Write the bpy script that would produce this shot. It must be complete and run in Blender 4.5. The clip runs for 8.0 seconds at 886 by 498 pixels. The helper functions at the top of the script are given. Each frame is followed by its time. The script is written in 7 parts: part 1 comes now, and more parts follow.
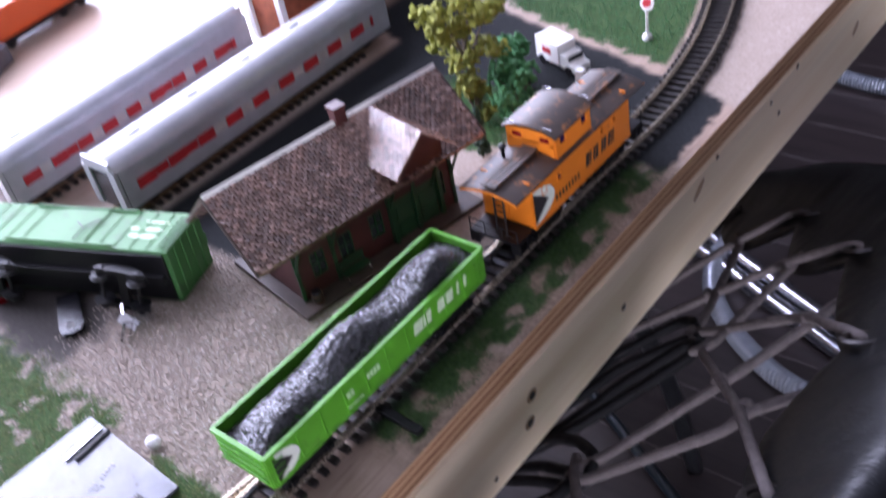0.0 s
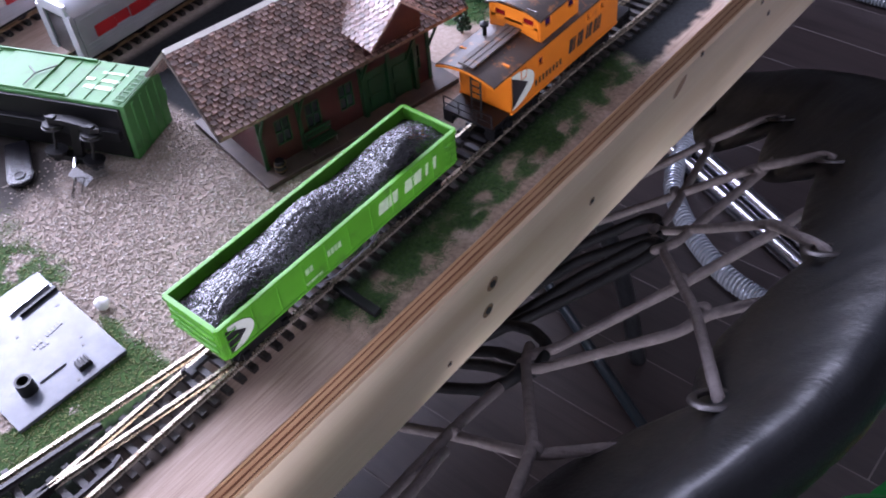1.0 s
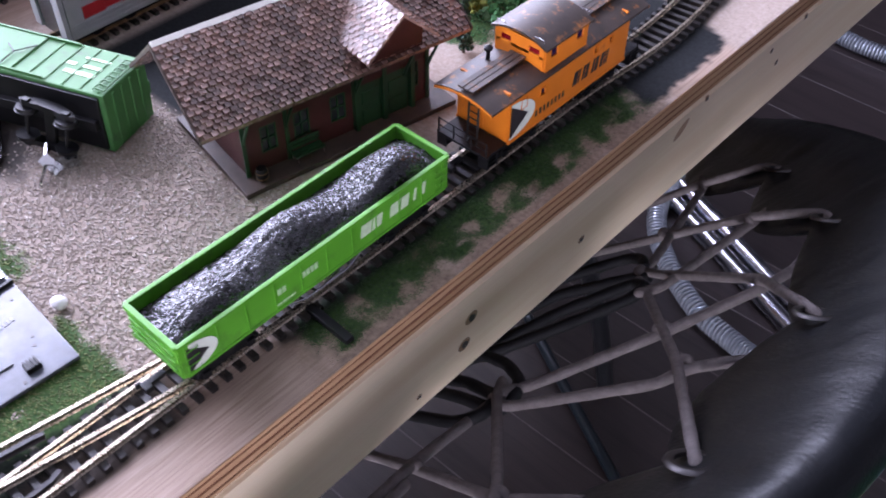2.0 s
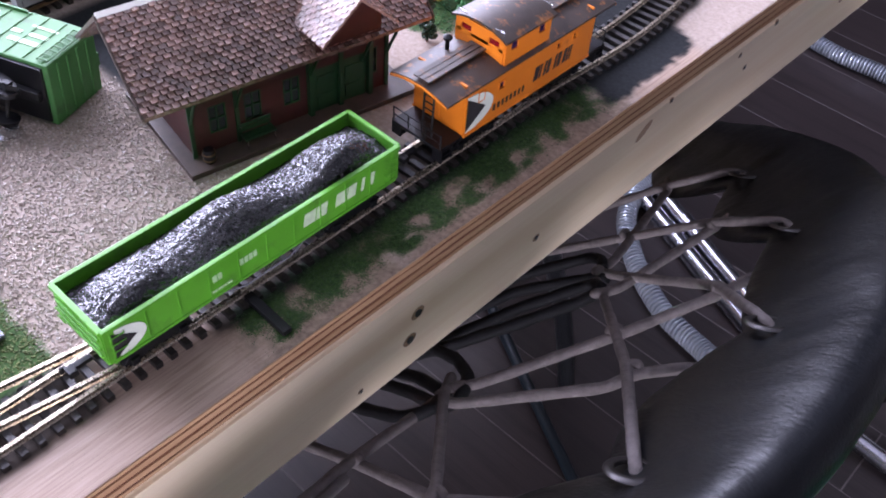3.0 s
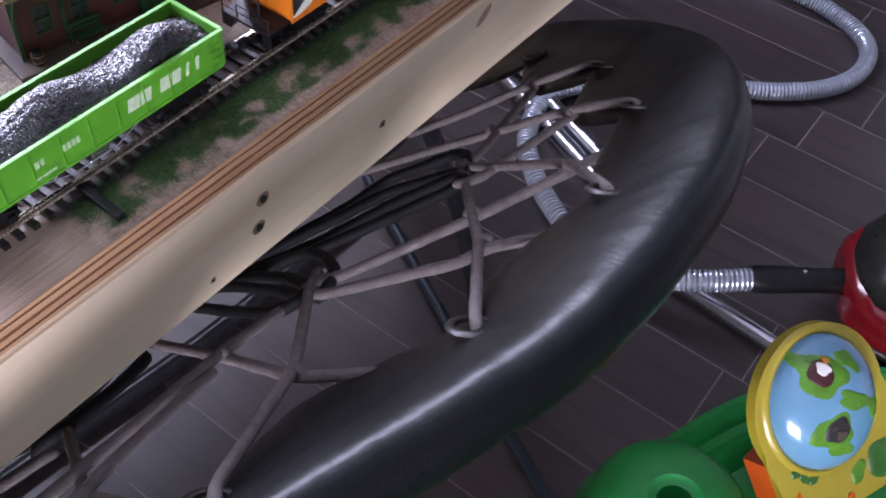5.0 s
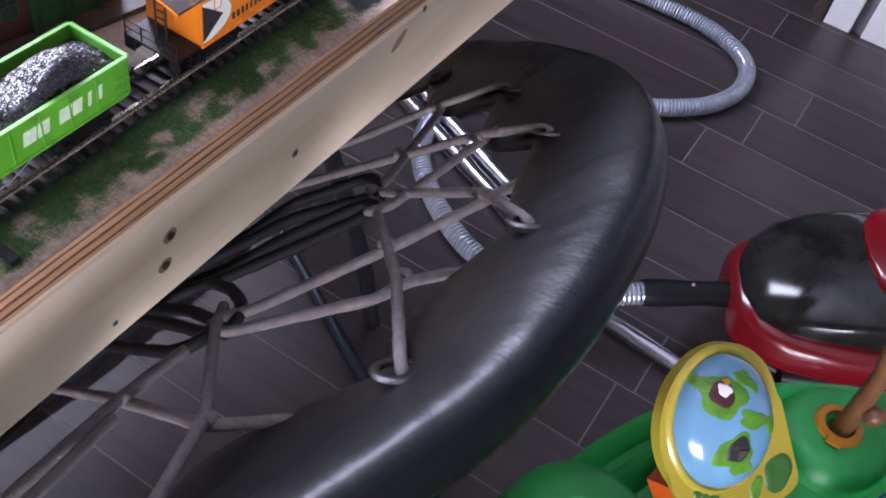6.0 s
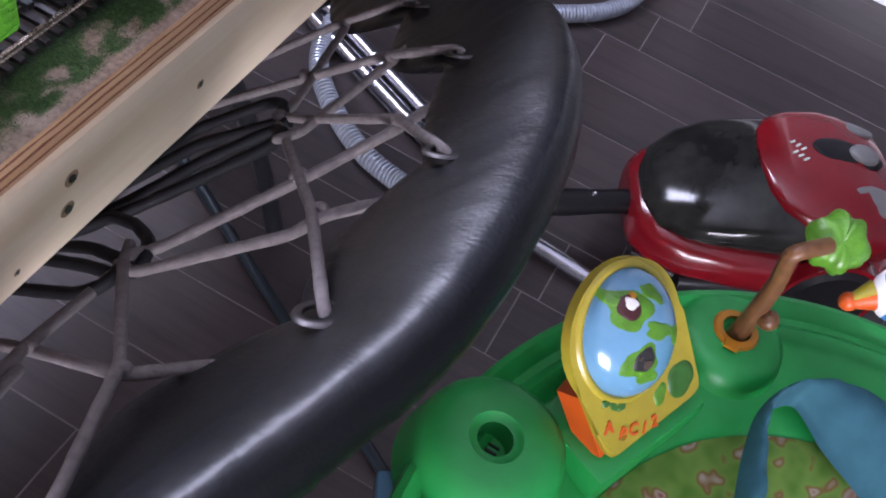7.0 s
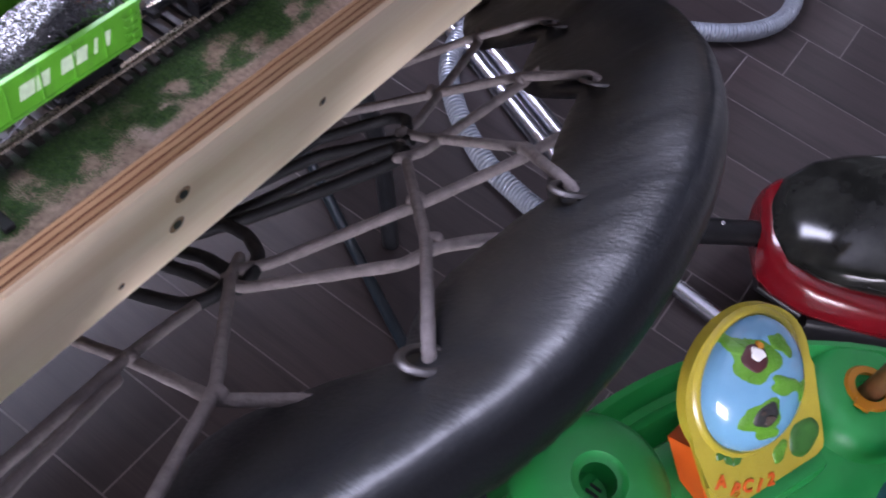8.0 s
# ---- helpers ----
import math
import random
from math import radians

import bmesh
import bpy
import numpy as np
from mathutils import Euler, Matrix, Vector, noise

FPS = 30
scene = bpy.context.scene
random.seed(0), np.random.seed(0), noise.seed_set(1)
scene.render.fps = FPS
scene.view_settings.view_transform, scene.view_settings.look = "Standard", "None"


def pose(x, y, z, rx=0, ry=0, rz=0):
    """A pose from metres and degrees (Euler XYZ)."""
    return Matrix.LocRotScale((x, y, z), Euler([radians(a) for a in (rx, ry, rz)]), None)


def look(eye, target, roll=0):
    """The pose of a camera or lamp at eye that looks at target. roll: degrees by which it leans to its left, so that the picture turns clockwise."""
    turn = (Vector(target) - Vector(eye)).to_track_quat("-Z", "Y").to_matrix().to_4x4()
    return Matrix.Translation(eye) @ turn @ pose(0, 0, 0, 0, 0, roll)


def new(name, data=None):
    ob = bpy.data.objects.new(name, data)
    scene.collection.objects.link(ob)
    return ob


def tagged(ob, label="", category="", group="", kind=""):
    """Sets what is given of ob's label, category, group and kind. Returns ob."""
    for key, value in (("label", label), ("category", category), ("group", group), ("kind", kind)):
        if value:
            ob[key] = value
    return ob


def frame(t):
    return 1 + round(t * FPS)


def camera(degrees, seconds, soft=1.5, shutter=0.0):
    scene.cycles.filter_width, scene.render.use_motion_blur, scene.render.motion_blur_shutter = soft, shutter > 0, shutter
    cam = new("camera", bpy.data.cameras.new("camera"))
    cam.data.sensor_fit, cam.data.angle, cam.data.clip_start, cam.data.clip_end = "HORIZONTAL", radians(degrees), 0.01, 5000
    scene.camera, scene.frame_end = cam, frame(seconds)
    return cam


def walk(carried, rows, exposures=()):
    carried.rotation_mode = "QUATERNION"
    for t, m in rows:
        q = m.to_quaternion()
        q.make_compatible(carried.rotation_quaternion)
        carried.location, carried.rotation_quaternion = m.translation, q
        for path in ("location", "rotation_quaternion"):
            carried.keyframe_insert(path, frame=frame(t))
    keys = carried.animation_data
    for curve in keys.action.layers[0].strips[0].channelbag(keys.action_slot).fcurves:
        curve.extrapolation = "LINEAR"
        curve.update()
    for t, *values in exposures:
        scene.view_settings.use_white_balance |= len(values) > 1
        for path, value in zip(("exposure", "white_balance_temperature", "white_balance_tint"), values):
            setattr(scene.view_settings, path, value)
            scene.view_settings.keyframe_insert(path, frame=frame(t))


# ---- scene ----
cam = camera(49.4, 8.0, soft=1.8, shutter=0.5)
METRES, EYE, TILT, LEAN, TURN = 8.0, 1.5, 0.0, 0.0, 0.0
PATH = [
    (0, (0.283, -0.128, 1.351), (-0.832, 0.968, 0.104), -11.8),
    (0.2, (0.277, -0.119, 1.347), (-0.77, 0.94, 0.012), -10.2),
    (0.5, (0.282, -0.118, 1.344), (-0.645, 0.935, -0.081), -6.1),
    (0.7, (0.277, -0.118, 1.347), (-0.661, 0.898, -0.098), -6.5),
    (1, (0.27, -0.121, 1.344), (-0.685, 0.878, -0.102), -6.1),
    (1.5, (0.255, -0.122, 1.342), (-0.682, 0.895, -0.103), -3.1),
    (1.7, (0.252, -0.116, 1.339), (-0.684, 0.912, -0.098), -1.5),
    (2.8, (0.253, -0.092, 1.332), (-0.621, 0.971, -0.12), 5.0),
    (3, (0.255, -0.089, 1.33), (-0.618, 0.973, -0.123), 5.1),
    (3.5, (0.258, -0.084, 1.329), (-0.53, 0.999, -0.156), 7.5),
    (4, (0.267, -0.081, 1.324), (-0.451, 1.005, -0.194), 9.0),
    (4.2, (0.274, -0.08, 1.32), (-0.434, 1.003, -0.205), 8.9),
    (5.3, (0.32, -0.093, 1.319), (-0.391, 1.011, -0.189), 4.8),
    (5.5, (0.306, -0.096, 1.319), (-0.396, 1.031, -0.177), 5.7),
    (5.8, (0.296, -0.082, 1.32), (-0.289, 1.112, -0.175), 11.1),
    (6, (0.284, -0.077, 1.313), (-0.234, 1.162, -0.17), 12.9),
    (6.2, (0.266, -0.069, 1.307), (-0.22, 1.151, -0.202), 13.8),
    (6.5, (0.275, -0.082, 1.322), (-0.149, 1.106, -0.229), 14.7),
    (6.7, (0.281, -0.074, 1.323), (-0.018, 1.128, -0.247), 19.4),
    (7, (0.265, -0.067, 1.314), (0.024, 1.152, -0.254), 20.3),
    (7.2, (0.257, -0.056, 1.307), (-0.015, 1.14, -0.272), 20.1),
    (7.5, (0.243, -0.047, 1.301), (-0.176, 1.069, -0.305), 15.6),
    (7.7, (0.239, -0.04, 1.297), (-0.217, 1.049, -0.318), 15.7),
    (8, (0.249, -0.037, 1.3), (-0.193, 1.063, -0.311), 16.6),
]
walk(cam, [(t, look(eye, target, roll)) for t, eye, target, roll in PATH],
     [(0.0, -0.15, 6300, 16), (0.5, -0.04, 6300, 16), (1.5, -0.04, 6300, 16), (3.0, 0.13, 6400, 16), (4.0, 0.22, 6400, 16), (5.5, 0.47, 6450, 15), (7.0, 0.62, 6450, 14), (8.0, 0.6, 6450, 15)])

# ---- light and air ----
world = bpy.data.worlds.new("world")
world.use_nodes = True
scene.world = world
_wn = world.node_tree.nodes
_sky = _wn.new("ShaderNodeTexSky")
_sky.sky_type = "NISHITA"
_sky.sun_disc = False
_sky.sun_elevation, _sky.sun_rotation = radians(35), radians(200)
world.node_tree.links.new(_sky.outputs[0], _wn["Background"].inputs[0])
_wn["Background"].inputs[1].default_value = 0.12


def window_lamp(name, m, wide, high, watts, colour):
    data = bpy.data.lights.new(name, "AREA")
    data.shape, data.size, data.size_y, data.energy, data.color = "RECTANGLE", wide, high, watts, colour
    ob = new(name, data)
    ob.matrix_world = m
    return ob


WEST, EAST, SOUTH, NORTH, CEIL = -1.2, 2.6, -2.6, 2.34, 2.45
window_lamp("window_light_west", look((WEST + 0.05, 0.4, 1.62), (0, 0.4, 1.58)), 2.1, 1.05, 165, (0.75, 0.775, 1.02))
window_lamp("window_light_south", look((1.8, SOUTH + 0.05, 0.6), (0.3, 0.4, 0.75)), 1.45, 0.95, 118, (0.89, 0.87, 1.02))

# ---- materials ----


def shader(name):
    m = bpy.data.materials.new(name)
    m.use_nodes = True
    nt = m.node_tree
    return m, nt, nt.nodes["Principled BSDF"]


def noise_node(nt, scale, detail=4.0, rough=0.55, coord="Object", stretch=None):
    tc = nt.nodes.new("ShaderNodeTexCoord")
    n = nt.nodes.new("ShaderNodeTexNoise")
    n.inputs["Scale"].default_value, n.inputs["Detail"].default_value, n.inputs["Roughness"].default_value = scale, detail, rough
    src = tc.outputs[coord]
    if stretch:
        mp = nt.nodes.new("ShaderNodeMapping")
        mp.inputs["Scale"].default_value = stretch
        nt.links.new(src, mp.inputs["Vector"])
        src = mp.outputs["Vector"]
    nt.links.new(src, n.inputs["Vector"])
    return n


def ramp(nt, src, stops):
    r = nt.nodes.new("ShaderNodeValToRGB")
    e = r.color_ramp.elements
    while len(e) < len(stops):
        e.new(0.5)
    for k, (p, c) in zip(e, stops):
        k.position, k.color = p, (*c, 1)
    nt.links.new(src, r.inputs[0])
    return r


def mix(nt, fac, a, b, mode="MIX"):
    m = nt.nodes.new("ShaderNodeMix")
    m.data_type, m.blend_type = "RGBA", mode
    for key, v in ((0, fac), (6, a), (7, b)):
        if isinstance(v, (int, float)):
            m.inputs[key].default_value = v
        elif isinstance(v, tuple):
            m.inputs[key].default_value = (*v, 1)
        else:
            nt.links.new(v, m.inputs[key])
    return m.outputs[2]


def bump(nt, bsdf, height, strength, dist):
    b = nt.nodes.new("ShaderNodeBump")
    b.inputs["Strength"].default_value, b.inputs["Distance"].default_value = strength, dist
    nt.links.new(height, b.inputs["Height"])
    nt.links.new(b.outputs[0], bsdf.inputs["Normal"])


def pbr(name, base, rough=0.5, metal=0.0, var=0.25, scale=60.0, grain=900.0, relief=0.25, depth=0.0003, stretch=None, coat=0.0, dirt_or_glint=None, dirt_or_glint_at=0.62, spec=0.5, rand=0.0):
    """Painted, moulded or cast surface: patchy colour, fine relief, a little dirt, on shingles painted glints."""
    m, nt, b = shader(name)
    big = noise_node(nt, scale, 5.0, stretch=stretch)
    lo, hi = tuple(c * (1 - var) for c in base), tuple(min(1.0, c * (1 + var)) for c in base)
    col = ramp(nt, big.outputs[0], [(0.3, lo), (0.7, hi)]).outputs[0]
    fine = noise_node(nt, grain, 3.0, stretch=stretch)
    if dirt_or_glint:
        d = noise_node(nt, scale * 2.3, 6.0, 0.65)
        mask = ramp(nt, d.outputs[0], [(dirt_or_glint_at - 0.08, (0, 0, 0)), (dirt_or_glint_at + 0.06, (1, 1, 1))])
        col = mix(nt, mask.outputs[0], col, dirt_or_glint)
    if rand:
        oi = nt.nodes.new("ShaderNodeObjectInfo")
        rr = ramp(nt, oi.outputs["Random"], [(0, (1 - rand,) * 3), (1, (1 + rand,) * 3)])
        col = mix(nt, 1.0, col, rr.outputs[0], "MULTIPLY")
    nt.links.new(col, b.inputs["Base Color"])
    rr = nt.nodes.new("ShaderNodeMapRange")
    rr.inputs[3].default_value, rr.inputs[4].default_value = max(0.02, rough - 0.1), min(1.0, rough + 0.1)
    nt.links.new(fine.outputs[0], rr.inputs[0])
    nt.links.new(rr.outputs[0], b.inputs["Roughness"])
    b.inputs["Metallic"].default_value = metal
    b.inputs["Coat Weight"].default_value = coat
    b.inputs["Specular IOR Level"].default_value = spec
    if relief:
        bump(nt, b, fine.outputs[0], relief, depth)
    return m


M = {}
M["green_paint"] = pbr("gondola_green", (0.075, 0.285, 0.018), 0.42, var=0.12, scale=40, grain=1500, relief=0.1, depth=0.0001, dirt_or_glint=(0.06, 0.2, 0.02))
M["boxcar_green"] = pbr("boxcar_green", (0.055, 0.18, 0.052), 0.6, var=0.12, scale=40, grain=1500, relief=0.1, depth=0.0001, spec=0.35, dirt_or_glint=(0.05, 0.13, 0.045))
M["orange_paint"] = pbr("caboose_orange", (0.6, 0.165, 0.01), 0.42, var=0.1, scale=40, grain=1500, relief=0.1, depth=0.0001, dirt_or_glint=(0.42, 0.11, 0.013), dirt_or_glint_at=0.68)
M["brown_roof"] = pbr("caboose_roof", (0.04, 0.027, 0.021), 0.5, var=0.4, scale=60, grain=1200, relief=0.2, depth=0.0002, dirt_or_glint=(0.3, 0.11, 0.025), dirt_or_glint_at=0.64)
M["black_plastic"] = pbr("black_plastic", (0.006, 0.006, 0.007), 0.4, var=0.3, scale=90, grain=1500, relief=0.2, depth=0.0002, spec=0.3)
M["gloss_black"] = pbr("gloss_black", (0.006, 0.006, 0.008), 0.2, var=0.3, scale=150, grain=900, relief=0.4, depth=0.0006)
M["white_print"] = pbr("white_print", (0.62, 0.66, 0.58), 0.45, var=0.06, scale=300, relief=0)
M["pale_print"] = pbr("pale_print", (0.45, 0.58, 0.38), 0.45, var=0.15, scale=300, relief=0)
M["faded_print"] = pbr("faded_print", (0.33, 0.52, 0.27), 0.45, var=0.2, scale=300, relief=0)
M["black_print"] = pbr("black_print", (0.02, 0.018, 0.02), 0.45, var=0.2, scale=300, relief=0)
M["window_violet"] = pbr("tinted_window", (0.03, 0.012, 0.05), 0.15, var=0.2, scale=300, relief=0)
M["rail"] = pbr("nickel_rail", (0.5, 0.43, 0.33), 0.28, 0.9, var=0.25, scale=150, grain=900, relief=0.1, depth=0.0001, dirt_or_glint=(0.22, 0.16, 0.1))
M["dull_rail"] = pbr("weathered_rail", (0.2, 0.13, 0.07), 0.5, 0.6, var=0.3, scale=150, relief=0.2, depth=0.0001)
M["frog_plastic"] = pbr("frog_plastic", (0.02, 0.016, 0.017), 0.32, var=0.3, scale=120, relief=0.2, depth=0.0002)
M["tie"] = pbr("tie_plastic", (0.018, 0.015, 0.014), 0.5, var=0.3, scale=120, grain=1200, relief=0.3, depth=0.0002, dirt_or_glint=(0.08, 0.062, 0.046), dirt_or_glint_at=0.68, rand=0.3)
M["metal"] = pbr("bright_metal", (0.72, 0.72, 0.74), 0.22, 1.0, var=0.1, scale=120, relief=0.1, depth=0.0001)
M["dull_metal"] = pbr("dull_steel", (0.07, 0.066, 0.066), 0.42, 1.0, var=0.2, scale=120, relief=0.1, depth=0.0001)
M["chrome"] = pbr("chrome", (0.42, 0.42, 0.46), 0.24, 1.0, var=0.05, scale=60, relief=0)
M["hose"] = pbr("grey_hose", (0.46, 0.5, 0.56), 0.22, 0.65, var=0.1, scale=60, relief=0.1, depth=0.0002)
M["pine"] = None
M["brick_red"] = pbr("station_red", (0.045, 0.008, 0.007), 0.55, var=0.25, scale=90, grain=900, relief=0.3, depth=0.0002, dirt_or_glint=(0.05, 0.015, 0.012))
M["trim_green"] = pbr("station_green", (0.007, 0.038, 0.012), 0.5, var=0.25, scale=90, relief=0.2, depth=0.0002)
M["dark_wood"] = pbr("platform_wood", (0.055, 0.037, 0.028), 0.6, var=0.3, scale=120, relief=0.3, depth=0.0003)
# the paler patches put the shingles' highlights into their colour
M["shingle"] = pbr("roof_shingle", (0.19, 0.115, 0.092), 0.2, var=0.4, scale=260, grain=1100, relief=0.5, depth=0.0006, dirt_or_glint=(0.36, 0.26, 0.22), dirt_or_glint_at=0.64, rand=0.5, spec=0.7)
M["plate_grey"] = pbr("grey_moulding", (0.085, 0.092, 0.108), 0.22, var=0.35, scale=70, grain=900, relief=0.15, depth=0.0002, dirt_or_glint=(0.07, 0.08, 0.1))
M["pebble"] = pbr("white_pebble", (0.8, 0.79, 0.78), 0.3, var=0.05, scale=200, relief=0.2, depth=0.0004)
M["silver"] = pbr("coach_silver", (0.42, 0.43, 0.46), 0.33, 0.3, var=0.1, scale=60, relief=0.1, depth=0.0001)
M["red_band"] = pbr("coach_red", (0.42, 0.02, 0.025), 0.4, var=0.15, scale=60, relief=0)
M["milky"] = pbr("milky_window", (0.5, 0.47, 0.45), 0.25, var=0.15, scale=90, relief=0)
M["dark_glass"] = pbr("dark_glass", (0.02, 0.022, 0.025), 0.08, var=0.1, scale=60, relief=0)
M["clear"] = None
M["brick_orange"] = pbr("orange_brick", (0.36, 0.1, 0.045), 0.6, var=0.25, scale=150, grain=900, relief=0.4, depth=0.0004)
M["white_paint"] = pbr("white_paint", (0.78, 0.77, 0.74), 0.5, var=0.06, scale=30, grain=400, relief=0.15, depth=0.0003, dirt_or_glint=(0.62, 0.6, 0.55), dirt_or_glint_at=0.7)
M["bark"] = pbr("bark", (0.1, 0.075, 0.05), 0.8, var=0.35, scale=200, relief=0.7, depth=0.0008)
M["leaf_lime"] = pbr("foam_foliage_lime", (0.2, 0.21, 0.03), 0.85, var=0.45, scale=180, grain=900, relief=0.6, depth=0.0008, rand=0.2)
M["leaf_dark"] = pbr("foam_foliage_dark", (0.055, 0.19, 0.065), 0.85, var=0.45, scale=180, grain=900, relief=0.6, depth=0.0008)
M["turf_green"] = pbr("turf_grain", (0.02, 0.052, 0.012), 0.9, var=0.5, scale=220, relief=0.5, depth=0.0005)
M["turf_far"] = pbr("turf_grain_bright", (0.03, 0.12, 0.035), 0.9, var=0.5, scale=220, relief=0.5, depth=0.0005)
M["turf_olive"] = pbr("turf_grain_olive", (0.1, 0.12, 0.038), 0.9, var=0.5, scale=220, relief=0.5, depth=0.0005)
M["vinyl"] = pbr("black_vinyl", (0.0022, 0.0028, 0.0038), 0.37, var=0.3, scale=14, grain=480, relief=0.5, depth=0.0006, spec=0.25, stretch=(1.0, 0.35, 1.0))
M["cord"] = pbr("grey_cord", (0.108, 0.092, 0.09), 0.85, var=0.25, scale=160, grain=700, relief=0.8, depth=0.001)
M["black_cord"] = pbr("black_cord", (0.006, 0.006, 0.007), 0.7, var=0.3, scale=90, grain=1300, relief=0.6, depth=0.0006, spec=0.2)
M["black_tube"] = pbr("black_tube", (0.012, 0.013, 0.015), 0.3, 0.2, var=0.3, scale=40, relief=0.1, depth=0.0002)
M["teal_tube"] = pbr("blue_grey_tube", (0.014, 0.022, 0.029), 0.35, 0.2, var=0.2, scale=40, relief=0.1, depth=0.0002)
M["vac_red"] = pbr("vacuum_red", (0.165, 0.003, 0.0075), 0.24, var=0.1, scale=20, grain=700, relief=0.05, depth=0.0002, coat=0.3)
M["vac_smoke"] = pbr("vacuum_smoked_lid", (0.018, 0.0185, 0.016), 0.13, var=0.7, scale=16, grain=300, relief=0.05, depth=0.0004, spec=0.4)
M["vac_grey"] = pbr("vacuum_grey_button", (0.15, 0.15, 0.145), 0.45, var=0.1, scale=40, relief=0.1, depth=0.0002)
M["toy_green"] = pbr("toy_green", (0.011, 0.29, 0.056), 0.42, var=0.1, scale=14, grain=500, relief=0.12, depth=0.0003)
M["toy_yellow"] = pbr("toy_yellow", (0.36, 0.29, 0.025), 0.3, var=0.06, scale=25, relief=0.05, depth=0.0002, coat=0.2)
M["toy_blue"] = pbr("toy_sky_blue", (0.125, 0.29, 0.44), 0.2, var=0.06, scale=25, relief=0, coat=0.5)
M["toy_leaf"] = pbr("toy_leaf_green", (0.085, 0.24, 0.02), 0.28, var=0.25, scale=50, relief=0.05, depth=0.0002)
M["toy_dark_leaf"] = pbr("toy_dark_leaf", (0.035, 0.13, 0.02), 0.35, var=0.25, scale=50, relief=0.05, depth=0.0002)
M["toy_orange"] = pbr("toy_orange", (0.58, 0.085, 0.01), 0.35, var=0.08, scale=30, relief=0.05, depth=0.0002)
M["toy_amber"] = pbr("toy_amber", (0.45, 0.18, 0.01), 0.35, var=0.1, scale=30, relief=0.05, depth=0.0002)
M["toy_brown"] = pbr("toy_brown", (0.14, 0.06, 0.022), 0.4, var=0.3, scale=60, relief=0.2, depth=0.0004)
M["toy_maroon"] = pbr("toy_maroon", (0.055, 0.012, 0.014), 0.35, var=0.2, scale=60, relief=0)
M["toy_bird_blue"] = pbr("toy_bird_blue", (0.04, 0.2, 0.55), 0.25, var=0.15, scale=60, relief=0.05, depth=0.0002)
M["cloth_teal"] = pbr("teal_cloth", (0.075, 0.25, 0.32), 0.85, var=0.15, scale=25, grain=1600, relief=0.5, depth=0.0004)
M["ceiling_paint"] = pbr("ceiling_paint", (0.36, 0.36, 0.37), 0.8, var=0.04, scale=6, grain=200, relief=0.2, depth=0.001)
M["wall_paint"] = pbr("wall_paint", (0.15, 0.146, 0.15), 0.8, var=0.05, scale=4, grain=300, relief=0.2, depth=0.0008)
M["glass"] = None


def wood(name, light, dark, axis, ring=55.0, rough=0.5, knots=0.0, rand=0.0, relief=0.2):
    """Sawn timber: streaks drawn out along one axis."""
    m, nt, b = shader(name)
    st = [1.0, 1.0, 1.0]
    st[axis] = 0.06
    n = noise_node(nt, ring, 6.0, 0.6, stretch=tuple(st))
    st2 = [1.0, 1.0, 1.0]
    st2[axis] = 0.02
    f = noise_node(nt, ring * 14, 3.0, stretch=tuple(st2))
    c = ramp(nt, n.outputs[0], [(0.3, dark), (0.5, light), (0.72, tuple(x * 0.86 for x in light))]).outputs[0]
    c = mix(nt, ramp(nt, f.outputs[0], [(0.35, (0, 0, 0)), (0.75, (0.55,) * 3)]).outputs[0], c, dark)
    if knots:
        k = noise_node(nt, 9.0, 1.0, stretch=(1, 0.7, 1))
        mask = ramp(nt, k.outputs[0], [(0.70, (0, 0, 0)), (0.78, (knots,) * 3)])
        c = mix(nt, mask.outputs[0], c, tuple(x * 0.35 for x in dark))
    if rand:
        oi = nt.nodes.new("ShaderNodeObjectInfo")
        rr = ramp(nt, oi.outputs["Random"], [(0, (1 - rand,) * 3), (1, (1 + rand,) * 3)])
        c = mix(nt, 1.0, c, rr.outputs[0], "MULTIPLY")
    nt.links.new(c, b.inputs["Base Color"])
    b.inputs["Roughness"].default_value = rough
    bump(nt, b, f.outputs[0], relief, 0.0003)
    return m


M["pine"] = wood("sawn_pine", (0.9, 0.75, 0.55), (0.82, 0.64, 0.43), 1, 38.0, 0.55, knots=0.0)
M["ply_light"] = wood("ply_light", (0.52, 0.32, 0.18), (0.38, 0.2, 0.1), 1, 90.0, 0.7)
M["ply_dark"] = wood("ply_dark", (0.2, 0.075, 0.038), (0.09, 0.034, 0.018), 1, 60.0, 0.75)
M["knot"] = wood("pine_knot", (0.3, 0.17, 0.08), (0.12, 0.06, 0.03), 1, 140.0, 0.6)
M["hole_rim"] = wood("hole_rim", (0.42, 0.27, 0.16), (0.2, 0.11, 0.06), 1, 200.0, 0.7)
M["faint_knot"] = wood("faint_knot", (0.5, 0.32, 0.2), (0.34, 0.19, 0.11), 1, 140.0, 0.6)
M["plank"] = wood("dark_plank", (0.044, 0.033, 0.033), (0.0165, 0.0128, 0.013), 0, 30.0, 0.38, rand=0.25, relief=0.3)
M["grout"] = pbr("grout", (0.16, 0.14, 0.138), 0.8, var=0.2, scale=40, relief=0.3, depth=0.0005)


def clear_plastic(name, tint, rough=0.05):
    m, nt, b = shader(name)
    b.inputs["Base Color"].default_value = (*tint, 1)
    b.inputs["Roughness"].default_value = rough
    b.inputs["Transmission Weight"].default_value = 1.0
    b.inputs["IOR"].default_value = 1.45
    return m


M["clear"] = clear_plastic("clear_plastic", (0.95, 0.96, 0.97))
M["glass"] = clear_plastic("window_glass", (0.98, 0.99, 1.0), 0.0)


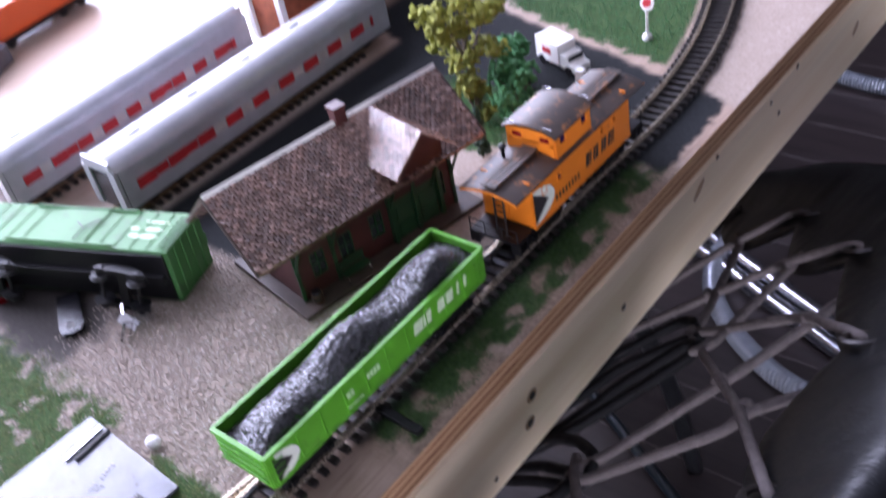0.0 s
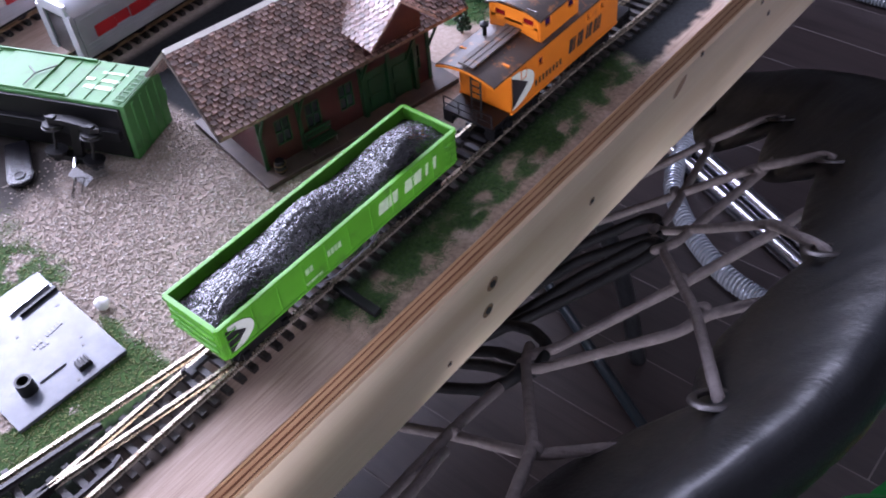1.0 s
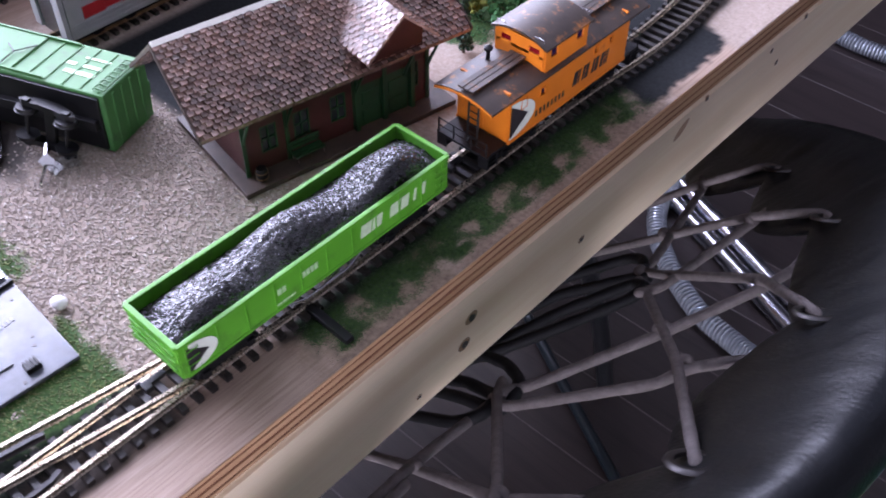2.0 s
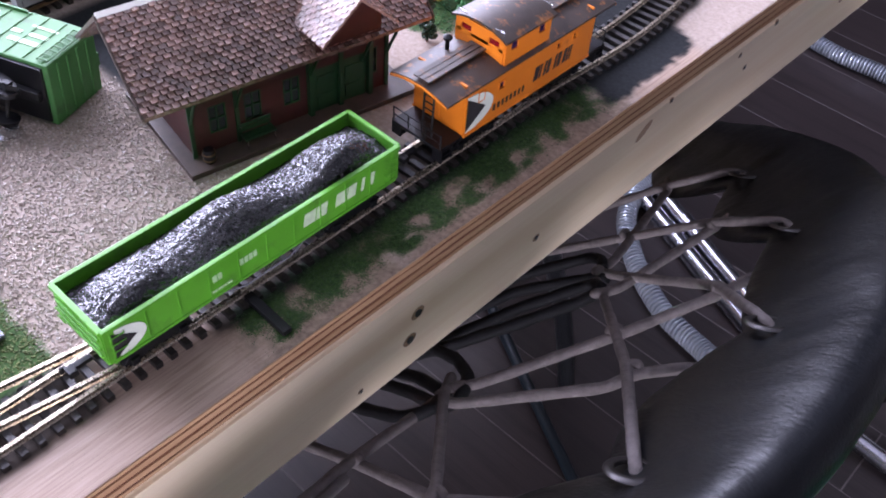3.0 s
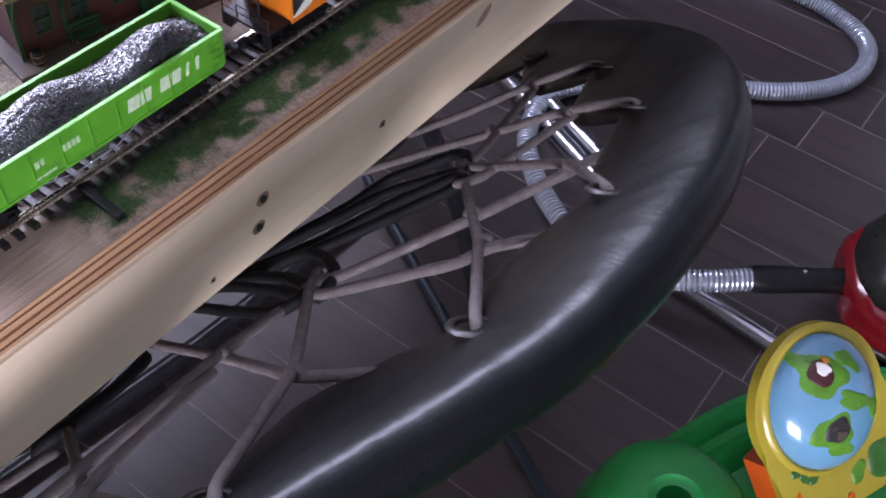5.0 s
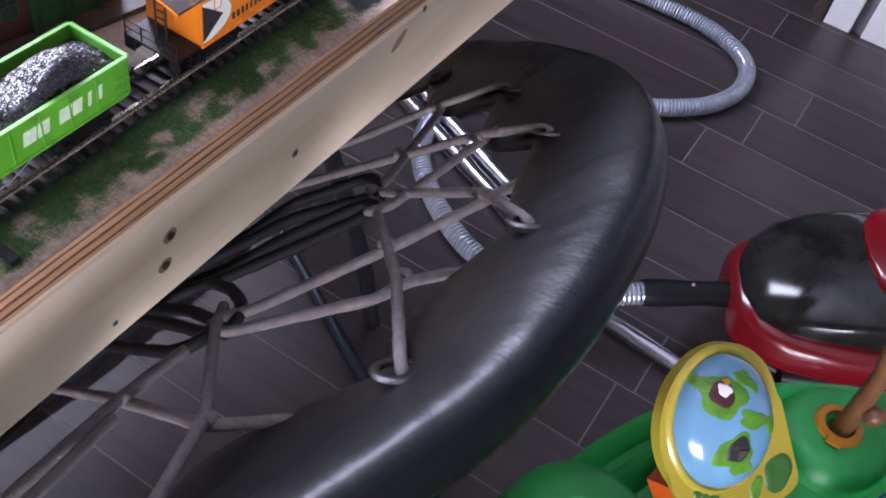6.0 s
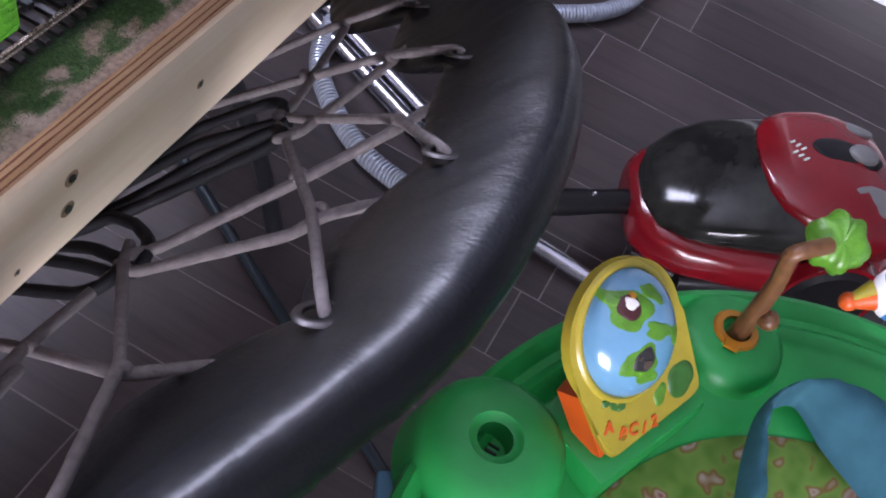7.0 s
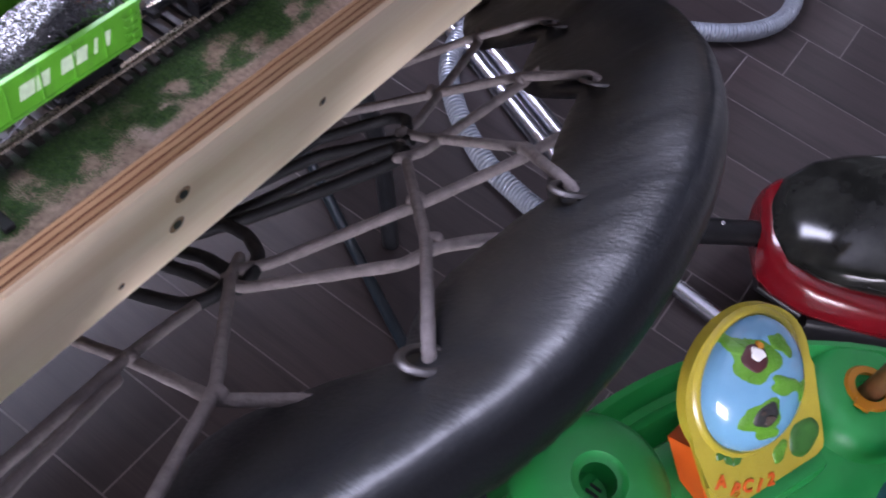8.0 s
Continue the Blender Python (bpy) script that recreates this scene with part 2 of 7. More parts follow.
def coal_material():
    m, nt, b = shader("coal")
    tc = nt.nodes.new("ShaderNodeTexCoord")
    v = nt.nodes.new("ShaderNodeTexVoronoi")
    v.inputs["Scale"].default_value = 480
    nt.links.new(tc.outputs["Object"], v.inputs["Vector"])
    n = noise_node(nt, 900, 3)
    add = nt.nodes.new("ShaderNodeMath")
    add.operation = "MULTIPLY_ADD"
    nt.links.new(n.outputs[0], add.inputs[0])
    add.inputs[1].default_value = 0.5
    nt.links.new(v.outputs["Distance"], add.inputs[2])
    b.inputs["Base Color"].default_value = (0.006, 0.006, 0.0075, 1)
    b.inputs["Roughness"].default_value = 0.13
    b.inputs["Specular IOR Level"].default_value = 0.8
    b.inputs["IOR"].default_value = 1.55
    bump(nt, b, add.outputs[0], 0.1, 0.0003)
    return m


M["coal"] = coal_material()


def grain_material():
    """Crushed stone, each grain with a tone of its own."""
    m, nt, b = shader("sand_grain")
    geo = nt.nodes.new("ShaderNodeNewGeometry")
    c = ramp(nt, geo.outputs["Random Per Island"], [(0.0, (0.26, 0.21, 0.17)), (0.3, (0.38, 0.31, 0.26)), (0.85, (0.45, 0.38, 0.33)), (1.0, (0.62, 0.56, 0.51))]).outputs[0]
    fine = noise_node(nt, 1400, 2)
    c = mix(nt, 0.4, c, ramp(nt, fine.outputs[0], [(0.3, (0.5,) * 3), (0.7, (1.0,) * 3)]).outputs[0], "MULTIPLY")
    nt.links.new(c, b.inputs["Base Color"])
    b.inputs["Roughness"].default_value = 0.55
    return m


M["stone_grain"] = grain_material()


def ground_material():
    """Scenery on the board: bare plywood, sand, turf and asphalt, laid by the mesh's zone attribute."""
    m, nt, b = shader("layout_scenery")
    at = nt.nodes.new("ShaderNodeAttribute")
    at.attribute_name = "zone"
    sep = nt.nodes.new("ShaderNodeSeparateColor")
    nt.links.new(at.outputs["Color"], sep.inputs[0])
    n1 = noise_node(nt, 420, 5, 0.6)
    n2 = noise_node(nt, 45, 4)
    n3 = noise_node(nt, 900, 3, stretch=(1, 0.04, 1))
    bare = ramp(nt, n3.outputs[0], [(0.3, (0.25, 0.175, 0.13)), (0.7, (0.39, 0.29, 0.23))]).outputs[0]
    sand = ramp(nt, n1.outputs[0], [(0.25, (0.25, 0.2, 0.165)), (0.5, (0.35, 0.285, 0.24)), (0.75, (0.44, 0.375, 0.325))]).outputs[0]
    sand = mix(nt, ramp(nt, n2.outputs[0], [(0.35, (0, 0, 0)), (0.7, (0.4,) * 3)]).outputs[0], sand, (0.24, 0.19, 0.15))
    turf = ramp(nt, n1.outputs[0], [(0.3, (0.014, 0.035, 0.008)), (0.55, (0.034, 0.075, 0.017)), (0.8, (0.075, 0.12, 0.035))]).outputs[0]
    tar = ramp(nt, n1.outputs[0], [(0.3, (0.004, 0.0048, 0.0052)), (0.7, (0.012, 0.0135, 0.015))]).outputs[0]
    c = mix(nt, sep.outputs[0], bare, sand)
    c = mix(nt, at.outputs["Alpha"], c, ramp(nt, n1.outputs[0], [(0.3, (0.13, 0.09, 0.062)), (0.7, (0.26, 0.19, 0.14))]).outputs[0])
    grains = noise_node(nt, 1500, 3, 0.6)
    edge = nt.nodes.new("ShaderNodeMath")
    edge.operation = "SUBTRACT"
    edge.inputs[1].default_value = 0.5
    nt.links.new(grains.outputs[0], edge.inputs[0])
    cover = nt.nodes.new("ShaderNodeMath")
    cover.operation = "MULTIPLY_ADD"
    cover.inputs[1].default_value = 2.0
    nt.links.new(edge.outputs[0], cover.inputs[0])
    nt.links.new(sep.outputs[1], cover.inputs[2])
    cover = ramp(nt, cover.outputs[0], [(0.3, (0, 0, 0)), (0.68, (1, 1, 1))])
    c = mix(nt, cover.outputs[0], c, turf)
    c = mix(nt, sep.outputs[2], c, tar)
    nt.links.new(c, b.inputs["Base Color"])
    b.inputs["Specular IOR Level"].default_value = 0.25
    soft = nt.nodes.new("ShaderNodeMath")
    soft.operation = "MAXIMUM"
    nt.links.new(sep.outputs[0], soft.inputs[0])
    nt.links.new(sep.outputs[1], soft.inputs[1])
    hard = nt.nodes.new("ShaderNodeMath")
    hard.operation = "MAXIMUM"
    nt.links.new(soft.outputs[0], hard.inputs[0])
    nt.links.new(sep.outputs[2], hard.inputs[1])
    dull = nt.nodes.new("ShaderNodeMapRange")
    dull.inputs[3].default_value, dull.inputs[4].default_value = 0.34, 0.95
    nt.links.new(hard.outputs[0], dull.inputs[0])
    nt.links.new(dull.outputs[0], b.inputs["Roughness"])
    hh = nt.nodes.new("ShaderNodeMath")
    hh.operation = "MULTIPLY"
    nt.links.new(n1.outputs[0], hh.inputs[0])
    nt.links.new(soft.outputs[0], hh.inputs[1])
    bump(nt, b, hh.outputs[0], 0.4, 0.0006)
    return m


M["scenery"] = ground_material()


def fabric_pattern():
    m, nt, b = shader("printed_cloth")
    n = noise_node(nt, 34, 1)
    c = ramp(nt, n.outputs[0], [(0.3, (0.12, 0.3, 0.035)), (0.55, (0.24, 0.42, 0.08)), (0.6, (0.3, 0.16, 0.05)), (0.66, (0.55, 0.48, 0.4)), (0.71, (0.4, 0.05, 0.035))])
    nt.links.new(c.outputs[0], b.inputs["Base Color"])
    b.inputs["Roughness"].default_value = 0.85
    bump(nt, b, noise_node(nt, 1500, 2).outputs[0], 0.4, 0.0004)
    return m


M["print_cloth"] = fabric_pattern()

# ---- mesh tools ----


def box(bm, c, s, rz=0.0, bevel=0.0, m=None):
    mm = Matrix.Translation(c) @ Matrix.Rotation(rz, 4, "Z") @ Matrix.Diagonal((*s, 1))
    if m is not None:
        mm = m @ mm
    r = bmesh.ops.create_cube(bm, size=1.0, matrix=mm)
    if bevel:
        es = {e for v in r["verts"] for e in v.link_edges}
        bmesh.ops.bevel(bm, geom=list(es), offset=bevel, segments=2, affect="EDGES", profile=0.6)
    return r


def lathe(bm, profile, seg=32, m=None, closed=False):
    """Turns (radius, height) pairs about z."""
    rings = []
    for r, z in profile:
        ring = []
        for k in range(seg):
            a = 2 * math.pi * k / seg
            p = Vector((r * math.cos(a), r * math.sin(a), z))
            ring.append(bm.verts.new(m @ p if m is not None else p))
        rings.append(ring)
    pairs = list(zip(rings, rings[1:])) + ([(rings[-1], rings[0])] if closed else [])
    for a, b in pairs:
        for k in range(seg):
            bm.faces.new((a[k], a[(k + 1) % seg], b[(k + 1) % seg], b[k]))
    if not closed:
        if profile[0][0] > 1e-6:
            bm.faces.new(rings[0][::-1])
        if profile[-1][0] > 1e-6:
            bm.faces.new(rings[-1])
    return rings


def smooth_line(pts, n=6):
    """Catmull-Rom through the points."""
    pts = [Vector(p) for p in pts]
    out = []
    for i in range(len(pts) - 1):
        p0, p1, p2, p3 = pts[max(i - 1, 0)], pts[i], pts[i + 1], pts[min(i + 2, len(pts) - 1)]
        for k in range(n):
            t = k / n
            out.append(0.5 * ((2 * p1) + (p2 - p0) * t + (2 * p0 - 5 * p1 + 4 * p2 - p3) * t * t + (3 * p1 - p0 - 3 * p2 + p3) * t ** 3))
    out.append(pts[-1])
    return out


def sweep(bm, pts, r, seg=8, radii=None, shape=None):
    """A tube, or a bar of the given section, along points."""
    pts = [Vector(p) for p in pts]
    up = Vector((0, 0, 1))
    rings = []
    for i, p in enumerate(pts):
        d = (pts[min(i + 1, len(pts) - 1)] - pts[max(i - 1, 0)]).normalized()
        if abs(d.dot(up)) > 0.98:
            up = Vector((0.9, 0.1, 0.3)).normalized()
        s = d.cross(up).normalized()
        u = s.cross(d).normalized()
        rad = radii[i] if radii else r
        if shape:
            rings.append([bm.verts.new(p + s * a + u * b) for a, b in shape])
        else:
            rings.append([bm.verts.new(p + (s * math.cos(2 * math.pi * k / seg) + u * math.sin(2 * math.pi * k / seg)) * rad) for k in range(seg)])
    n = len(rings[0])
    for a, b in zip(rings, rings[1:]):
        for k in range(n):
            bm.faces.new((a[k], a[(k + 1) % n], b[(k + 1) % n], b[k]))
    bm.faces.new(rings[0][::-1])
    bm.faces.new(rings[-1])


def prism(bm, outline, z0, z1, m=None):
    lo = [bm.verts.new(m @ Vector((x, y, z0)) if m is not None else (x, y, z0)) for x, y in outline]
    hi = [bm.verts.new(m @ Vector((x, y, z1)) if m is not None else (x, y, z1)) for x, y in outline]
    n = len(outline)
    for k in range(n):
        bm.faces.new((lo[k], lo[(k + 1) % n], hi[(k + 1) % n], hi[k]))
    bm.faces.new(lo[::-1])
    bm.faces.new(hi)


def mesh_of(name, bm, material, smooth=0.0):
    bmesh.ops.recalc_face_normals(bm, faces=bm.faces)
    me = bpy.data.meshes.new(name)
    bm.to_mesh(me)
    bm.free()
    for mt in material if isinstance(material, (list, tuple)) else [material]:
        me.materials.append(mt)
    if smooth:
        me.polygons.foreach_set("use_smooth", [True] * len(me.polygons))
        me.set_sharp_from_angle(angle=radians(smooth))
    return me


def part(name, bm, material, parent=None, label="", smooth=0.0, m=None):
    ob = new(name, mesh_of(name, bm, material, smooth))
    if parent is not None:
        ob.parent = parent
    if m is not None:
        ob.matrix_basis = m
    if label:
        ob["label"] = label
    return ob


def piece(name, me, parent, m):
    ob = new(name, me)
    ob.parent = parent
    ob.matrix_basis = m
    return ob


def thing(name, m, label, category, group="", kind=""):
    ob = new(name)
    ob.empty_display_size = 0.02
    ob.matrix_basis = m
    return tagged(ob, label, category, group, kind)


BM = bmesh.new

# ---- room ----
G = 0.990            # top of the layout board
FACE0, FACE_SLOPE = 0.0455, 0.008   # outer edge of the board: x = FACE0 + FACE_SLOPE * y


def structure(name, bm, material, label, category):
    return tagged(part(name, bm, material), label, category, kind="structure")


def wall_with_hole(name, lo, hi, axis, hole, label):
    """A wall between two corners, with one opening (a0, a1, z0, z1) along its run."""
    bm = BM()
    a0, a1, z0, z1 = hole
    o = 1 - axis
    def slab(p, q, za, zb):
        c, s = [0, 0, (za + zb) / 2], [0, 0, zb - za]
        c[axis], s[axis] = (p + q) / 2, q - p
        c[o], s[o] = (lo[o] + hi[o]) / 2, hi[o] - lo[o]
        box(bm, c, s)
    slab(lo[axis], a0, 0, CEIL)
    slab(a1, hi[axis], 0, CEIL)
    if z0 > 0:
        slab(a0, a1, 0, z0)
    slab(a0, a1, z1, CEIL)
    return structure(name, bm, M["wall_paint"], label, "wall")


wall_with_hole("wall_west", (WEST - 0.15, SOUTH), (WEST, 4.6), 1, (-0.7, 1.5, 1.06, 2.18), "plain painted wall with a wide window")
wall_with_hole("wall_north", (WEST, NORTH), (EAST, NORTH + 0.12), 0, (-0.95, 0.14, 0.0, 2.06), "painted wall with an open doorway to a dark hall")
wall_with_hole("wall_south", (WEST, SOUTH - 0.15), (EAST, SOUTH), 0, (1.0, 2.58, 0.08, 1.12), "plain painted wall with a low window, behind the camera")
bm = BM()
box(bm, (EAST + 0.075, 1.0, CEIL / 2), (0.15, 7.2, CEIL))
structure("wall_east", bm, M["wall_paint"], "plain painted wall without openings", "wall")
bm = BM()
box(bm, ((WEST + EAST) / 2, 4.68, CEIL / 2), (EAST - WEST, 0.15, CEIL))
structure("wall_hall", bm, M["wall_paint"], "plain painted wall at the end of the hall", "wall")
bm = BM()
box(bm, ((WEST + EAST) / 2, 1.0, CEIL + 0.06), (EAST - WEST + 0.3, 7.5, 0.12))
structure("ceiling", bm, M["ceiling_paint"], "plain white painted ceiling", "ceiling")


def window_unit(name, m, wd, ht):
    w = thing(name, m, "white framed window letting in pale daylight", "window", kind="structure")
    for yy in (-wd / 2 + 0.03, 0, wd / 2 - 0.03):
        bm = BM()
        box(bm, (0, yy, ht / 2), (0.05, 0.056, ht - 0.002), bevel=0.004)
        part("window_frame", bm, M["white_paint"], w)
    for zz in (0.03, ht - 0.03):
        for s in (-1, 1):
            bm = BM()
            box(bm, (0, s * wd / 4, zz), (0.048, wd / 2 - 0.09, 0.056), bevel=0.004)
            part("window_frame", bm, M["white_paint"], w)
    for s in (-1, 1):
        bm = BM()
        box(bm, (-0.005, s * (wd / 4), ht / 2), (0.006, wd / 2 - 0.07, ht - 0.09))
        p = part("pane", bm, M["glass"], w)
        p.visible_shadow = False
    return w


window_unit("window_1", pose(WEST - 0.08, 0.4, 1.06), 2.2, 1.12)
window_unit("window_2", pose(1.79, SOUTH - 0.08, 0.08, 0, 0, 90), 1.58, 1.04)

# door casing and skirting at the far wall
casing = thing("trim", pose(0.14, NORTH - 0.001, 0), "white door casing and skirting board on the far wall", "trim", kind="structure")
bm = BM()
box(bm, (0.014, -0.006, 1.03), (0.03, 0.012, 2.06), bevel=0.002)
part("door_stop", bm, M["dark_wood"], casing)
bm = BM()
box(bm, (0.07, -0.009, 1.06), (0.07, 0.018, 2.12), bevel=0.004)
part("casing", bm, M["white_paint"], casing)
for k, (w0, w1) in enumerate(((0.135, 0.55), (0.553, 1.4), (1.403, EAST - 0.145))):
    bm = BM()
    box(bm, ((w0 + w1) / 2, -0.007, 0.06), (w1 - w0, 0.014, 0.12), bevel=0.003)
    part("skirting", bm, M["white_paint"], casing)

# ---- layout table: board, edge beam, legs ----
table = thing("layout_table", pose(0, 0, 0), "plywood train table edged with a pale pine beam", "table")
XW, Y0, Y1 = -0.98, -0.62, 1.15


def edge_x(y):
    return FACE0 + FACE_SLOPE * y


def slanted_slab(bm, x0, inset, z0, z1):
    n = 150
    ys_ = [Y0 + (Y1 - Y0) * k / n for k in range(n + 1)]
    lo = [(x0, Y0)] + [(edge_x(y) - inset - 0.0007 * max(0.0, noise.noise(Vector((y * 45, z0 * 900, 2.0)))), y) for y in ys_] + [(x0, Y1)]
    prism(bm, lo, z0, z1)


layers = [(0.0, "ply_light", 0.0022), (0.0007, "ply_dark", 0.002), (0.0003, "ply_light", 0.0034), (0.0008, "ply_dark", 0.002), (0.0002, "ply_light", 0.0034), (0.0007, "ply_dark", 0.0018), (0.0003, "ply_light", 0.0022)]
z = G - 0.0008
for inset, mat, thick in layers:
    bm = BM()
    slanted_slab(bm, XW, inset, z - thick, z)
    part("ply_layer", bm, M[mat], table, "reddish glue-dark ply layer" if mat == "ply_dark" else "")
    z -= thick
PLY_Z = z


def beam_with_holes():
    bm = BM()
    lo = [(edge_x(Y0) - 0.038, Y0), (edge_x(Y0) + 0.0006, Y0), (edge_x(Y1) + 0.0006, Y1), (edge_x(Y1) - 0.038, Y1)]
    prism(bm, lo, 0.904, PLY_Z - 0.0004)
    es = [e for e in bm.edges if abs(e.verts[0].co.y - e.verts[1].co.y) > 0.5]
    bmesh.ops.bevel(bm, geom=es, offset=0.003, segments=3, affect="EDGES")
    return bm


part("edge_beam", beam_with_holes(), M["pine"], table, "pale sawn pine beam with screw holes and knots", smooth=35)


def disc_on_face(name, y, z, ry, rz_, depth, mat, tilt=0.0):
    """A round mark on the beam's face: a countersunk ring with a dark bore, or a knot."""
    x = edge_x(y) + 0.0006
    m = Matrix.Translation((x, y, z)) @ Matrix.Rotation(math.atan(-FACE_SLOPE), 4, "Z") @ Matrix.Rotation(tilt, 4, "X") @ Matrix.Rotation(radians(90), 4, "Y") @ Matrix.Diagonal((rz_, ry, 1, 1))
    bm = BM()
    lathe(bm, [(0.0, depth * 0.2), (0.55, depth * 0.2), (0.8, depth), (1.0, 0.0), (0.98, -0.0006)], 20, m)
    return part(name, bm, mat, table, smooth=60)


for y, zz, r in ((0.148, 0.948, 0.0042), (0.143, 0.930, 0.0042), (0.246, 0.934, 0.0026), (0.371, 0.968, 0.002), (0.108, 0.918, 0.0018), (0.455, 0.962, 0.002), (0.47, 0.945, 0.0022), (0.50, 0.968, 0.0022), (-0.16, 0.94, 0.0035)):
    disc_on_face("screw_hole", y, zz, r * 1.15, r, 0.00012, M["hole_rim"], 0.5)
    # black disc on the uncut face, painted for the shade inside the bore
    bm = BM()
    xx = edge_x(y) + 0.0009
    lathe(bm, [(0.0, 0.0), (r * 0.72, 0.0), (r * 0.7, -0.0004)], 14, Matrix.Translation((xx, y + r * 0.1, zz - r * 0.08)) @ Matrix.Rotation(0.5, 4, "X") @ Matrix.Rotation(radians(90), 4, "Y") @ Matrix.Diagonal((1.0, 0.8, 1, 1)))
    part("bore_shade", bm, M["black_print"], table)
for y, zz, a, b_ in ((0.345, 0.958, 0.009, 0.0035), (0.62, 0.94, 0.007, 0.004)):
    disc_on_face("knot", y, zz, a, b_, 0.0001, M["faint_knot"], 0.6)

for x, y in ((-0.92, -0.55), (-0.92, 1.08), (-0.66, -0.55), (-0.66, 1.08)):
    bm = BM()
    box(bm, (x, y, 0.4525), (0.06, 0.06, 0.903), bevel=0.004)
    part("leg", bm, M["pine"], table)
bm = BM()
box(bm, (XW + 0.02, (Y0 + Y1) / 2, 0.9385), (0.038, Y1 - Y0, 0.069), bevel=0.003)
part("back_beam", bm, M["pine"], table)

# ---- scenery sheet on the board ----


def fbm(x, y, s, seed=0.0):
    return noise.fractal(Vector((x * s, y * s, seed)), 1.0, 2.0, 4)


def sstep(a, b, x):
    t = min(1.0, max(0.0, (x - a) / (b - a)))
    return t * t * (3 - 2 * t)


def inside(x, y, x0, x1, y0, y1, soft=0.006):
    return sstep(x0 - soft, x0 + soft, x) * (1 - sstep(x1 - soft, x1 + soft, x)) * sstep(y0 - soft, y0 + soft, y) * (1 - sstep(y1 - soft, y1 + soft, y))


def track_x(y):
    """Centre line of the main track."""
    return 0.004 * sstep(0.28, 0.36, y) - max(0.0, y - 0.36) ** 2


def zones(x, y):
    """Amounts of sand, turf and dark ground (asphalt, and a band along the track) at a place on the board."""
    w = fbm(x, y, 60, 3.1)
    w2 = fbm(x, y, 150, 7.7)
    tx = track_x(y)
    sand = inside(x + 0.004 * w, y, -0.30, tx - 0.004, -0.7, 0.34)
    sand = max(sand, inside(x, y, tx + 0.012, 0.06, 0.075, 0.33) * 0.55)
    sand = max(sand, inside(x, y, tx + 0.004, 0.08, 0.40, 1.2) * 0.8)
    turf = 0.0
    strip = inside(x, y, tx + 0.010, 0.041, 0.058, 0.318, 0.004)
    near_track = 1 - sstep(tx + 0.016, tx + 0.034, x)
    turf = max(turf, strip * sstep(-0.45, 0.65, w * 0.85 + w2 * 0.12 + near_track * 0.45 + 0.17))
    turf = max(turf, inside(x + 0.25 * y + 0.006 * w, y + 0.004 * w, -0.078, -0.019, -0.4, -0.007, 0.006) * sstep(-0.75, -0.3, w))
    turf = max(turf, inside(x + 0.012 * w, y + 0.012 * w, -0.30, -0.108, -0.7, 0.0, 0.012) * sstep(-0.7, -0.2, w + w2 * 0.3))
    turf = max(turf, inside(x, y + 0.27 * x, -0.6, tx - 0.02, 0.423 + 0.01 * w, 1.2, 0.005))
    turf = max(turf, inside(x + 0.01 * w, y + 0.01 * w, -0.17, -0.075, 0.285, 0.365, 0.01))
    tar = inside(x + 0.004 * w2, y + 0.27 * x + 0.004 * w, -0.31, 0.0405, 0.322, 0.414, 0.0025)
    tar = max(tar, inside(x, y, -0.242, -0.118, 0.118, 0.42, 0.006) * (1 - inside(x, y, -0.16, -0.08, 0.29, 0.36, 0.01)))
    tar = max(tar, inside(x + 0.01 * w, y + 0.01 * w, -0.29, -0.175, -0.005, 0.055, 0.012) * 0.9)
    # darker ground along the track, between the ties
    tar = max(tar, 0.85 * inside(x + 0.002 * w, y, min(-0.0165, -0.0165 + 0.3 * (y + 0.05)), 0.0165, -0.6, -0.004, 0.003))
    tar = max(tar, 0.8 * inside(x + 0.003 * w, y, tx - 0.0165, tx + 0.018, 0.05, 1.2, 0.003))
    return sand, turf, tar


def earth(x, y):
    """Brown ballast dust on the strip between the track and the beam."""
    tx = track_x(y)
    w = fbm(x, y, 45, 9.3)
    return inside(x, y, tx + 0.008, 0.07, 0.05, 0.335, 0.012) * sstep(-0.6, 0.3, w + 0.25)


def axis_steps(stops):
    out = []
    for a, b, d in stops:
        k = max(1, round((b - a) / d))
        out += [a + (b - a) * i / k for i in range(k)]
    return out + [stops[-1][1]]


xs = axis_steps([(0.0, 0.60, 0.02), (0.60, 0.84, 0.0026), (0.84, 1.0, 0.0014)])
ys = axis_steps([(Y0, -0.14, 0.02), (-0.14, 0.34, 0.0024), (0.34, 0.56, 0.004), (0.56, Y1, 0.02)])
verts, cols = [], []
for y in ys:
    xe = edge_x(y) - 0.0004
    for u in xs:
        x = XW - XW * u / 0.84 * 0.985 if u < 0.84 else None
        if x is None:
            xa = XW * 0.015
            x = xa + (xe - xa) * (u - 0.84) / 0.16
        s, t, a = zones(x, y)
        rough = noise.fractal(Vector((x * 260, y * 260, 1.3)), 1.0, 2.0, 3)
        h = 0.00025 * s + 0.0004 * t * (0.8 + 0.4 * rough) + 0.0004 * a
        h *= 1 - 0.9 * sstep(0.02, 0.008, abs(x - track_x(y))) * 0.8
        if x < XW + 0.001 or x > xe - 0.0005:
            h = 0.0
        verts.append((x, y, G - 0.0004 + max(0.0, h)))
        cols.append((s * (1 - t), t, a, earth(x, y)))
nx = len(xs)
faces = [(j * nx + i, j * nx + i + 1, (j + 1) * nx + i + 1, (j + 1) * nx + i) for j in range(len(ys) - 1) for i in range(nx - 1)]
me = bpy.data.meshes.new("layout_scenery")
me.from_pydata(verts, [], faces)
me.materials.append(M["scenery"])
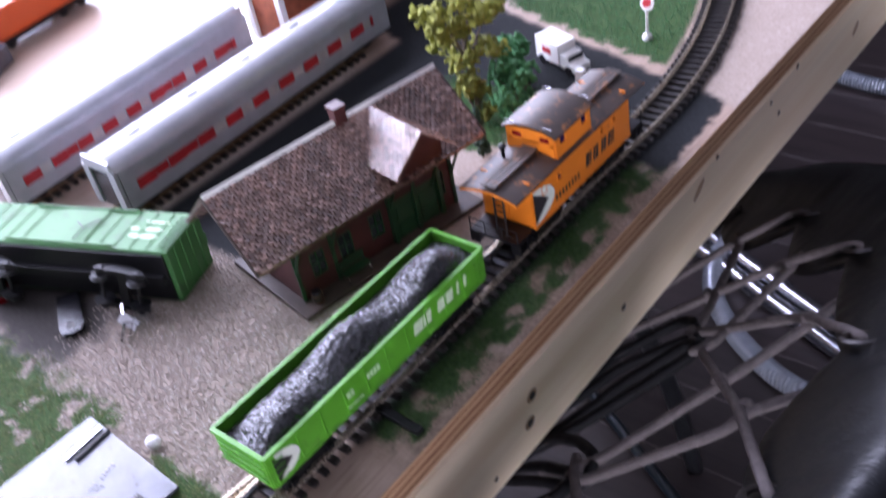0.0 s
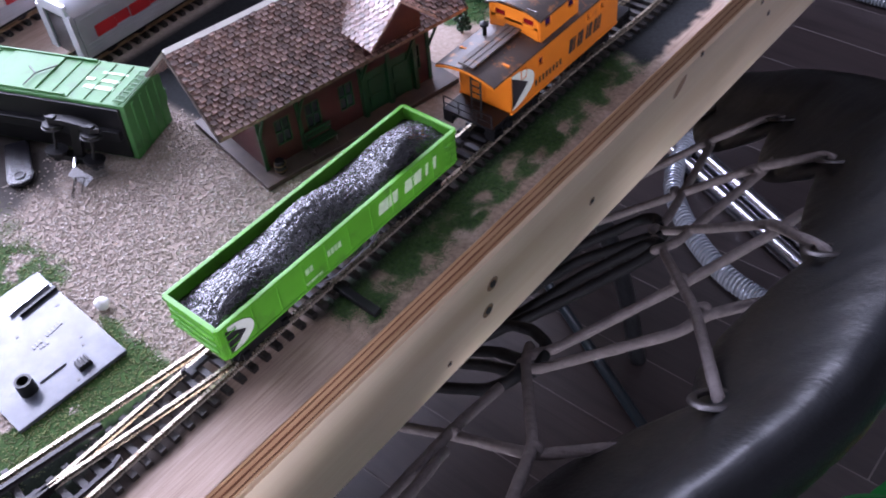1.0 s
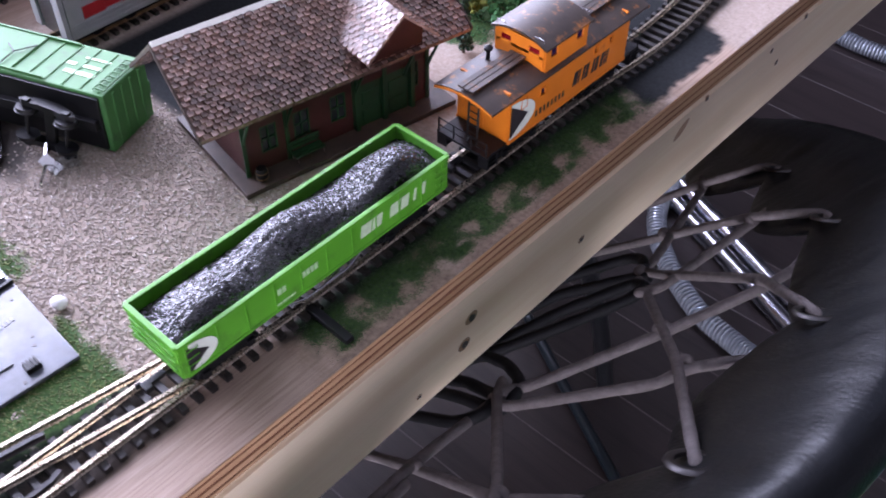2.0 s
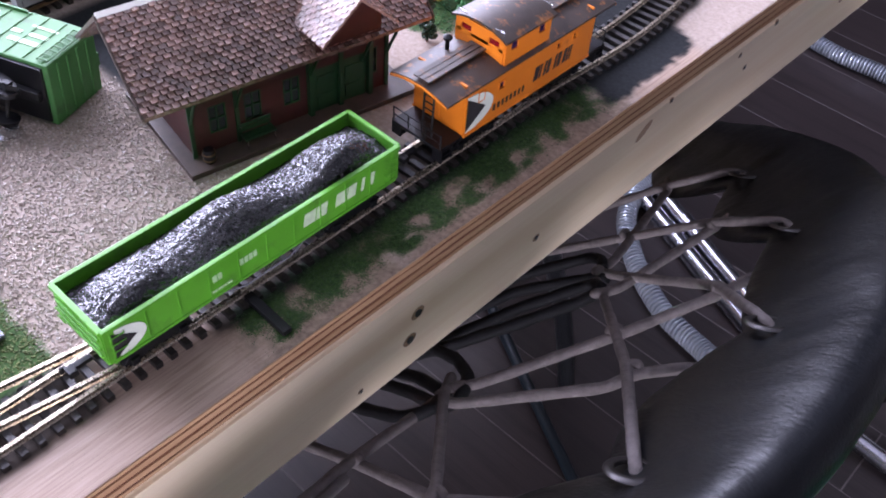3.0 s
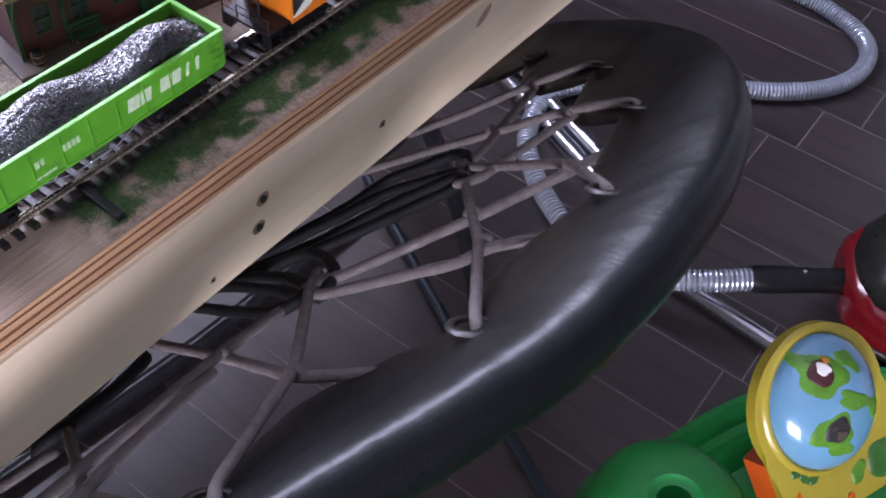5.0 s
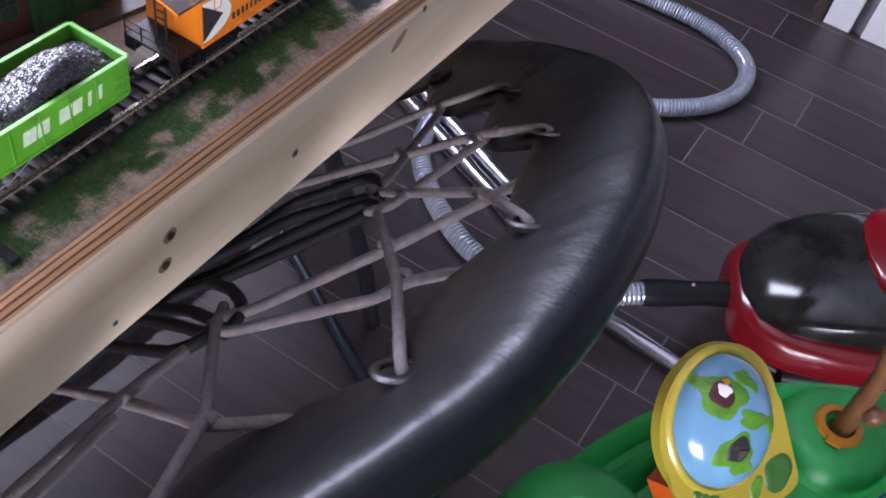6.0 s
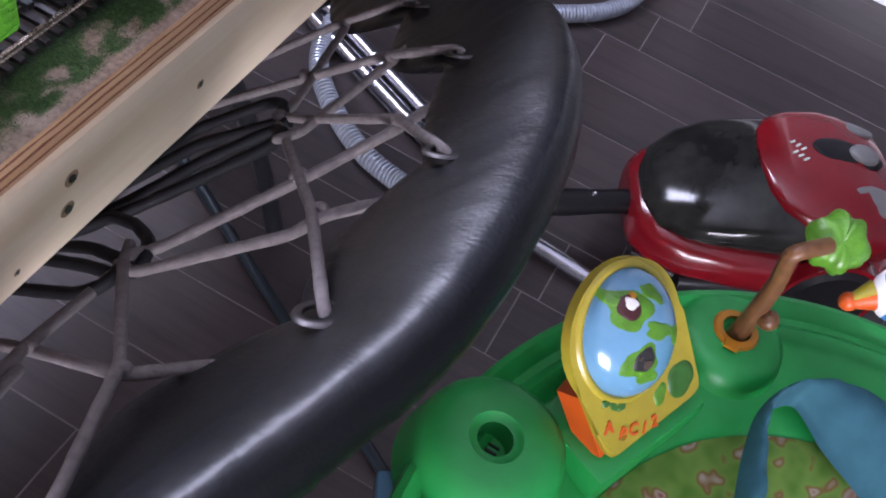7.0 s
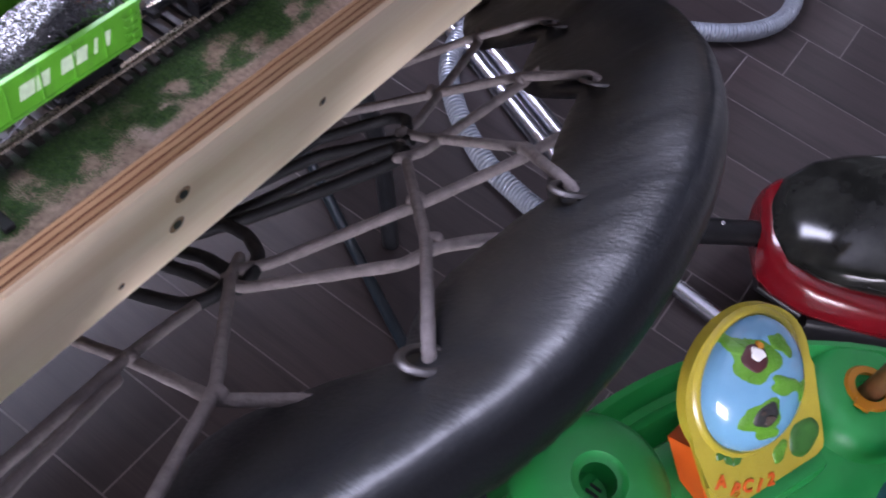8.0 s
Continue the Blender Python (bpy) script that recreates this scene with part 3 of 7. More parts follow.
lay = me.color_attributes.new("zone", "FLOAT_COLOR", "POINT")
lay.data.foreach_set("color", [c for q in cols for c in q])
me.polygons.foreach_set("use_smooth", [True] * len(me.polygons))
tagged(new("layout_scenery", me), "model railway ground of tan sand, green turf, asphalt and bare plywood", "ground", kind="structure")


def lump(kind):
    """Corner directions and triangles of one grain: 'chip' has six corners, 'ball' twelve."""
    if kind == "chip":
        return [(1, 0, 0), (-1, 0, 0), (0, 1, 0), (0, -1, 0), (0, 0, 1), (0, 0, -1)], [(0, 2, 4), (2, 1, 4), (1, 3, 4), (3, 0, 4), (2, 0, 5), (1, 2, 5), (3, 1, 5), (0, 3, 5)]
    bm = BM()
    bmesh.ops.create_icosphere(bm, subdivisions=1, radius=1.0)
    out = [tuple(v.co) for v in bm.verts], [tuple(v.index for v in f.verts) for f in bm.faces]
    bm.free()
    return out


def scatter(name, count, region, pick, size, mat, label, category, seed, squash=0.7, kind="chip", sink=0.35, spread=(0.5, 1.3)):
    """Loose grains lying on the scenery, as one mesh."""
    rnd = random.Random(seed)
    base, tri = lump(kind)
    vs, fs, tries = [], [], 0
    x0, x1, y0, y1 = region
    made = 0
    while made < count and tries < count * 12:
        tries += 1
        x, y = rnd.uniform(x0, x1), rnd.uniform(y0, y1)
        if x > edge_x(y) - 0.002 or abs(x - track_x(y)) < 0.0155 or rnd.random() > pick(x, y):
            continue
        r = size * rnd.uniform(*spread)
        if rnd.random() < 0.06:
            r *= 1.35
        q = Euler((rnd.uniform(0, 6), rnd.uniform(0, 6), rnd.uniform(0, 6))).to_matrix() @ Matrix.Diagonal((1.0, rnd.uniform(0.7, 1.1), rnd.uniform(0.7, 1.1)))
        o = len(vs)
        for b in base:
            p = q @ Vector(b) * r * rnd.uniform(0.82, 1.18)
            vs.append((x + p.x, y + p.y, G + 0.0002 + r * sink + p.z * squash))
        fs += [tuple(a + o for a in f) for f in tri]
        made += 1
    me = bpy.data.meshes.new(name)
    me.from_pydata(vs, [], fs)
    me.materials.append(mat)
    me.polygons.foreach_set("use_smooth", [category != "gravel"] * len(me.polygons))
    return tagged(new(name, me), label, category, kind="stuff")


def bare_sand(x, y):
    sand, turf, tar = zones(x, y)
    return sand * (1 - turf) * (1 - tar)


scatter("gravel", 22000, (-0.2, -0.012, -0.08, 0.13), bare_sand, 0.00075, M["stone_grain"], "loose tan sand grains round the station", "gravel", 4, 0.8, "chip", 0.05, (0.3, 1.3))
scatter("turf_tufts", 9000, (0.008, 0.045, 0.04, 0.33), lambda x, y: zones(x, y)[1] ** 1.5, 0.00033, M["turf_green"], "dark green foam turf beside the track", "turf", 5, 0.45)
scatter("turf_tufts", 16000, (-0.24, -0.02, -0.13, 0.02), lambda x, y: zones(x, y)[1] ** 1.5, 0.00055, M["turf_olive"], "olive green foam turf round the grey plate", "turf", 6, 0.4)
scatter("turf_tufts", 7000, (-0.25, 0.0, 0.28, 0.56), lambda x, y: zones(x, y)[1], 0.0007, M["turf_far"], "bright green foam turf beyond the road", "turf", 7, 0.5)

# ---- track ----
TIE_TOP, RAIL_TOP = G + 0.0026, G + 0.0058
RAIL = [(-0.0011, -0.0032), (0.0011, -0.0032), (0.0005, -0.0024), (0.0005, -0.001), (0.0009, -0.0006), (0.0009, 0.0), (-0.0009, 0.0), (-0.0009, -0.0006), (-0.0005, -0.001), (-0.0005, -0.0024)]


def make_track(name, line, label, mat, tie_len=0.03, skip=None, step=0.0078):
    """Two rails on ties along a line of (x, y)."""
    tr = thing(name, pose(0, 0, 0), label, "track")
    pts = [Vector((x, y, 0)) for x, y in line]
    for s in (-1, 1):
        bm = BM()
        rail = []
        for i, p in enumerate(pts):
            d = (pts[min(i + 1, len(pts) - 1)] - pts[max(i - 1, 0)]).normalized()
            rail.append(p + Vector((d.y, -d.x, 0)) * s * 0.0091 + Vector((0, 0, RAIL_TOP)))
        sweep(bm, rail, 0, shape=RAIL)
        part("rail", bm, mat, tr)
    bm = BM()
    box(bm, (0, 0, 0), (tie_len, 0.0034, 0.0036), bevel=0.0004)
    tie = mesh_of("tie", bm, M["tie"])
    acc = 0.0
    rnd = random.Random(11)
    for a, b in zip(pts, pts[1:]):
        seg = (b - a).length
        while acc < seg:
            p = a.lerp(b, acc / seg)
            if not skip or not skip(p.y):
                d = (b - a).normalized()
                piece("tie", tie, tr, Matrix.Translation((p.x, p.y, TIE_TOP - 0.0018)) @ Matrix.Rotation(math.atan2(d.y, d.x) - math.pi / 2 + rnd.uniform(-0.02, 0.02), 4, "Z"))
            acc += step
        acc -= seg
    return tr


main_line = [(track_x(-0.4 + 0.02 * k), -0.4 + 0.02 * k) for k in range(65)]
make_track("main_track", main_line, "brass-coloured railway track on black ties", M["rail"], skip=lambda y: False)

def turnout_shift(y):
    """How far the diverging line lies to the side of the main one."""
    return 0.17 * (0.5 * (0.022 - y) + math.sqrt(0.25 * (0.022 - y) ** 2 + 0.00012))


side_line = [(-turnout_shift(y), y) for y in [0.07 - 0.012 * k for k in range(26)]]
make_track("siding_track", side_line, "turnout track curving away from the main line", M["rail"], skip=lambda y: y > -0.09)
# check rails and frog of the turnout
turnout = thing("turnout_rails", pose(0, 0, 0), "dark check rails and frog of the turnout", "track")
for line in ([(-0.0165, -0.05), (-0.0178, -0.055), (-0.0255, -0.1), (-0.0315, -0.135), (-0.0335, -0.142)], [(0.0035, -0.055), (0.0052, -0.06), (0.0052, -0.1), (0.0035, -0.108)], [(-0.0093, -0.083), (-0.0132, -0.1), (-0.0175, -0.125)], [(-0.0088, -0.083), (-0.0091, -0.1), (-0.0091, -0.125)]):
    bm = BM()
    sweep(bm, [(x, y, RAIL_TOP + 0.0003) for x, y in line], 0, shape=[(a * 1.15, b) for a, b in RAIL])
    part("guard_rail", bm, M["frog_plastic"], turnout)
bm = BM()
prism(bm, [(-0.0086, -0.07), (-0.0074, -0.07), (-0.0078, -0.104), (-0.0152, -0.104)], TIE_TOP - 0.001, RAIL_TOP - 0.0004)
part("frog", bm, M["frog_plastic"], turnout)
# loose tie strip and switch motor beside the track
loose = thing("loose_tie", pose(0.0245, 0.072, G + 0.0004, 0, 0, -2), "loose black plastic tie strip lying on bare plywood", "track part")
bm = BM()
box(bm, (0, 0, 0.0016), (0.029, 0.0048, 0.0032), bevel=0.0006)
part("strip", bm, M["black_plastic"], loose)

# ---- rolling stock ----


def wheel_truck(parent, y, z, mat, half=0.0105):
    """A two-axle truck: side frames, bolster, wheels on axles."""
    for s in (-1, 1):
        bm = BM()
        prism(bm, [(-0.017, 0.0), (-0.013, -0.003), (-0.005, -0.001), (0.005, -0.001), (0.013, -0.003), (0.017, 0.0), (0.013, 0.0035), (0.005, 0.006), (-0.005, 0.006), (-0.013, 0.0035)], -0.0015, 0.0015,
              Matrix.Translation((s * (half + 0.001), y, z)) @ Matrix(((0, 0, 1, 0), (1, 0, 0, 0), (0, 1, 0, 0), (0, 0, 0, 1))))
        for k in (-1, 1):
            box(bm, (s * (half + 0.0028), y + k * 0.012, z - 0.0005), (0.002, 0.004, 0.004), bevel=0.0005)
        part("side_frame", bm, mat, parent)
    bm = BM()
    box(bm, (0, y, z + 0.003), (2 * half, 0.006, 0.003), bevel=0.0005)
    part("bolster", bm, mat, parent)
    for k in (-1, 1):
        bm = BM()
        mx = Matrix.Translation((0, y + k * 0.012, z - 0.0008)) @ Matrix.Rotation(radians(90), 4, "Y")
        lathe(bm, [(0.001, -0.0105), (0.001, -0.0098), (0.0054, -0.0098), (0.0056, -0.0082), (0.0062, -0.0078), (0.0062, -0.0072), (0.001, -0.0068), (0.001, 0.0068), (0.0062, 0.0072), (0.0062, 0.0078), (0.0056, 0.0082), (0.0054, 0.0098), (0.001, 0.0098), (0.001, 0.0105)], 20, mx)
        part("wheelset", bm, M["black_plastic"], parent, smooth=40)


def coupler(parent, y, s, z, mat):
    bm = BM()
    box(bm, (0, y + s * 0.004, z), (0.003, 0.009, 0.002), bevel=0.0004)
    box(bm, (0.0012, y + s * 0.0095, z), (0.0052, 0.004, 0.0032), bevel=0.0006)
    box(bm, (-0.002, y + s * 0.0115, z), (0.0014, 0.003, 0.0032), bevel=0.0004)
    part("coupler", bm, mat, parent)


def lettering(parent, name, x, y, z, widths, height, mat, gap=0.0009, slant=0.0, rise=0.0, thick=0.00025):
    """Print as plain slanted bars, one for each character's room."""
    for wd in widths:
        if wd > 0:
            bm = BM()
            mm = Matrix.Translation((x, y, z)) @ Matrix(((0, 0, 1, 0), (1, 0, 0, 0), (0, 1, 0, 0), (0, 0, 0, 1)))
            prism(bm, [(0, 0), (wd, 0), (wd + slant, height), (slant, height)], -0.0003, thick, mm)
            part(name, bm, mat, parent)
        y += abs(wd) + gap
        z += rise


def multimark(parent, x, y0, z0, z1, flip=1):
    """White half disc behind a black wedge, on the side sheet."""
    h = (z1 - z0)
    mm = Matrix.Translation((x, y0, z0)) @ Matrix(((0, 0, 1, 0), (1, 0, 0, 0), (0, 1, 0, 0), (0, 0, 0, 1)))
    bm = BM()
    n = 18
    prism(bm, [(0, 0)] + [(h * 0.9 * math.cos(a), h / 2 + h / 2 * math.sin(a)) for a in [(-math.pi / 2) + math.pi * k / n for k in range(n + 1)]] + [(0, h)], -0.0003, 0.0003, mm)
    part("white_mark", bm, M["white_print"], parent)
    bm = BM()
    prism(bm, [(0, h * 0.06), (h * 0.62, h * 0.5), (0, h * 0.94)], -0.0003, 0.0006, mm)
    part("black_wedge", bm, M["black_print"], parent)


# gondola with a coal load
L = 0.161
gondola = thing("gondola_car", pose(0, L / 2, RAIL_TOP), "bright green open gondola car loaded with black coal, on the track", "railway car")
top, bot = 1.034 - RAIL_TOP, 1.0135 - RAIL_TOP
hl = L / 2
for s in (-1, 1):
    bm = BM()
    box(bm, (s * 0.0169, 0, (top + bot) / 2), (0.0014, L - 0.001, top - bot - 0.001))
    part("side_sheet", bm, M["green_paint"], gondola)
    bm = BM()
    box(bm, (s * 0.0172, 0, top - 0.0006), (0.0023, L, 0.0019), bevel=0.0004)
    part("top_chord", bm, M["green_paint"], gondola)
    bm = BM()
    box(bm, (s * 0.0170, 0, bot + 0.0008), (0.0022, L - 0.004, 0.0016), bevel=0.0003)
    part("sill", bm, M["green_paint"], gondola)
    for k in range(11):
        bm = BM()
        box(bm, (s * 0.01775, -hl + 0.004 + k * (L - 0.008) / 10, (top + bot) / 2), (0.0006, 0.0005 if 0 < k < 10 else 0.0022, top - bot - 0.002))
        part("rib", bm, M["green_paint"], gondola)
    for k in (0, 1):
        for r in range(4):
            bm = BM()
            sweep(bm, [(s * 0.0176, -hl + 0.003 + k * (L - 0.012), bot + 0.003 + r * 0.0042), (s * 0.0188, -hl + 0.003 + k * (L - 0.012), bot + 0.003 + r * 0.0042), (s * 0.0188, -hl + 0.009 + k * (L - 0.012), bot + 0.003 + r * 0.0042), (s * 0.0176, -hl + 0.009 + k * (L - 0.012), bot + 0.003 + r * 0.0042)], 0.0003, 5)
            part("grab_iron", bm, M["green_paint"], gondola)
    bm = BM()
    box(bm, (0, s * (hl - 0.0008), (top + bot) / 2), (0.0336, 0.0016, top - bot))
    part("end_sheet", bm, M["green_paint"], gondola)
    for zz in (0.004, 0.009, 0.014):
        bm = BM()
        box(bm, (0, s * (hl + 0.0004), bot + zz), (0.03, 0.0012, 0.0018), bevel=0.0005)
        part("end_rib", bm, M["green_paint"], gondola)
    bm = BM()
    box(bm, (0, s * (hl - 0.0002), top - 0.0006), (0.0343, 0.0024, 0.0021), bevel=0.0004)
    part("end_cap", bm, M["green_paint"], gondola)
    for r in range(2):
        bm = BM()
        sweep(bm, [(-0.014, s * (hl + 0.0005), bot + 0.006 + r * 0.005), (-0.014, s * (hl + 0.002), bot + 0.006 + r * 0.005), (-0.008, s * (hl + 0.002), bot + 0.006 + r * 0.005), (-0.008, s * (hl + 0.0005), bot + 0.006 + r * 0.005)], 0.0003, 5)
        part("end_grab", bm, M["green_paint"], gondola)
bm = BM()
box(bm, (0, 0, bot + 0.0012), (0.033, L - 0.004, 0.002))
part("floor", bm, M["green_paint"], gondola)
bm = BM()
box(bm, (0, 0, bot - 0.0012), (0.009, L - 0.02, 0.0035))
for k in (-1, 1):
    box(bm, (0, k * 0.018, bot - 0.001), (0.03, 0.002, 0.002))
part("centre_sill", bm, M["black_plastic"], gondola)
bm = BM()
sweep(bm, [(0.0135, -0.03, bot - 0.003), (0.0165, -0.012, bot - 0.0062), (0.0165, 0.012, bot - 0.0062), (0.0135, 0.03, bot - 0.003)], 0.0004, 5)
box(bm, (0.0125, 0.004, bot - 0.0045), (0.006, 0.01, 0.005), bevel=0.001)
part("brake_gear", bm, M["metal"], gondola)
for k in (-1, 1):
    wheel_truck(gondola, k * 0.056, 0.0068, M["black_plastic"])
    coupler(gondola, k * hl, k, 0.0075, M["black_plastic"])
# coal: two long humps, highest off the middle
nx_, ny_ = 44, 190


def coal_height(u, v):
    """Three heaps, steep towards the outer side; the ridge winds along the car."""
    mid = 0.28 + 0.3 * math.cos(v * 9.0 - 0.6)
    ridge = 0.0022 + 0.0112 * math.exp(-((v - 0.83) / 0.1) ** 2) + 0.0088 * math.exp(-((v - 0.47) / 0.13) ** 2) + 0.0062 * math.exp(-((v - 0.14) / 0.11) ** 2)
    w = min(1.0, (u - mid) / (1 - mid) if u > mid else (mid - u) / (1 + mid))
    end = sstep(0, 0.07, v) * sstep(1, 0.93, v)
    hgt = ridge * (1 - w ** 1.9) * end - 0.0036 * w ** 1.8
    grit = noise.fractal(Vector((u * 7, v * 36, 5.0)), 1.0, 2.0, 3) * 0.0007
    return top - 0.0034 + hgt + grit


vs, fs = [], []
for j in range(ny_ + 1):
    v = j / ny_
    for i in range(nx_ + 1):
        u = i / nx_ * 2 - 1
        vs.append((u * 0.0158, -hl + 0.002 + v * (L - 0.004), coal_height(u, v)))
for j in range(ny_):
    for i in range(nx_):
        a = j * (nx_ + 1) + i
        fs.append((a, a + 1, a + nx_ + 2, a + nx_ + 1))
rnd = random.Random(12)
for k in range(15000):
    u, v = rnd.uniform(-0.97, 0.97), rnd.uniform(0.01, 0.99)
    r = 0.00047 * rnd.uniform(0.5, 1.3)
    q = Euler((rnd.uniform(0, 6), rnd.uniform(0, 6), rnd.uniform(0, 6))).to_matrix()
    c = Vector((u * 0.0158, -hl + 0.002 + v * (L - 0.004), coal_height(u, v) + r * 0.1))
    o = len(vs)
    for d in ((1, 0, 0), (-1, 0, 0), (0, 1, 0), (0, -1, 0), (0, 0, 1), (0, 0, -1)):
        p = q @ Vector(d) * r * rnd.uniform(0.7, 1.3)
        vs.append((c.x + p.x, c.y + p.y, c.z + 0.5 * p.z))
    fs += [(a + o, b + o, c_ + o) for a, b, c_ in ((0, 2, 4), (2, 1, 4), (1, 3, 4), (3, 0, 4), (2, 0, 5), (1, 2, 5), (3, 1, 5), (0, 3, 5))]
me = bpy.data.meshes.new("coal_load")
me.from_pydata(vs, [], fs)
me.materials.append(M["coal"])
coal = new("coal_load", me)
coal.parent = gondola
coal["label"] = "glossy black heaped coal load"
multimark(gondola, 0.0176, -hl + 0.0035, bot + 0.0015, top - 0.0022)
lettering(gondola, "print_bar", 0.0176, hl - 0.06, bot + 0.0075, (0.0068, 0.0062, -0.004, 0.0066, 0.0052, -0.002, 0.0018, -0.0024, 0.0024), 0.0072, M["pale_print"], gap=0.0007, slant=0.0012, thick=0.0001)
lettering(gondola, "number_bar", 0.0176, -hl + 0.0515, bot + 0.0095, (0.0022, 0.0018, -0.0085, 0.0018, 0.0018, 0.0018, 0.0018), 0.0036, M["faded_print"], gap=0.0006)
lettering(gondola, "data_bar", 0.0176, -hl + 0.05, bot + 0.0035, (0.003, 0.0042, 0.0025), 0.0012, M["faded_print"], gap=0.0006)

# caboose
cab = thing("caboose_car", pose(0.0, 0.2605, RAIL_TOP), "orange caboose with dark roof and cupola, on the track", "railway car")
CB, CT = 1.0125 - RAIL_TOP, 1.0405 - RAIL_TOP
ch, cw = 0.0525, 0.0172


def side_wall_with_windows(bm, x, y0, y1, z0, z1, holes, t=0.0014):
    """A side sheet with square window openings (y, z, w, h) cut right through."""
    cuts_y = sorted({y0, y1, *[h[0] - h[2] / 2 for h in holes], *[h[0] + h[2] / 2 for h in holes]})
    cuts_z = sorted({z0, z1, *[h[1] - h[3] / 2 for h in holes], *[h[1] + h[3] / 2 for h in holes]})
    for a, b in zip(cuts_y, cuts_y[1:]):
        for c, d in zip(cuts_z, cuts_z[1:]):
            my, mz = (a + b) / 2, (c + d) / 2
            if any(abs(my - h[0]) < h[2] / 2 and abs(mz - h[1]) < h[3] / 2 for h in holes):
                continue
            box(bm, (x, my, mz), (t, b - a, d - c))
    bmesh.ops.remove_doubles(bm, verts=bm.verts, dist=1e-6)


win = [(-0.0415, 0.0205 + CB, 0.004, 0.0052), (-0.0255, 0.0195 + CB, 0.0042, 0.0046), (0.021, 0.0218 + CB, 0.0032, 0.0038), (0.035, 0.0218 + CB, 0.0032, 0.0038)]
for s in (-1, 1):
    bm = BM()
    side_wall_with_windows(bm, s * cw, -ch, ch, CB, CT, win)
    part("side_wall", bm, M["orange_paint"], cab)
    bm = BM()
    box(bm, (0, s * (ch - 0.0007), (CB + CT) / 2 + 0.0015), (cw * 2 - 0.0018, 0.0014, CT - CB + 0.003))
    part("end_wall", bm, M["orange_paint"], cab)
    for w in win:
        bm = BM()
        box(bm, (s * (cw - 0.0004), w[0], w[1]), (0.0006, w[2], w[3]))
        part("window_pane", bm, M["window_violet"], cab)
        bm = BM()
        for dy, dz, a, b in ((0, 1, w[2] + 0.001, 0.0006), (0, -1, w[2] + 0.001, 0.0006)):
            box(bm, (s * (cw + 0.0008), w[0], w[1] + dz * (w[3] / 2 + 0.0003)), (0.0006, a, b))
        for dy in (-1, 1):
            box(bm, (s * (cw + 0.0008), w[0] + dy * (w[2] / 2 + 0.0003), w[1]), (0.0006, 0.0006, w[3]))
        part("window_frame", bm, M["orange_paint"], cab)
    bm = BM()
    box(bm, (s * (cw + 0.0003), 0, CB + 0.0004), (0.0016, 2 * ch + 0.001, 0.0018), bevel=0.0003)
    part("side_sill", bm, M["orange_paint"], cab)
    # end platform, steps, rails and ladder
    bm = BM()
    box(bm, (0, s * (ch + 0.0085), CB - 0.0006), (0.034, 0.017, 0.0016), bevel=0.0003)
    part("platform", bm, M["black_plastic"], cab)
    for q in (-1, 1):
        for r in range(3):
            bm = BM()
            box(bm, (q * 0.0145, s * (ch + 0.012), CB - 0.0022 - 0.0028 * r), (0.006, 0.0068, 0.0006))
            part("step", bm, M["black_plastic"], cab)
        for dy in (0.0082, 0.0158):
            bm = BM()
            box(bm, (q * 0.0145, s * (ch + dy), CB - 0.0044), (0.0064, 0.0006, 0.0088))
            part("step_side", bm, M["black_plastic"], cab)
    bm = BM()
    for zz in (0.004, 0.0085):
        sweep(bm, [(-0.0165, s * (ch + 0.0162), CB + zz), (0.0165, s * (ch + 0.0162), CB + zz)], 0.0004, 6)
    for q in (-0.0165, -0.006, 0.006, 0.0165):
        sweep(bm, [(q, s * (ch + 0.0162), CB - 0.001), (q, s * (ch + 0.0162), CB + 0.0088)], 0.0004, 6)
    part("end_railing", bm, M["black_plastic"], cab)
    bm = BM()
    for q in (-0.0032, 0.0032):
        sweep(bm, [(q + 0.004, s * (ch + 0.013), CB), (q + 0.004, s * (ch + 0.0125), CT + 0.003)], 0.0006, 6)
    for r in range(6):
        sweep(bm, [(0.0008, s * (ch + 0.0128), CB + 0.004 + r * 0.0042), (0.0072, s * (ch + 0.0128), CB + 0.004 + r * 0.0042)], 0.0004, 6)
    part("ladder", bm, M["black_plastic"], cab)
    bm = BM()
    box(bm, (-0.004, s * (ch + 0.0001), CB + 0.0125), (0.009, 0.001, 0.021), bevel=0.0003)
    part("end_door", bm, M["orange_paint"], cab)
    wheel_truck(cab, s * 0.037, 0.0066, M["black_plastic"])
    coupler(cab, s * (ch + 0.017), s, 0.0072, M["black_plastic"])
bm = BM()
box(bm, (0, 0, CB + 0.001), (cw * 2 - 0.002, 2 * ch - 0.003, 0.002))
part("floor", bm, M["black_plastic"], cab)


def arched_roof(bm, y0, y1, half, z, rise, thick=0.0012, n=14):
    prof = [(half * (2 * k / n - 1), rise * (1 - (2 * k / n - 1) ** 2)) for k in range(n + 1)]
    prof = prof + [(x, h - thick) for x, h in reversed(prof)]
    mm = Matrix.Translation((0, 0, z)) @ Matrix(((1, 0, 0, 0), (0, 0, 1, 0), (0, 1, 0, 0), (0, 0, 0, 1)))
    prism(bm, prof, y0, y1, mm)


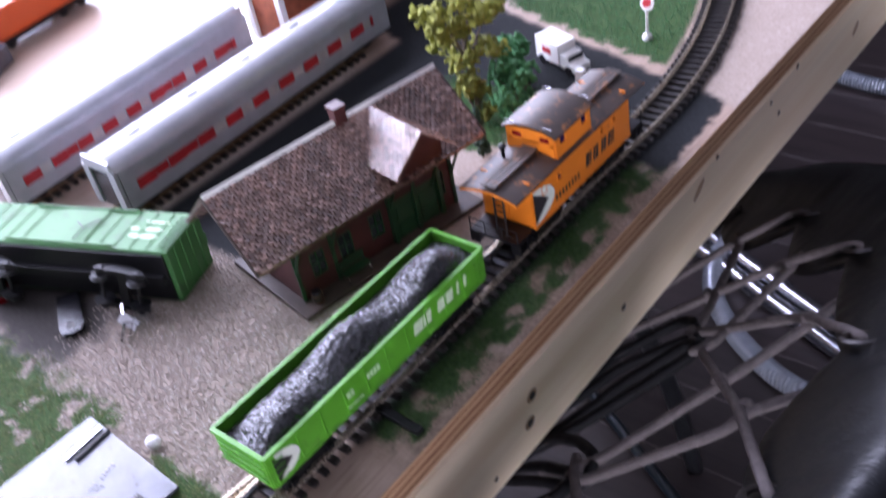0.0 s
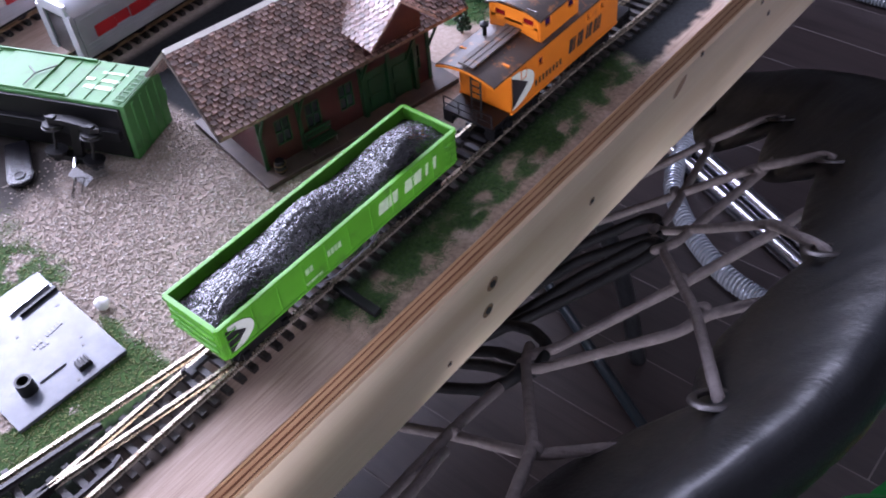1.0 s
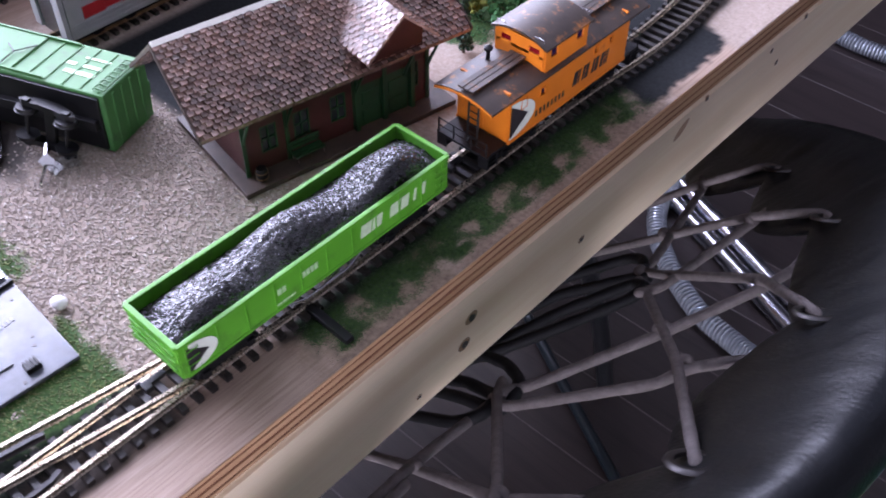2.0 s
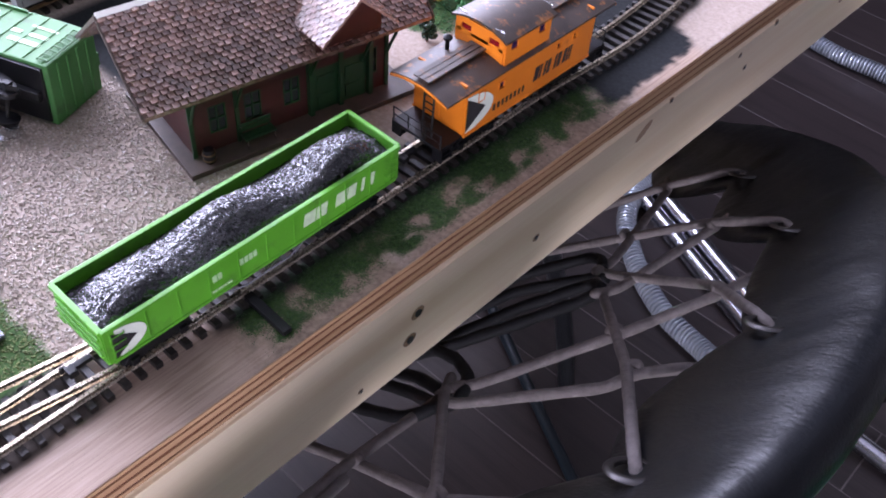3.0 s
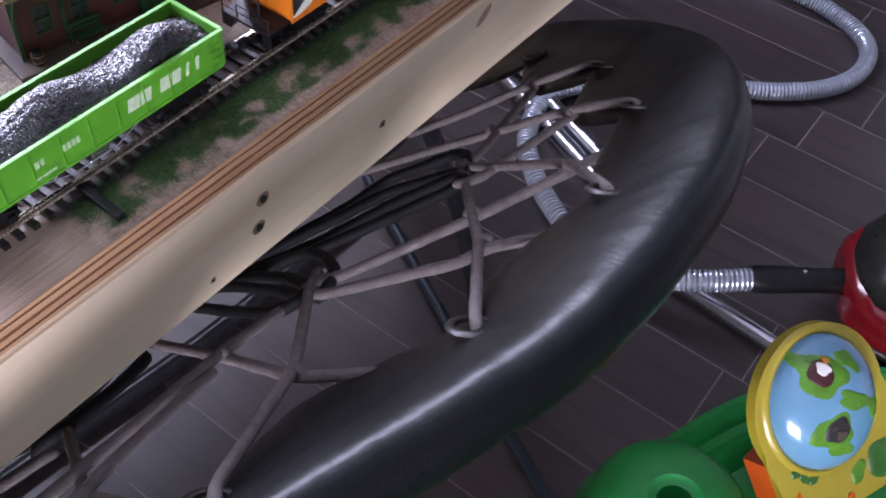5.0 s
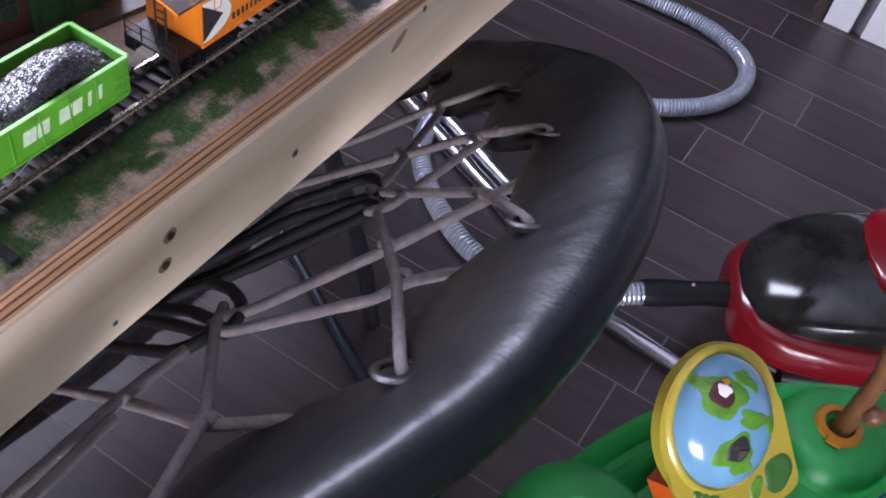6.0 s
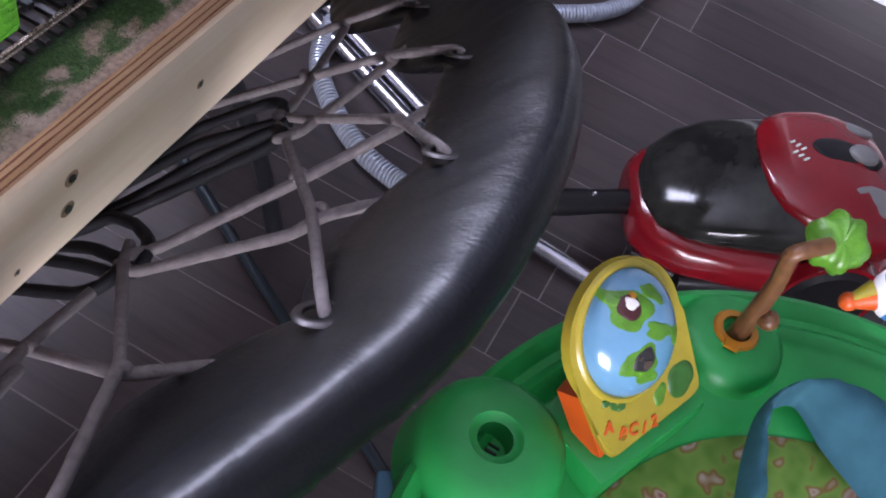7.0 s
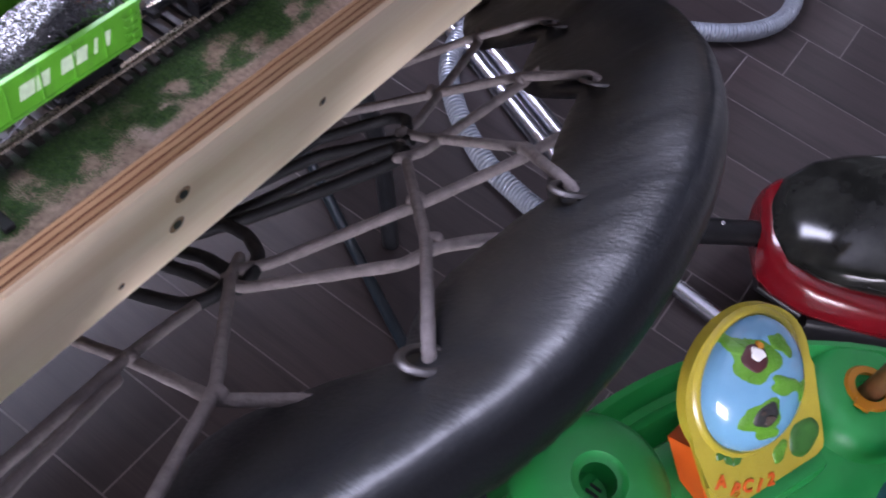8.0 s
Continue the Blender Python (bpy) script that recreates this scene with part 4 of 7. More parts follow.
bm = BM()
arched_roof(bm, -ch - 0.0165, ch + 0.0165, cw + 0.0022, CT + 0.0008, 0.0036)
part("roof", bm, M["brown_roof"], cab, "glossy dark brown arched roof", smooth=30)
for s in (-1, 1):
    bm = BM()
    arched_roof(bm, s * (ch + 0.0163), s * (ch + 0.0171), cw + 0.002, CT + 0.0002, 0.0036, 0.0012)
    part("roof_fascia", bm, M["orange_paint"], cab)
for x in (-0.0035, 0.0, 0.0035):
    for y0, y1 in ((-ch - 0.015, -0.0255), (0.0125, ch + 0.015)):
        bm = BM()
        box(bm, (x, (y0 + y1) / 2, CT + 0.0062), (0.003, y1 - y0, 0.0009))
        part("running_board", bm, M["brown_roof"], cab)
# cupola
u0, u1, ub, ut = -0.0245, 0.0115, CT - 0.002, 1.0575 - RAIL_TOP
cup_w = 0.0163
for s in (-1, 1):
    bm = BM()
    side_wall_with_windows(bm, s * cup_w, u0, u1, ub, ut, [(u0 + 0.007, ut - 0.0055, 0.0055, 0.005), (u1 - 0.007, ut - 0.0055, 0.0055, 0.005)])
    part("cupola_side", bm, M["orange_paint"], cab)
    yy = u0 if s < 0 else u1
    bm = BM()
    box(bm, (0, yy, (ub + ut) / 2 - 0.0028), (cup_w * 2 - 0.0015, 0.0013, ut - ub - 0.0075))
    box(bm, (0, yy, ut - 0.0012), (cup_w * 2 - 0.0015, 0.0013, 0.0034))
    for x in (-0.0145, 0, 0.0145):
        box(bm, (x, yy, ut - 0.0055), (0.0035 if x else 0.012, 0.0013, 0.0055))
    part("cupola_end", bm, M["orange_paint"], cab)
    for x in (-0.0095, 0.0095):
        bm = BM()
        box(bm, (x, yy - s * 0.0004, ut - 0.0054), (0.0072, 0.0005, 0.0052))
        part("cupola_pane", bm, M["vac_red"] if s < 0 else M["window_violet"], cab)
    for y in (u0 + 0.007, u1 - 0.007):
        bm = BM()
        box(bm, (s * (cup_w - 0.0003), y, ut - 0.0055), (0.0005, 0.0055, 0.005))
        part("cupola_pane", bm, M["window_violet"], cab)
bm = BM()
arched_roof(bm, u0 - 0.0022, u1 + 0.0022, cup_w + 0.0022, ut - 0.0002, 0.0042)
part("cupola_roof", bm, M["brown_roof"], cab, smooth=30)
for y in (u0 - 0.001, u1 + 0.001):
    for x in (-0.0125, 0.0125):
        bm = BM()
        sweep(bm, [(x - 0.003, y, ut + 0.0017), (x - 0.003, y, ut + 0.004), (x + 0.003, y, ut + 0.004), (x + 0.003, y, ut + 0.0017)], 0.0003, 5)
        part("roof_grab", bm, M["metal"], cab)
bm = BM()
lathe(bm, [(0.0012, 0), (0.0012, 0.007), (0.0024, 0.0072), (0.0026, 0.0085), (0.0008, 0.0098)], 12, Matrix.Translation((-0.0115, u0 - 0.012, CT + 0.002)))
part("smoke_jack", bm, M["black_plastic"], cab, smooth=40)
multimark(cab, cw + 0.0007, -ch + 0.0006, CB + 0.0022, CT - 0.0035)
lettering(cab, "print_bar", cw + 0.0007, 0.0015, CB + 0.0075, (0.0036, 0.0014, -0.0006, 0.0018, 0.0026, -0.0018, 0.0018, 0.0028, -0.0004, 0.0026, 0.0012, 0.0012), 0.0088, M["black_print"], slant=0.0012)
lettering(cab, "number_bar", cw + 0.0007, -0.031, CB + 0.0055, (0.0018, 0.0018, 0.0016, 0.0016, 0.0016, 0.0016, 0.0016, 0.0016), 0.0038, M["black_print"], gap=0.0017)

# boxcar lying on its side
A0 = Vector((-0.1575, 0.094, 0))
ax_ = Vector((-0.924, -0.382, 0)).normalized()
ay_ = Vector((0.382, -0.924, 0)).normalized()
box_m = Matrix.Translation((A0.x, A0.y, G + 0.001)) @ Matrix(((ax_.x, ay_.x, 0, 0), (ax_.y, ay_.y, 0, 0), (0, 0, 1, 0), (0, 0, 0, 1))) @ pose(0, 0, 0, 3.0, -1.0, 0)
# local axes: x along the car, y towards its floor, z up (one side sheet on top)
boxcar = thing("boxcar", box_m, "green boxcar lying derailed on its side, wheels outward", "railway car")
BL, BW, BH = 0.152, 0.0365, 0.039
bm = BM()
box(bm, (BL / 2, 0, BW / 2), (BL, BH, BW), bevel=0.0008)
part("body", bm, M["boxcar_green"], boxcar)
for k in range(14):
    if 5 <= k <= 8:
        continue
    bm = BM()
    box(bm, (0.004 + k * (BL - 0.008) / 13, 0, BW + 0.0001), (0.0007, BH - 0.003, 0.0009))
    part("side_rib", bm, M["boxcar_green"], boxcar)
bm = BM()
box(bm, (BL / 2, 0, BW + 0.0004), (0.034, BH - 0.006, 0.0012), bevel=0.0004)
part("sliding_door", bm, M["boxcar_green"], boxcar)
for yy in (-BH / 2 + 0.0022, BH / 2 - 0.002):
    bm = BM()
    box(bm, (BL / 2, yy, BW + 0.0007), (0.075, 0.0012, 0.0018))
    part("door_track", bm, M["boxcar_green"], boxcar)
bm = BM()
sweep(bm, [(0.058, -0.006, BW + 0.002), (0.066, 0.004, BW + 0.0022), (0.074, -0.002, BW + 0.002)], 0.0004, 5)
sweep(bm, [(0.066, 0.004, BW + 0.0022), (0.066, 0.016, BW + 0.002)], 0.0004, 5)
part("door_rod", bm, M["black_plastic"], boxcar)
for r in range(8):
    bm = BM()
    box(bm, (0.0045, -BH / 2 + 0.006 + r * 0.0042, BW + 0.0013), (0.006, 0.0007, 0.0007))
    part("ladder_rung", bm, M["boxcar_green"], boxcar)
bm = BM()
for q in (0.0015, 0.0075):
    box(bm, (q, 0.0015, BW + 0.0012), (0.0007, BH - 0.008, 0.0009))
part("ladder_rail", bm, M["boxcar_green"], boxcar)
for r in range(4):
    bm = BM()
    box(bm, (-0.0003, -BH / 2 + 0.007 + r * 0.008, BW / 2), (0.001, 0.0022, BW - 0.004), bevel=0.0004)
    part("end_rib", bm, M["boxcar_green"], boxcar)
lines = [(0.014, 0.006, 0.019, 0.0035), (0.014, -0.001, 0.012, 0.0028), (0.03, -0.001, 0.006, 0.0028), (0.013, -0.0085, 0.016, 0.0018)]
for x, y, w, hgt in lines:
    bm = BM()
    box(bm, (x + w / 2, y, BW + 0.0001), (w, hgt, 0.0005))
    part("print_bar", bm, M["faded_print"], boxcar)
bm = BM()
box(bm, (BL / 2, BH / 2 + 0.0008, BW / 2), (BL - 0.006, 0.002, BW - 0.004), bevel=0.0005)
box(bm, (BL / 2, BH / 2 + 0.003, BW / 2), (BL - 0.01, 0.004, 0.006), bevel=0.0005)
part("underframe", bm, M["black_plastic"], boxcar)
bm = BM()
box(bm, (BL / 2, -BH / 2 - 0.0006, BW / 2), (BL, 0.0012, 0.008), bevel=0.0003)
part("roof_walk", bm, M["boxcar_green"], boxcar)
for k in (0.03, BL - 0.03):
    tr = new("truck")
    tr.parent = boxcar
    tr.matrix_basis = Matrix.Translation((k, BH / 2 + 0.0125, BW / 2 - 0.002)) @ Matrix(((0, 1, 0, 0), (0, 0, -1, 0), (-1, 0, 0, 0), (0, 0, 0, 1))) @ pose(0, 0, 0, 0, 8, 6)
    wheel_truck(tr, 0, 0, M["black_plastic"])

# loose bits by the boxcar
tongue = thing("loose_truck_plate", pose(-0.204, 0.0305, G + 0.0012, 0, 1, -30), "glossy black plastic plate with a round hole, lying in cinders", "model part")
bm = BM()
out = [(-0.022, -0.007), (0.012, -0.0075), (0.0165, -0.0055), (0.0185, 0), (0.0165, 0.0055), (0.012, 0.0075), (-0.022, 0.007)]
prism(bm, out, 0, 0.0035)
bmesh.ops.bevel(bm, geom=[e for e in bm.edges], offset=0.0007, segments=2, affect="EDGES")
part("plate", bm, M["gloss_black"], tongue, smooth=40)
bm = BM()
lathe(bm, [(0.0026, 0.0034), (0.0034, 0.0034), (0.0034, 0.0042), (0.0026, 0.0042)], 20, Matrix.Translation((0.0105, 0, 0)), closed=True)
part("rim", bm, M["gloss_black"], tongue, smooth=40)
# the plate is solid; a black disc paints the darkness of its hole
bm = BM()
lathe(bm, [(0.0, 0.0036), (0.0026, 0.0036), (0.0026, 0.003)], 16, Matrix.Translation((0.0105, 0, 0)))
part("hole", bm, M["black_print"], tongue)
bits = thing("clear_scrap", pose(-0.163, 0.045, G + 0.0008, 0, 0, 20) @ Matrix.Scale(1.5, 4), "small scrap of clear plastic glittering on the sand", "model part")
for k, (x, y, zz, a) in enumerate(((0, 0, 0.003, 0.0), (0.005, 0.003, 0.0035, 0.9), (-0.004, 0.004, 0.003, 2.1), (0.002, -0.005, 0.0025, 1.4))):
    bm = BM()
    box(bm, (0, 0, 0), (0.008, 0.0045, 0.0014), bevel=0.0004, m=Matrix.Translation((x, y, zz)) @ Euler((0.5 + k * 0.4, 0.6 - 0.5 * k, a)).to_matrix().to_4x4())
    part("shard", bm, M["clear"] if k % 2 else M["metal"], bits)
knob = thing("red_lamp_cap", pose(-0.268, 0.02, G), "small round red plastic cap on the sand", "model part")
bm = BM()
lathe(bm, [(0.007, 0), (0.0085, 0.003), (0.008, 0.008), (0.005, 0.012), (0.0, 0.013)], 20)
part("cap", bm, M["vac_red"], knob, smooth=50)

# ---- station ----
st_d = Vector((0.182, 0.983, 0)).normalized()
st_c = Vector((-0.983, 0.182, 0)).normalized()
st = thing("station_building", Matrix.Translation((-0.0725, 0.0835, G + 0.0006)) @ Matrix(((st_d.x, st_c.x, 0, 0), (st_d.y, st_c.y, 0, 0), (0, 0, 1, 0), (0, 0, 0, 1))), "small dark red railway station with green doors and brown shingle roof", "building")
# local axes: x along the ridge, y away from the track, z up; the eave corner is the origin
SL, SD, EZ, RZ = 0.166, 0.0395, 1.038 - G, 1.0715 - G
bm = BM()
box(bm, (SL / 2 + 0.004, SD + 0.0005, 0.0016), (SL - 0.028, 2 * SD + 0.002, 0.0032), bevel=0.0004)
part("platform", bm, M["dark_wood"], st, "worn brown plank platform")
wy, wx0, wx1 = 0.013, 0.026, SL - 0.022
wz = 0.0472


def wall_front(bm, y, x0, x1, z0, z1, holes, t=0.0016):
    cx = sorted({x0, x1, *[h[0] for h in holes], *[h[1] for h in holes]})
    cz = sorted({z0, z1, *[h[2] for h in holes], *[h[3] for h in holes]})
    for a, b in zip(cx, cx[1:]):
        for c, d in zip(cz, cz[1:]):
            m1, m2 = (a + b) / 2, (c + d) / 2
            if any(h[0] < m1 < h[1] and h[2] < m2 < h[3] for h in holes):
                continue
            box(bm, (m1, y, m2), (b - a, t, d - c))
    bmesh.ops.remove_doubles(bm, verts=bm.verts, dist=1e-6)


doors = [(0.097, 0.112, 0.0034, 0.031), (0.1145, 0.1295, 0.0034, 0.031)]
wins = [(0.036, 0.046, 0.014, 0.031), (0.056, 0.066, 0.014, 0.031), (0.079, 0.089, 0.014, 0.031), (0.130, 0.138, 0.014, 0.031)]
bm = BM()
wall_front(bm, wy, wx0, wx1, 0.0032, wz, doors + wins)
part("front_wall", bm, M["brick_red"], st)
bm = BM()
box(bm, ((wx0 + wx1) / 2, 2 * SD - wy, (0.0032 + wz) / 2), (wx1 - wx0, 0.0016, wz - 0.0032))
part("back_wall", bm, M["brick_red"], st)
for x in (wx0 + 0.0008, wx1 - 0.0008):
    bm = BM()
    prism(bm, [(wy + 0.0008, 0.0032), (2 * SD - wy - 0.0008, 0.0032), (2 * SD - wy - 0.0008, wz), (SD, RZ - 0.003), (wy + 0.0008, wz)], -0.0008, 0.0008, Matrix.Translation((x, 0, 0)) @ Matrix(((0, 0, 1, 0), (1, 0, 0, 0), (0, 1, 0, 0), (0, 0, 0, 1))))
    part("gable_wall", bm, M["brick_red"], st)
for d in doors:
    dr = BM()
    box(dr, ((d[0] + d[1]) / 2, wy - 0.0012, (d[2] + d[3]) / 2), (d[1] - d[0], 0.001, d[3] - d[2]))
    ob = part("door", dr, M["trim_green"], st)
    for zz in (0.010, 0.022):
        dr = BM()
        box(dr, ((d[0] + d[1]) / 2, wy - 0.0019, zz), (d[1] - d[0] - 0.004, 0.0007, 0.008), bevel=0.0002)
        part("door_panel", dr, M["trim_green"], ob)
for w in wins:
    bm = BM()
    box(bm, ((w[0] + w[1]) / 2, wy + 0.0004, (w[2] + w[3]) / 2), (w[1] - w[0], 0.0005, w[3] - w[2]))
    pane = part("window", bm, M["dark_glass"], st)
    bm = BM()
    for x in (w[0] + 0.0004, (w[0] + w[1]) / 2, w[1] - 0.0004):
        box(bm, (x, wy - 0.0003, (w[2] + w[3]) / 2), (0.0008, 0.0012, w[3] - w[2]))
    for zz in (w[2] + 0.0004, (w[2] + w[3]) / 2, w[3] - 0.0004):
        box(bm, ((w[0] + w[1]) / 2, wy - 0.0003, zz), (w[1] - w[0], 0.0012, 0.0008))
    part("window_frame", bm, M["trim_green"], pane)
for x in (wx0, 0.0515, 0.0945, 0.1275, wx1):
    bm = BM()
    box(bm, (x, wy - 0.0013, 0.0032 + 0.0195), (0.0022, 0.0012, 0.039))
    part("corner_board", bm, M["trim_green"], st)
    bm = BM()
    sweep(bm, [(x, wy - 0.0018, 0.026), (x, wy - 0.005, 0.033), (x, 0.002, 0.0445)], 0.0009, 6)
    part("eave_bracket", bm, M["trim_green"], st)
for xx in (0.0945, 0.113, 0.132):
    bm = BM()
    box(bm, (xx, wy - 0.0025, 0.0032 + 0.0205), (0.0026, 0.0034, 0.041))
    part("bay_post", bm, M["trim_green"], st)
bm = BM()
box(bm, (0.11325, wy - 0.0022, 0.0375), (0.0349, 0.0022, 0.0105))
part("bay_wall", bm, M["brick_red"], st)
# bench on the platform
bench = thing("bench", st.matrix_basis @ pose(0.06, 0.006, 0.0033), "tiny green slatted bench on the station platform", "bench")
for k in range(3):
    bm = BM()
    box(bm, (0, -0.0022 + k * 0.0022, 0.006), (0.018, 0.0016, 0.0007))
    part("slat", bm, M["trim_green"], bench)
for k in range(2):
    bm = BM()
    box(bm, (0, 0.0034, 0.0085 + k * 0.0028), (0.018, 0.0007, 0.0018))
    part("back_slat", bm, M["trim_green"], bench)
for x in (-0.008, 0.008):
    bm = BM()
    sweep(bm, [(x, -0.003, 0), (x, -0.003, 0.0058)], 0.0005, 6)
    sweep(bm, [(x, 0.0034, 0), (x, 0.0036, 0.0125)], 0.0005, 6)
    part("leg", bm, M["metal"], bench)
barrel = thing("barrel", st.matrix_basis @ pose(0.031, 0.0055, 0.0033), "dark little barrel at the station corner", "barrel")
bm = BM()
lathe(bm, [(0.0026, 0), (0.0033, 0.0025), (0.0035, 0.004), (0.0033, 0.0055), (0.0026, 0.008), (0.0022, 0.0078)], 16)
part("cask", bm, M["black_plastic"], barrel, smooth=50)
for zz in (0.0022, 0.0058):
    bm = BM()
    lathe(bm, [(0.0033, zz - 0.0004), (0.0036, zz - 0.0004), (0.0036, zz + 0.0004), (0.0033, zz + 0.0004)], 16, closed=True)
    part("hoop", bm, M["dull_rail"], barrel)


def shingle_slope(parent, origin, along, down, rows, cols, w, h, jitter=0.0002, seed=1, clip=None, name="shingle", thick=0.0011):
    """Lapped shingles on a slope, each a thin wedge, sharing a few meshes."""
    rnd = random.Random(seed)
    n = along.cross(down).normalized()
    if n.z < 0:
        n = -n
    meshes = []
    for v in range(4):
        bm = BM()
        ww, hh, t = w * (0.92 - 0.03 * v), h * 1.25, thick * (1 + 0.2 * v)
        vs_ = [bm.verts.new(p) for p in ((0, 0, 0), (ww, 0, 0), (ww, hh, 0), (0, hh, 0), (0.0001, 0, 0.0002), (ww - 0.0001, 0, 0.0002), (ww - 0.00025, hh, t), (0.0002, hh, t))]
        for f in ((0, 1, 5, 4), (1, 2, 6, 5), (2, 3, 7, 6), (3, 0, 4, 7), (4, 5, 6, 7), (3, 2, 1, 0)):
            bm.faces.new([vs_[i] for i in f])
        meshes.append(mesh_of("shingle", bm, M["shingle"]))
    rot = Matrix((( along.x, down.x, n.x, 0), (along.y, down.y, n.y, 0), (along.z, down.z, n.z, 0), (0, 0, 0, 1)))
    made = 0
    for r in range(rows):
        for c in range(cols + 1):
            x = c * w - (w / 2 if r % 2 else 0) + rnd.uniform(-jitter, jitter)
            y = r * h + rnd.uniform(-jitter, jitter)
            if x < -0.0005 or x > cols * w - w * 0.6 or (clip and clip(x, y)):
                continue
            m = Matrix.Translation(origin + along * x + down * y + n * 0.0001) @ rot @ Euler((rnd.uniform(-0.03, 0.07), rnd.uniform(-0.12, 0.12), rnd.uniform(-0.04, 0.04))).to_matrix().to_4x4()
            piece(name, meshes[rnd.randrange(4)], parent, m)
            made += 1
    return made


slope = Vector((0, -SD, EZ - RZ)).normalized()
slope_len = math.hypot(SD, RZ - EZ)
deck = BM()
mm_x = Matrix(((0, 0, 1, 0), (1, 0, 0, 0), (0, 1, 0, 0), (0, 0, 0, 1)))
prism(deck, [(0.0005, EZ - 0.0008), (SD, RZ - 0.0008), (2 * SD - 0.0005, EZ - 0.0008), (2 * SD - 0.0005, EZ - 0.0028), (SD, RZ - 0.003), (0.0005, EZ - 0.0028)], 0.0003, SL - 0.0003, mm_x)
roof = part("roof", deck, M["shingle"], st, "brown shingle roof")
rows = 20
st_rows = shingle_slope(roof, Vector((0, SD, RZ - 0.0006)), Vector((1, 0, 0)), slope, rows, 40, SL / 40, slope_len / rows * 0.985, seed=3)
back = Vector((0, SD, EZ - RZ)).normalized()
# white strip along the ridge: the bright light on the back slope, as paint
bm = BM()
prism(bm, [(-0.0016, -0.0012), (0.0, 0.0012), (0.0016, -0.0012)], 0.0, SL, Matrix.Translation((0, SD, RZ + 0.0004)) @ mm_x)
part("ridge_light_strip", bm, M["white_paint"], roof, "white strip along the ridge, standing in for light on the back slope")
bm = BM()
prism(bm, [(SD + 0.001, RZ + 0.0002), (2 * SD, EZ + 0.0004), (2 * SD, EZ - 0.0008), (SD + 0.001, RZ - 0.001)], 0.0, SL, mm_x)
part("back_slope", bm, M["shingle"], roof)
for x in (-0.0004, SL + 0.0004):
    bm = BM()
    for s in (-1, 1):
        a, b = (SD, RZ), (SD + s * SD, EZ)
        prism(bm, [(a[0], a[1]), (b[0], b[1]), (b[0], b[1] - 0.0022), (a[0], a[1] - 0.0026)], -0.0005, 0.0005, Matrix.Translation((x, 0, 0)) @ mm_x)
    part("barge_board", bm, M["dark_wood"], st)
# dormer
dx0, dx1, dz0, dz1, DF = 0.0905, 0.136, EZ + 0.0125, RZ - 0.0008, -0.0105
dxm = (dx0 + dx1) / 2
bm = BM()
yb = SD * (dz1 - EZ) / (RZ - EZ)
prism(bm, [(dx0 + 0.003, EZ + 0.0012), (dx1 - 0.003, EZ + 0.0012), (dx1 - 0.003, dz0 + 0.001), (dxm, dz1 - 0.002), (dx0 + 0.003, dz0 + 0.001)], 0.0, 0.0012, Matrix.Translation((0, 0.0012, 0)) @ Matrix(((1, 0, 0, 0), (0, 0, 1, 0), (0, 1, 0, 0), (0, 0, 0, 1))))
part("dormer_gable", bm, M["brick_red"], st, "bright red gable triangle")
for s, x in ((-1, dx0), (1, dx1)):
    bm = BM()
    ybase = SD * (dz0 - EZ) / (RZ - EZ)
    top_f, top_b = Vector((dxm, DF, dz1)), Vector((dxm, yb + 0.001, dz1))
    low_f, low_b = Vector((x, DF, dz0)), Vector((x, ybase + 0.003, dz0))
    vs_ = [bm.verts.new(p) for p in (top_f, top_b, low_b, low_f)] + [bm.verts.new(p - Vector((0, 0, 0.0016))) for p in (top_f, top_b, low_b, low_f)]
    for f in ((0, 1, 2, 3), (7, 6, 5, 4), (0, 3, 7, 4), (1, 0, 4, 5), (2, 1, 5, 6), (3, 2, 6, 7)):
        bm.faces.new([vs_[i] for i in f])
    dsl = part("dormer_roof", bm, M["shingle"], st)
    along = Vector((0, 1, 0))
    down = (low_f - top_f).normalized()
    ln = (low_f - top_f).length
    def cut(a, b, ybase=ybase, yb=yb, ln=ln):
        return a > (yb - DF + 0.001) + ((ybase + 0.003) - yb) * b / ln - 0.004
    shingle_slope(dsl, top_f, along, down, 12, 12, 0.0042, ln / 12, seed=9 + s, clip=cut, thick=0.0004)
bm = BM()
box(bm, (0.093, SD + 0.0005, RZ + 0.003), (0.0075, 0.0075, 0.011), bevel=0.0004)
chim = part("chimney", bm, M["brick_red"], st)
bm = BM()
box(bm, (0.093, SD + 0.0005, RZ + 0.0085), (0.009, 0.009, 0.002), bevel=0.0003)
part("chimney_cap", bm, M["brick_red"], chim)

# ---- coaches and far side of the layout ----


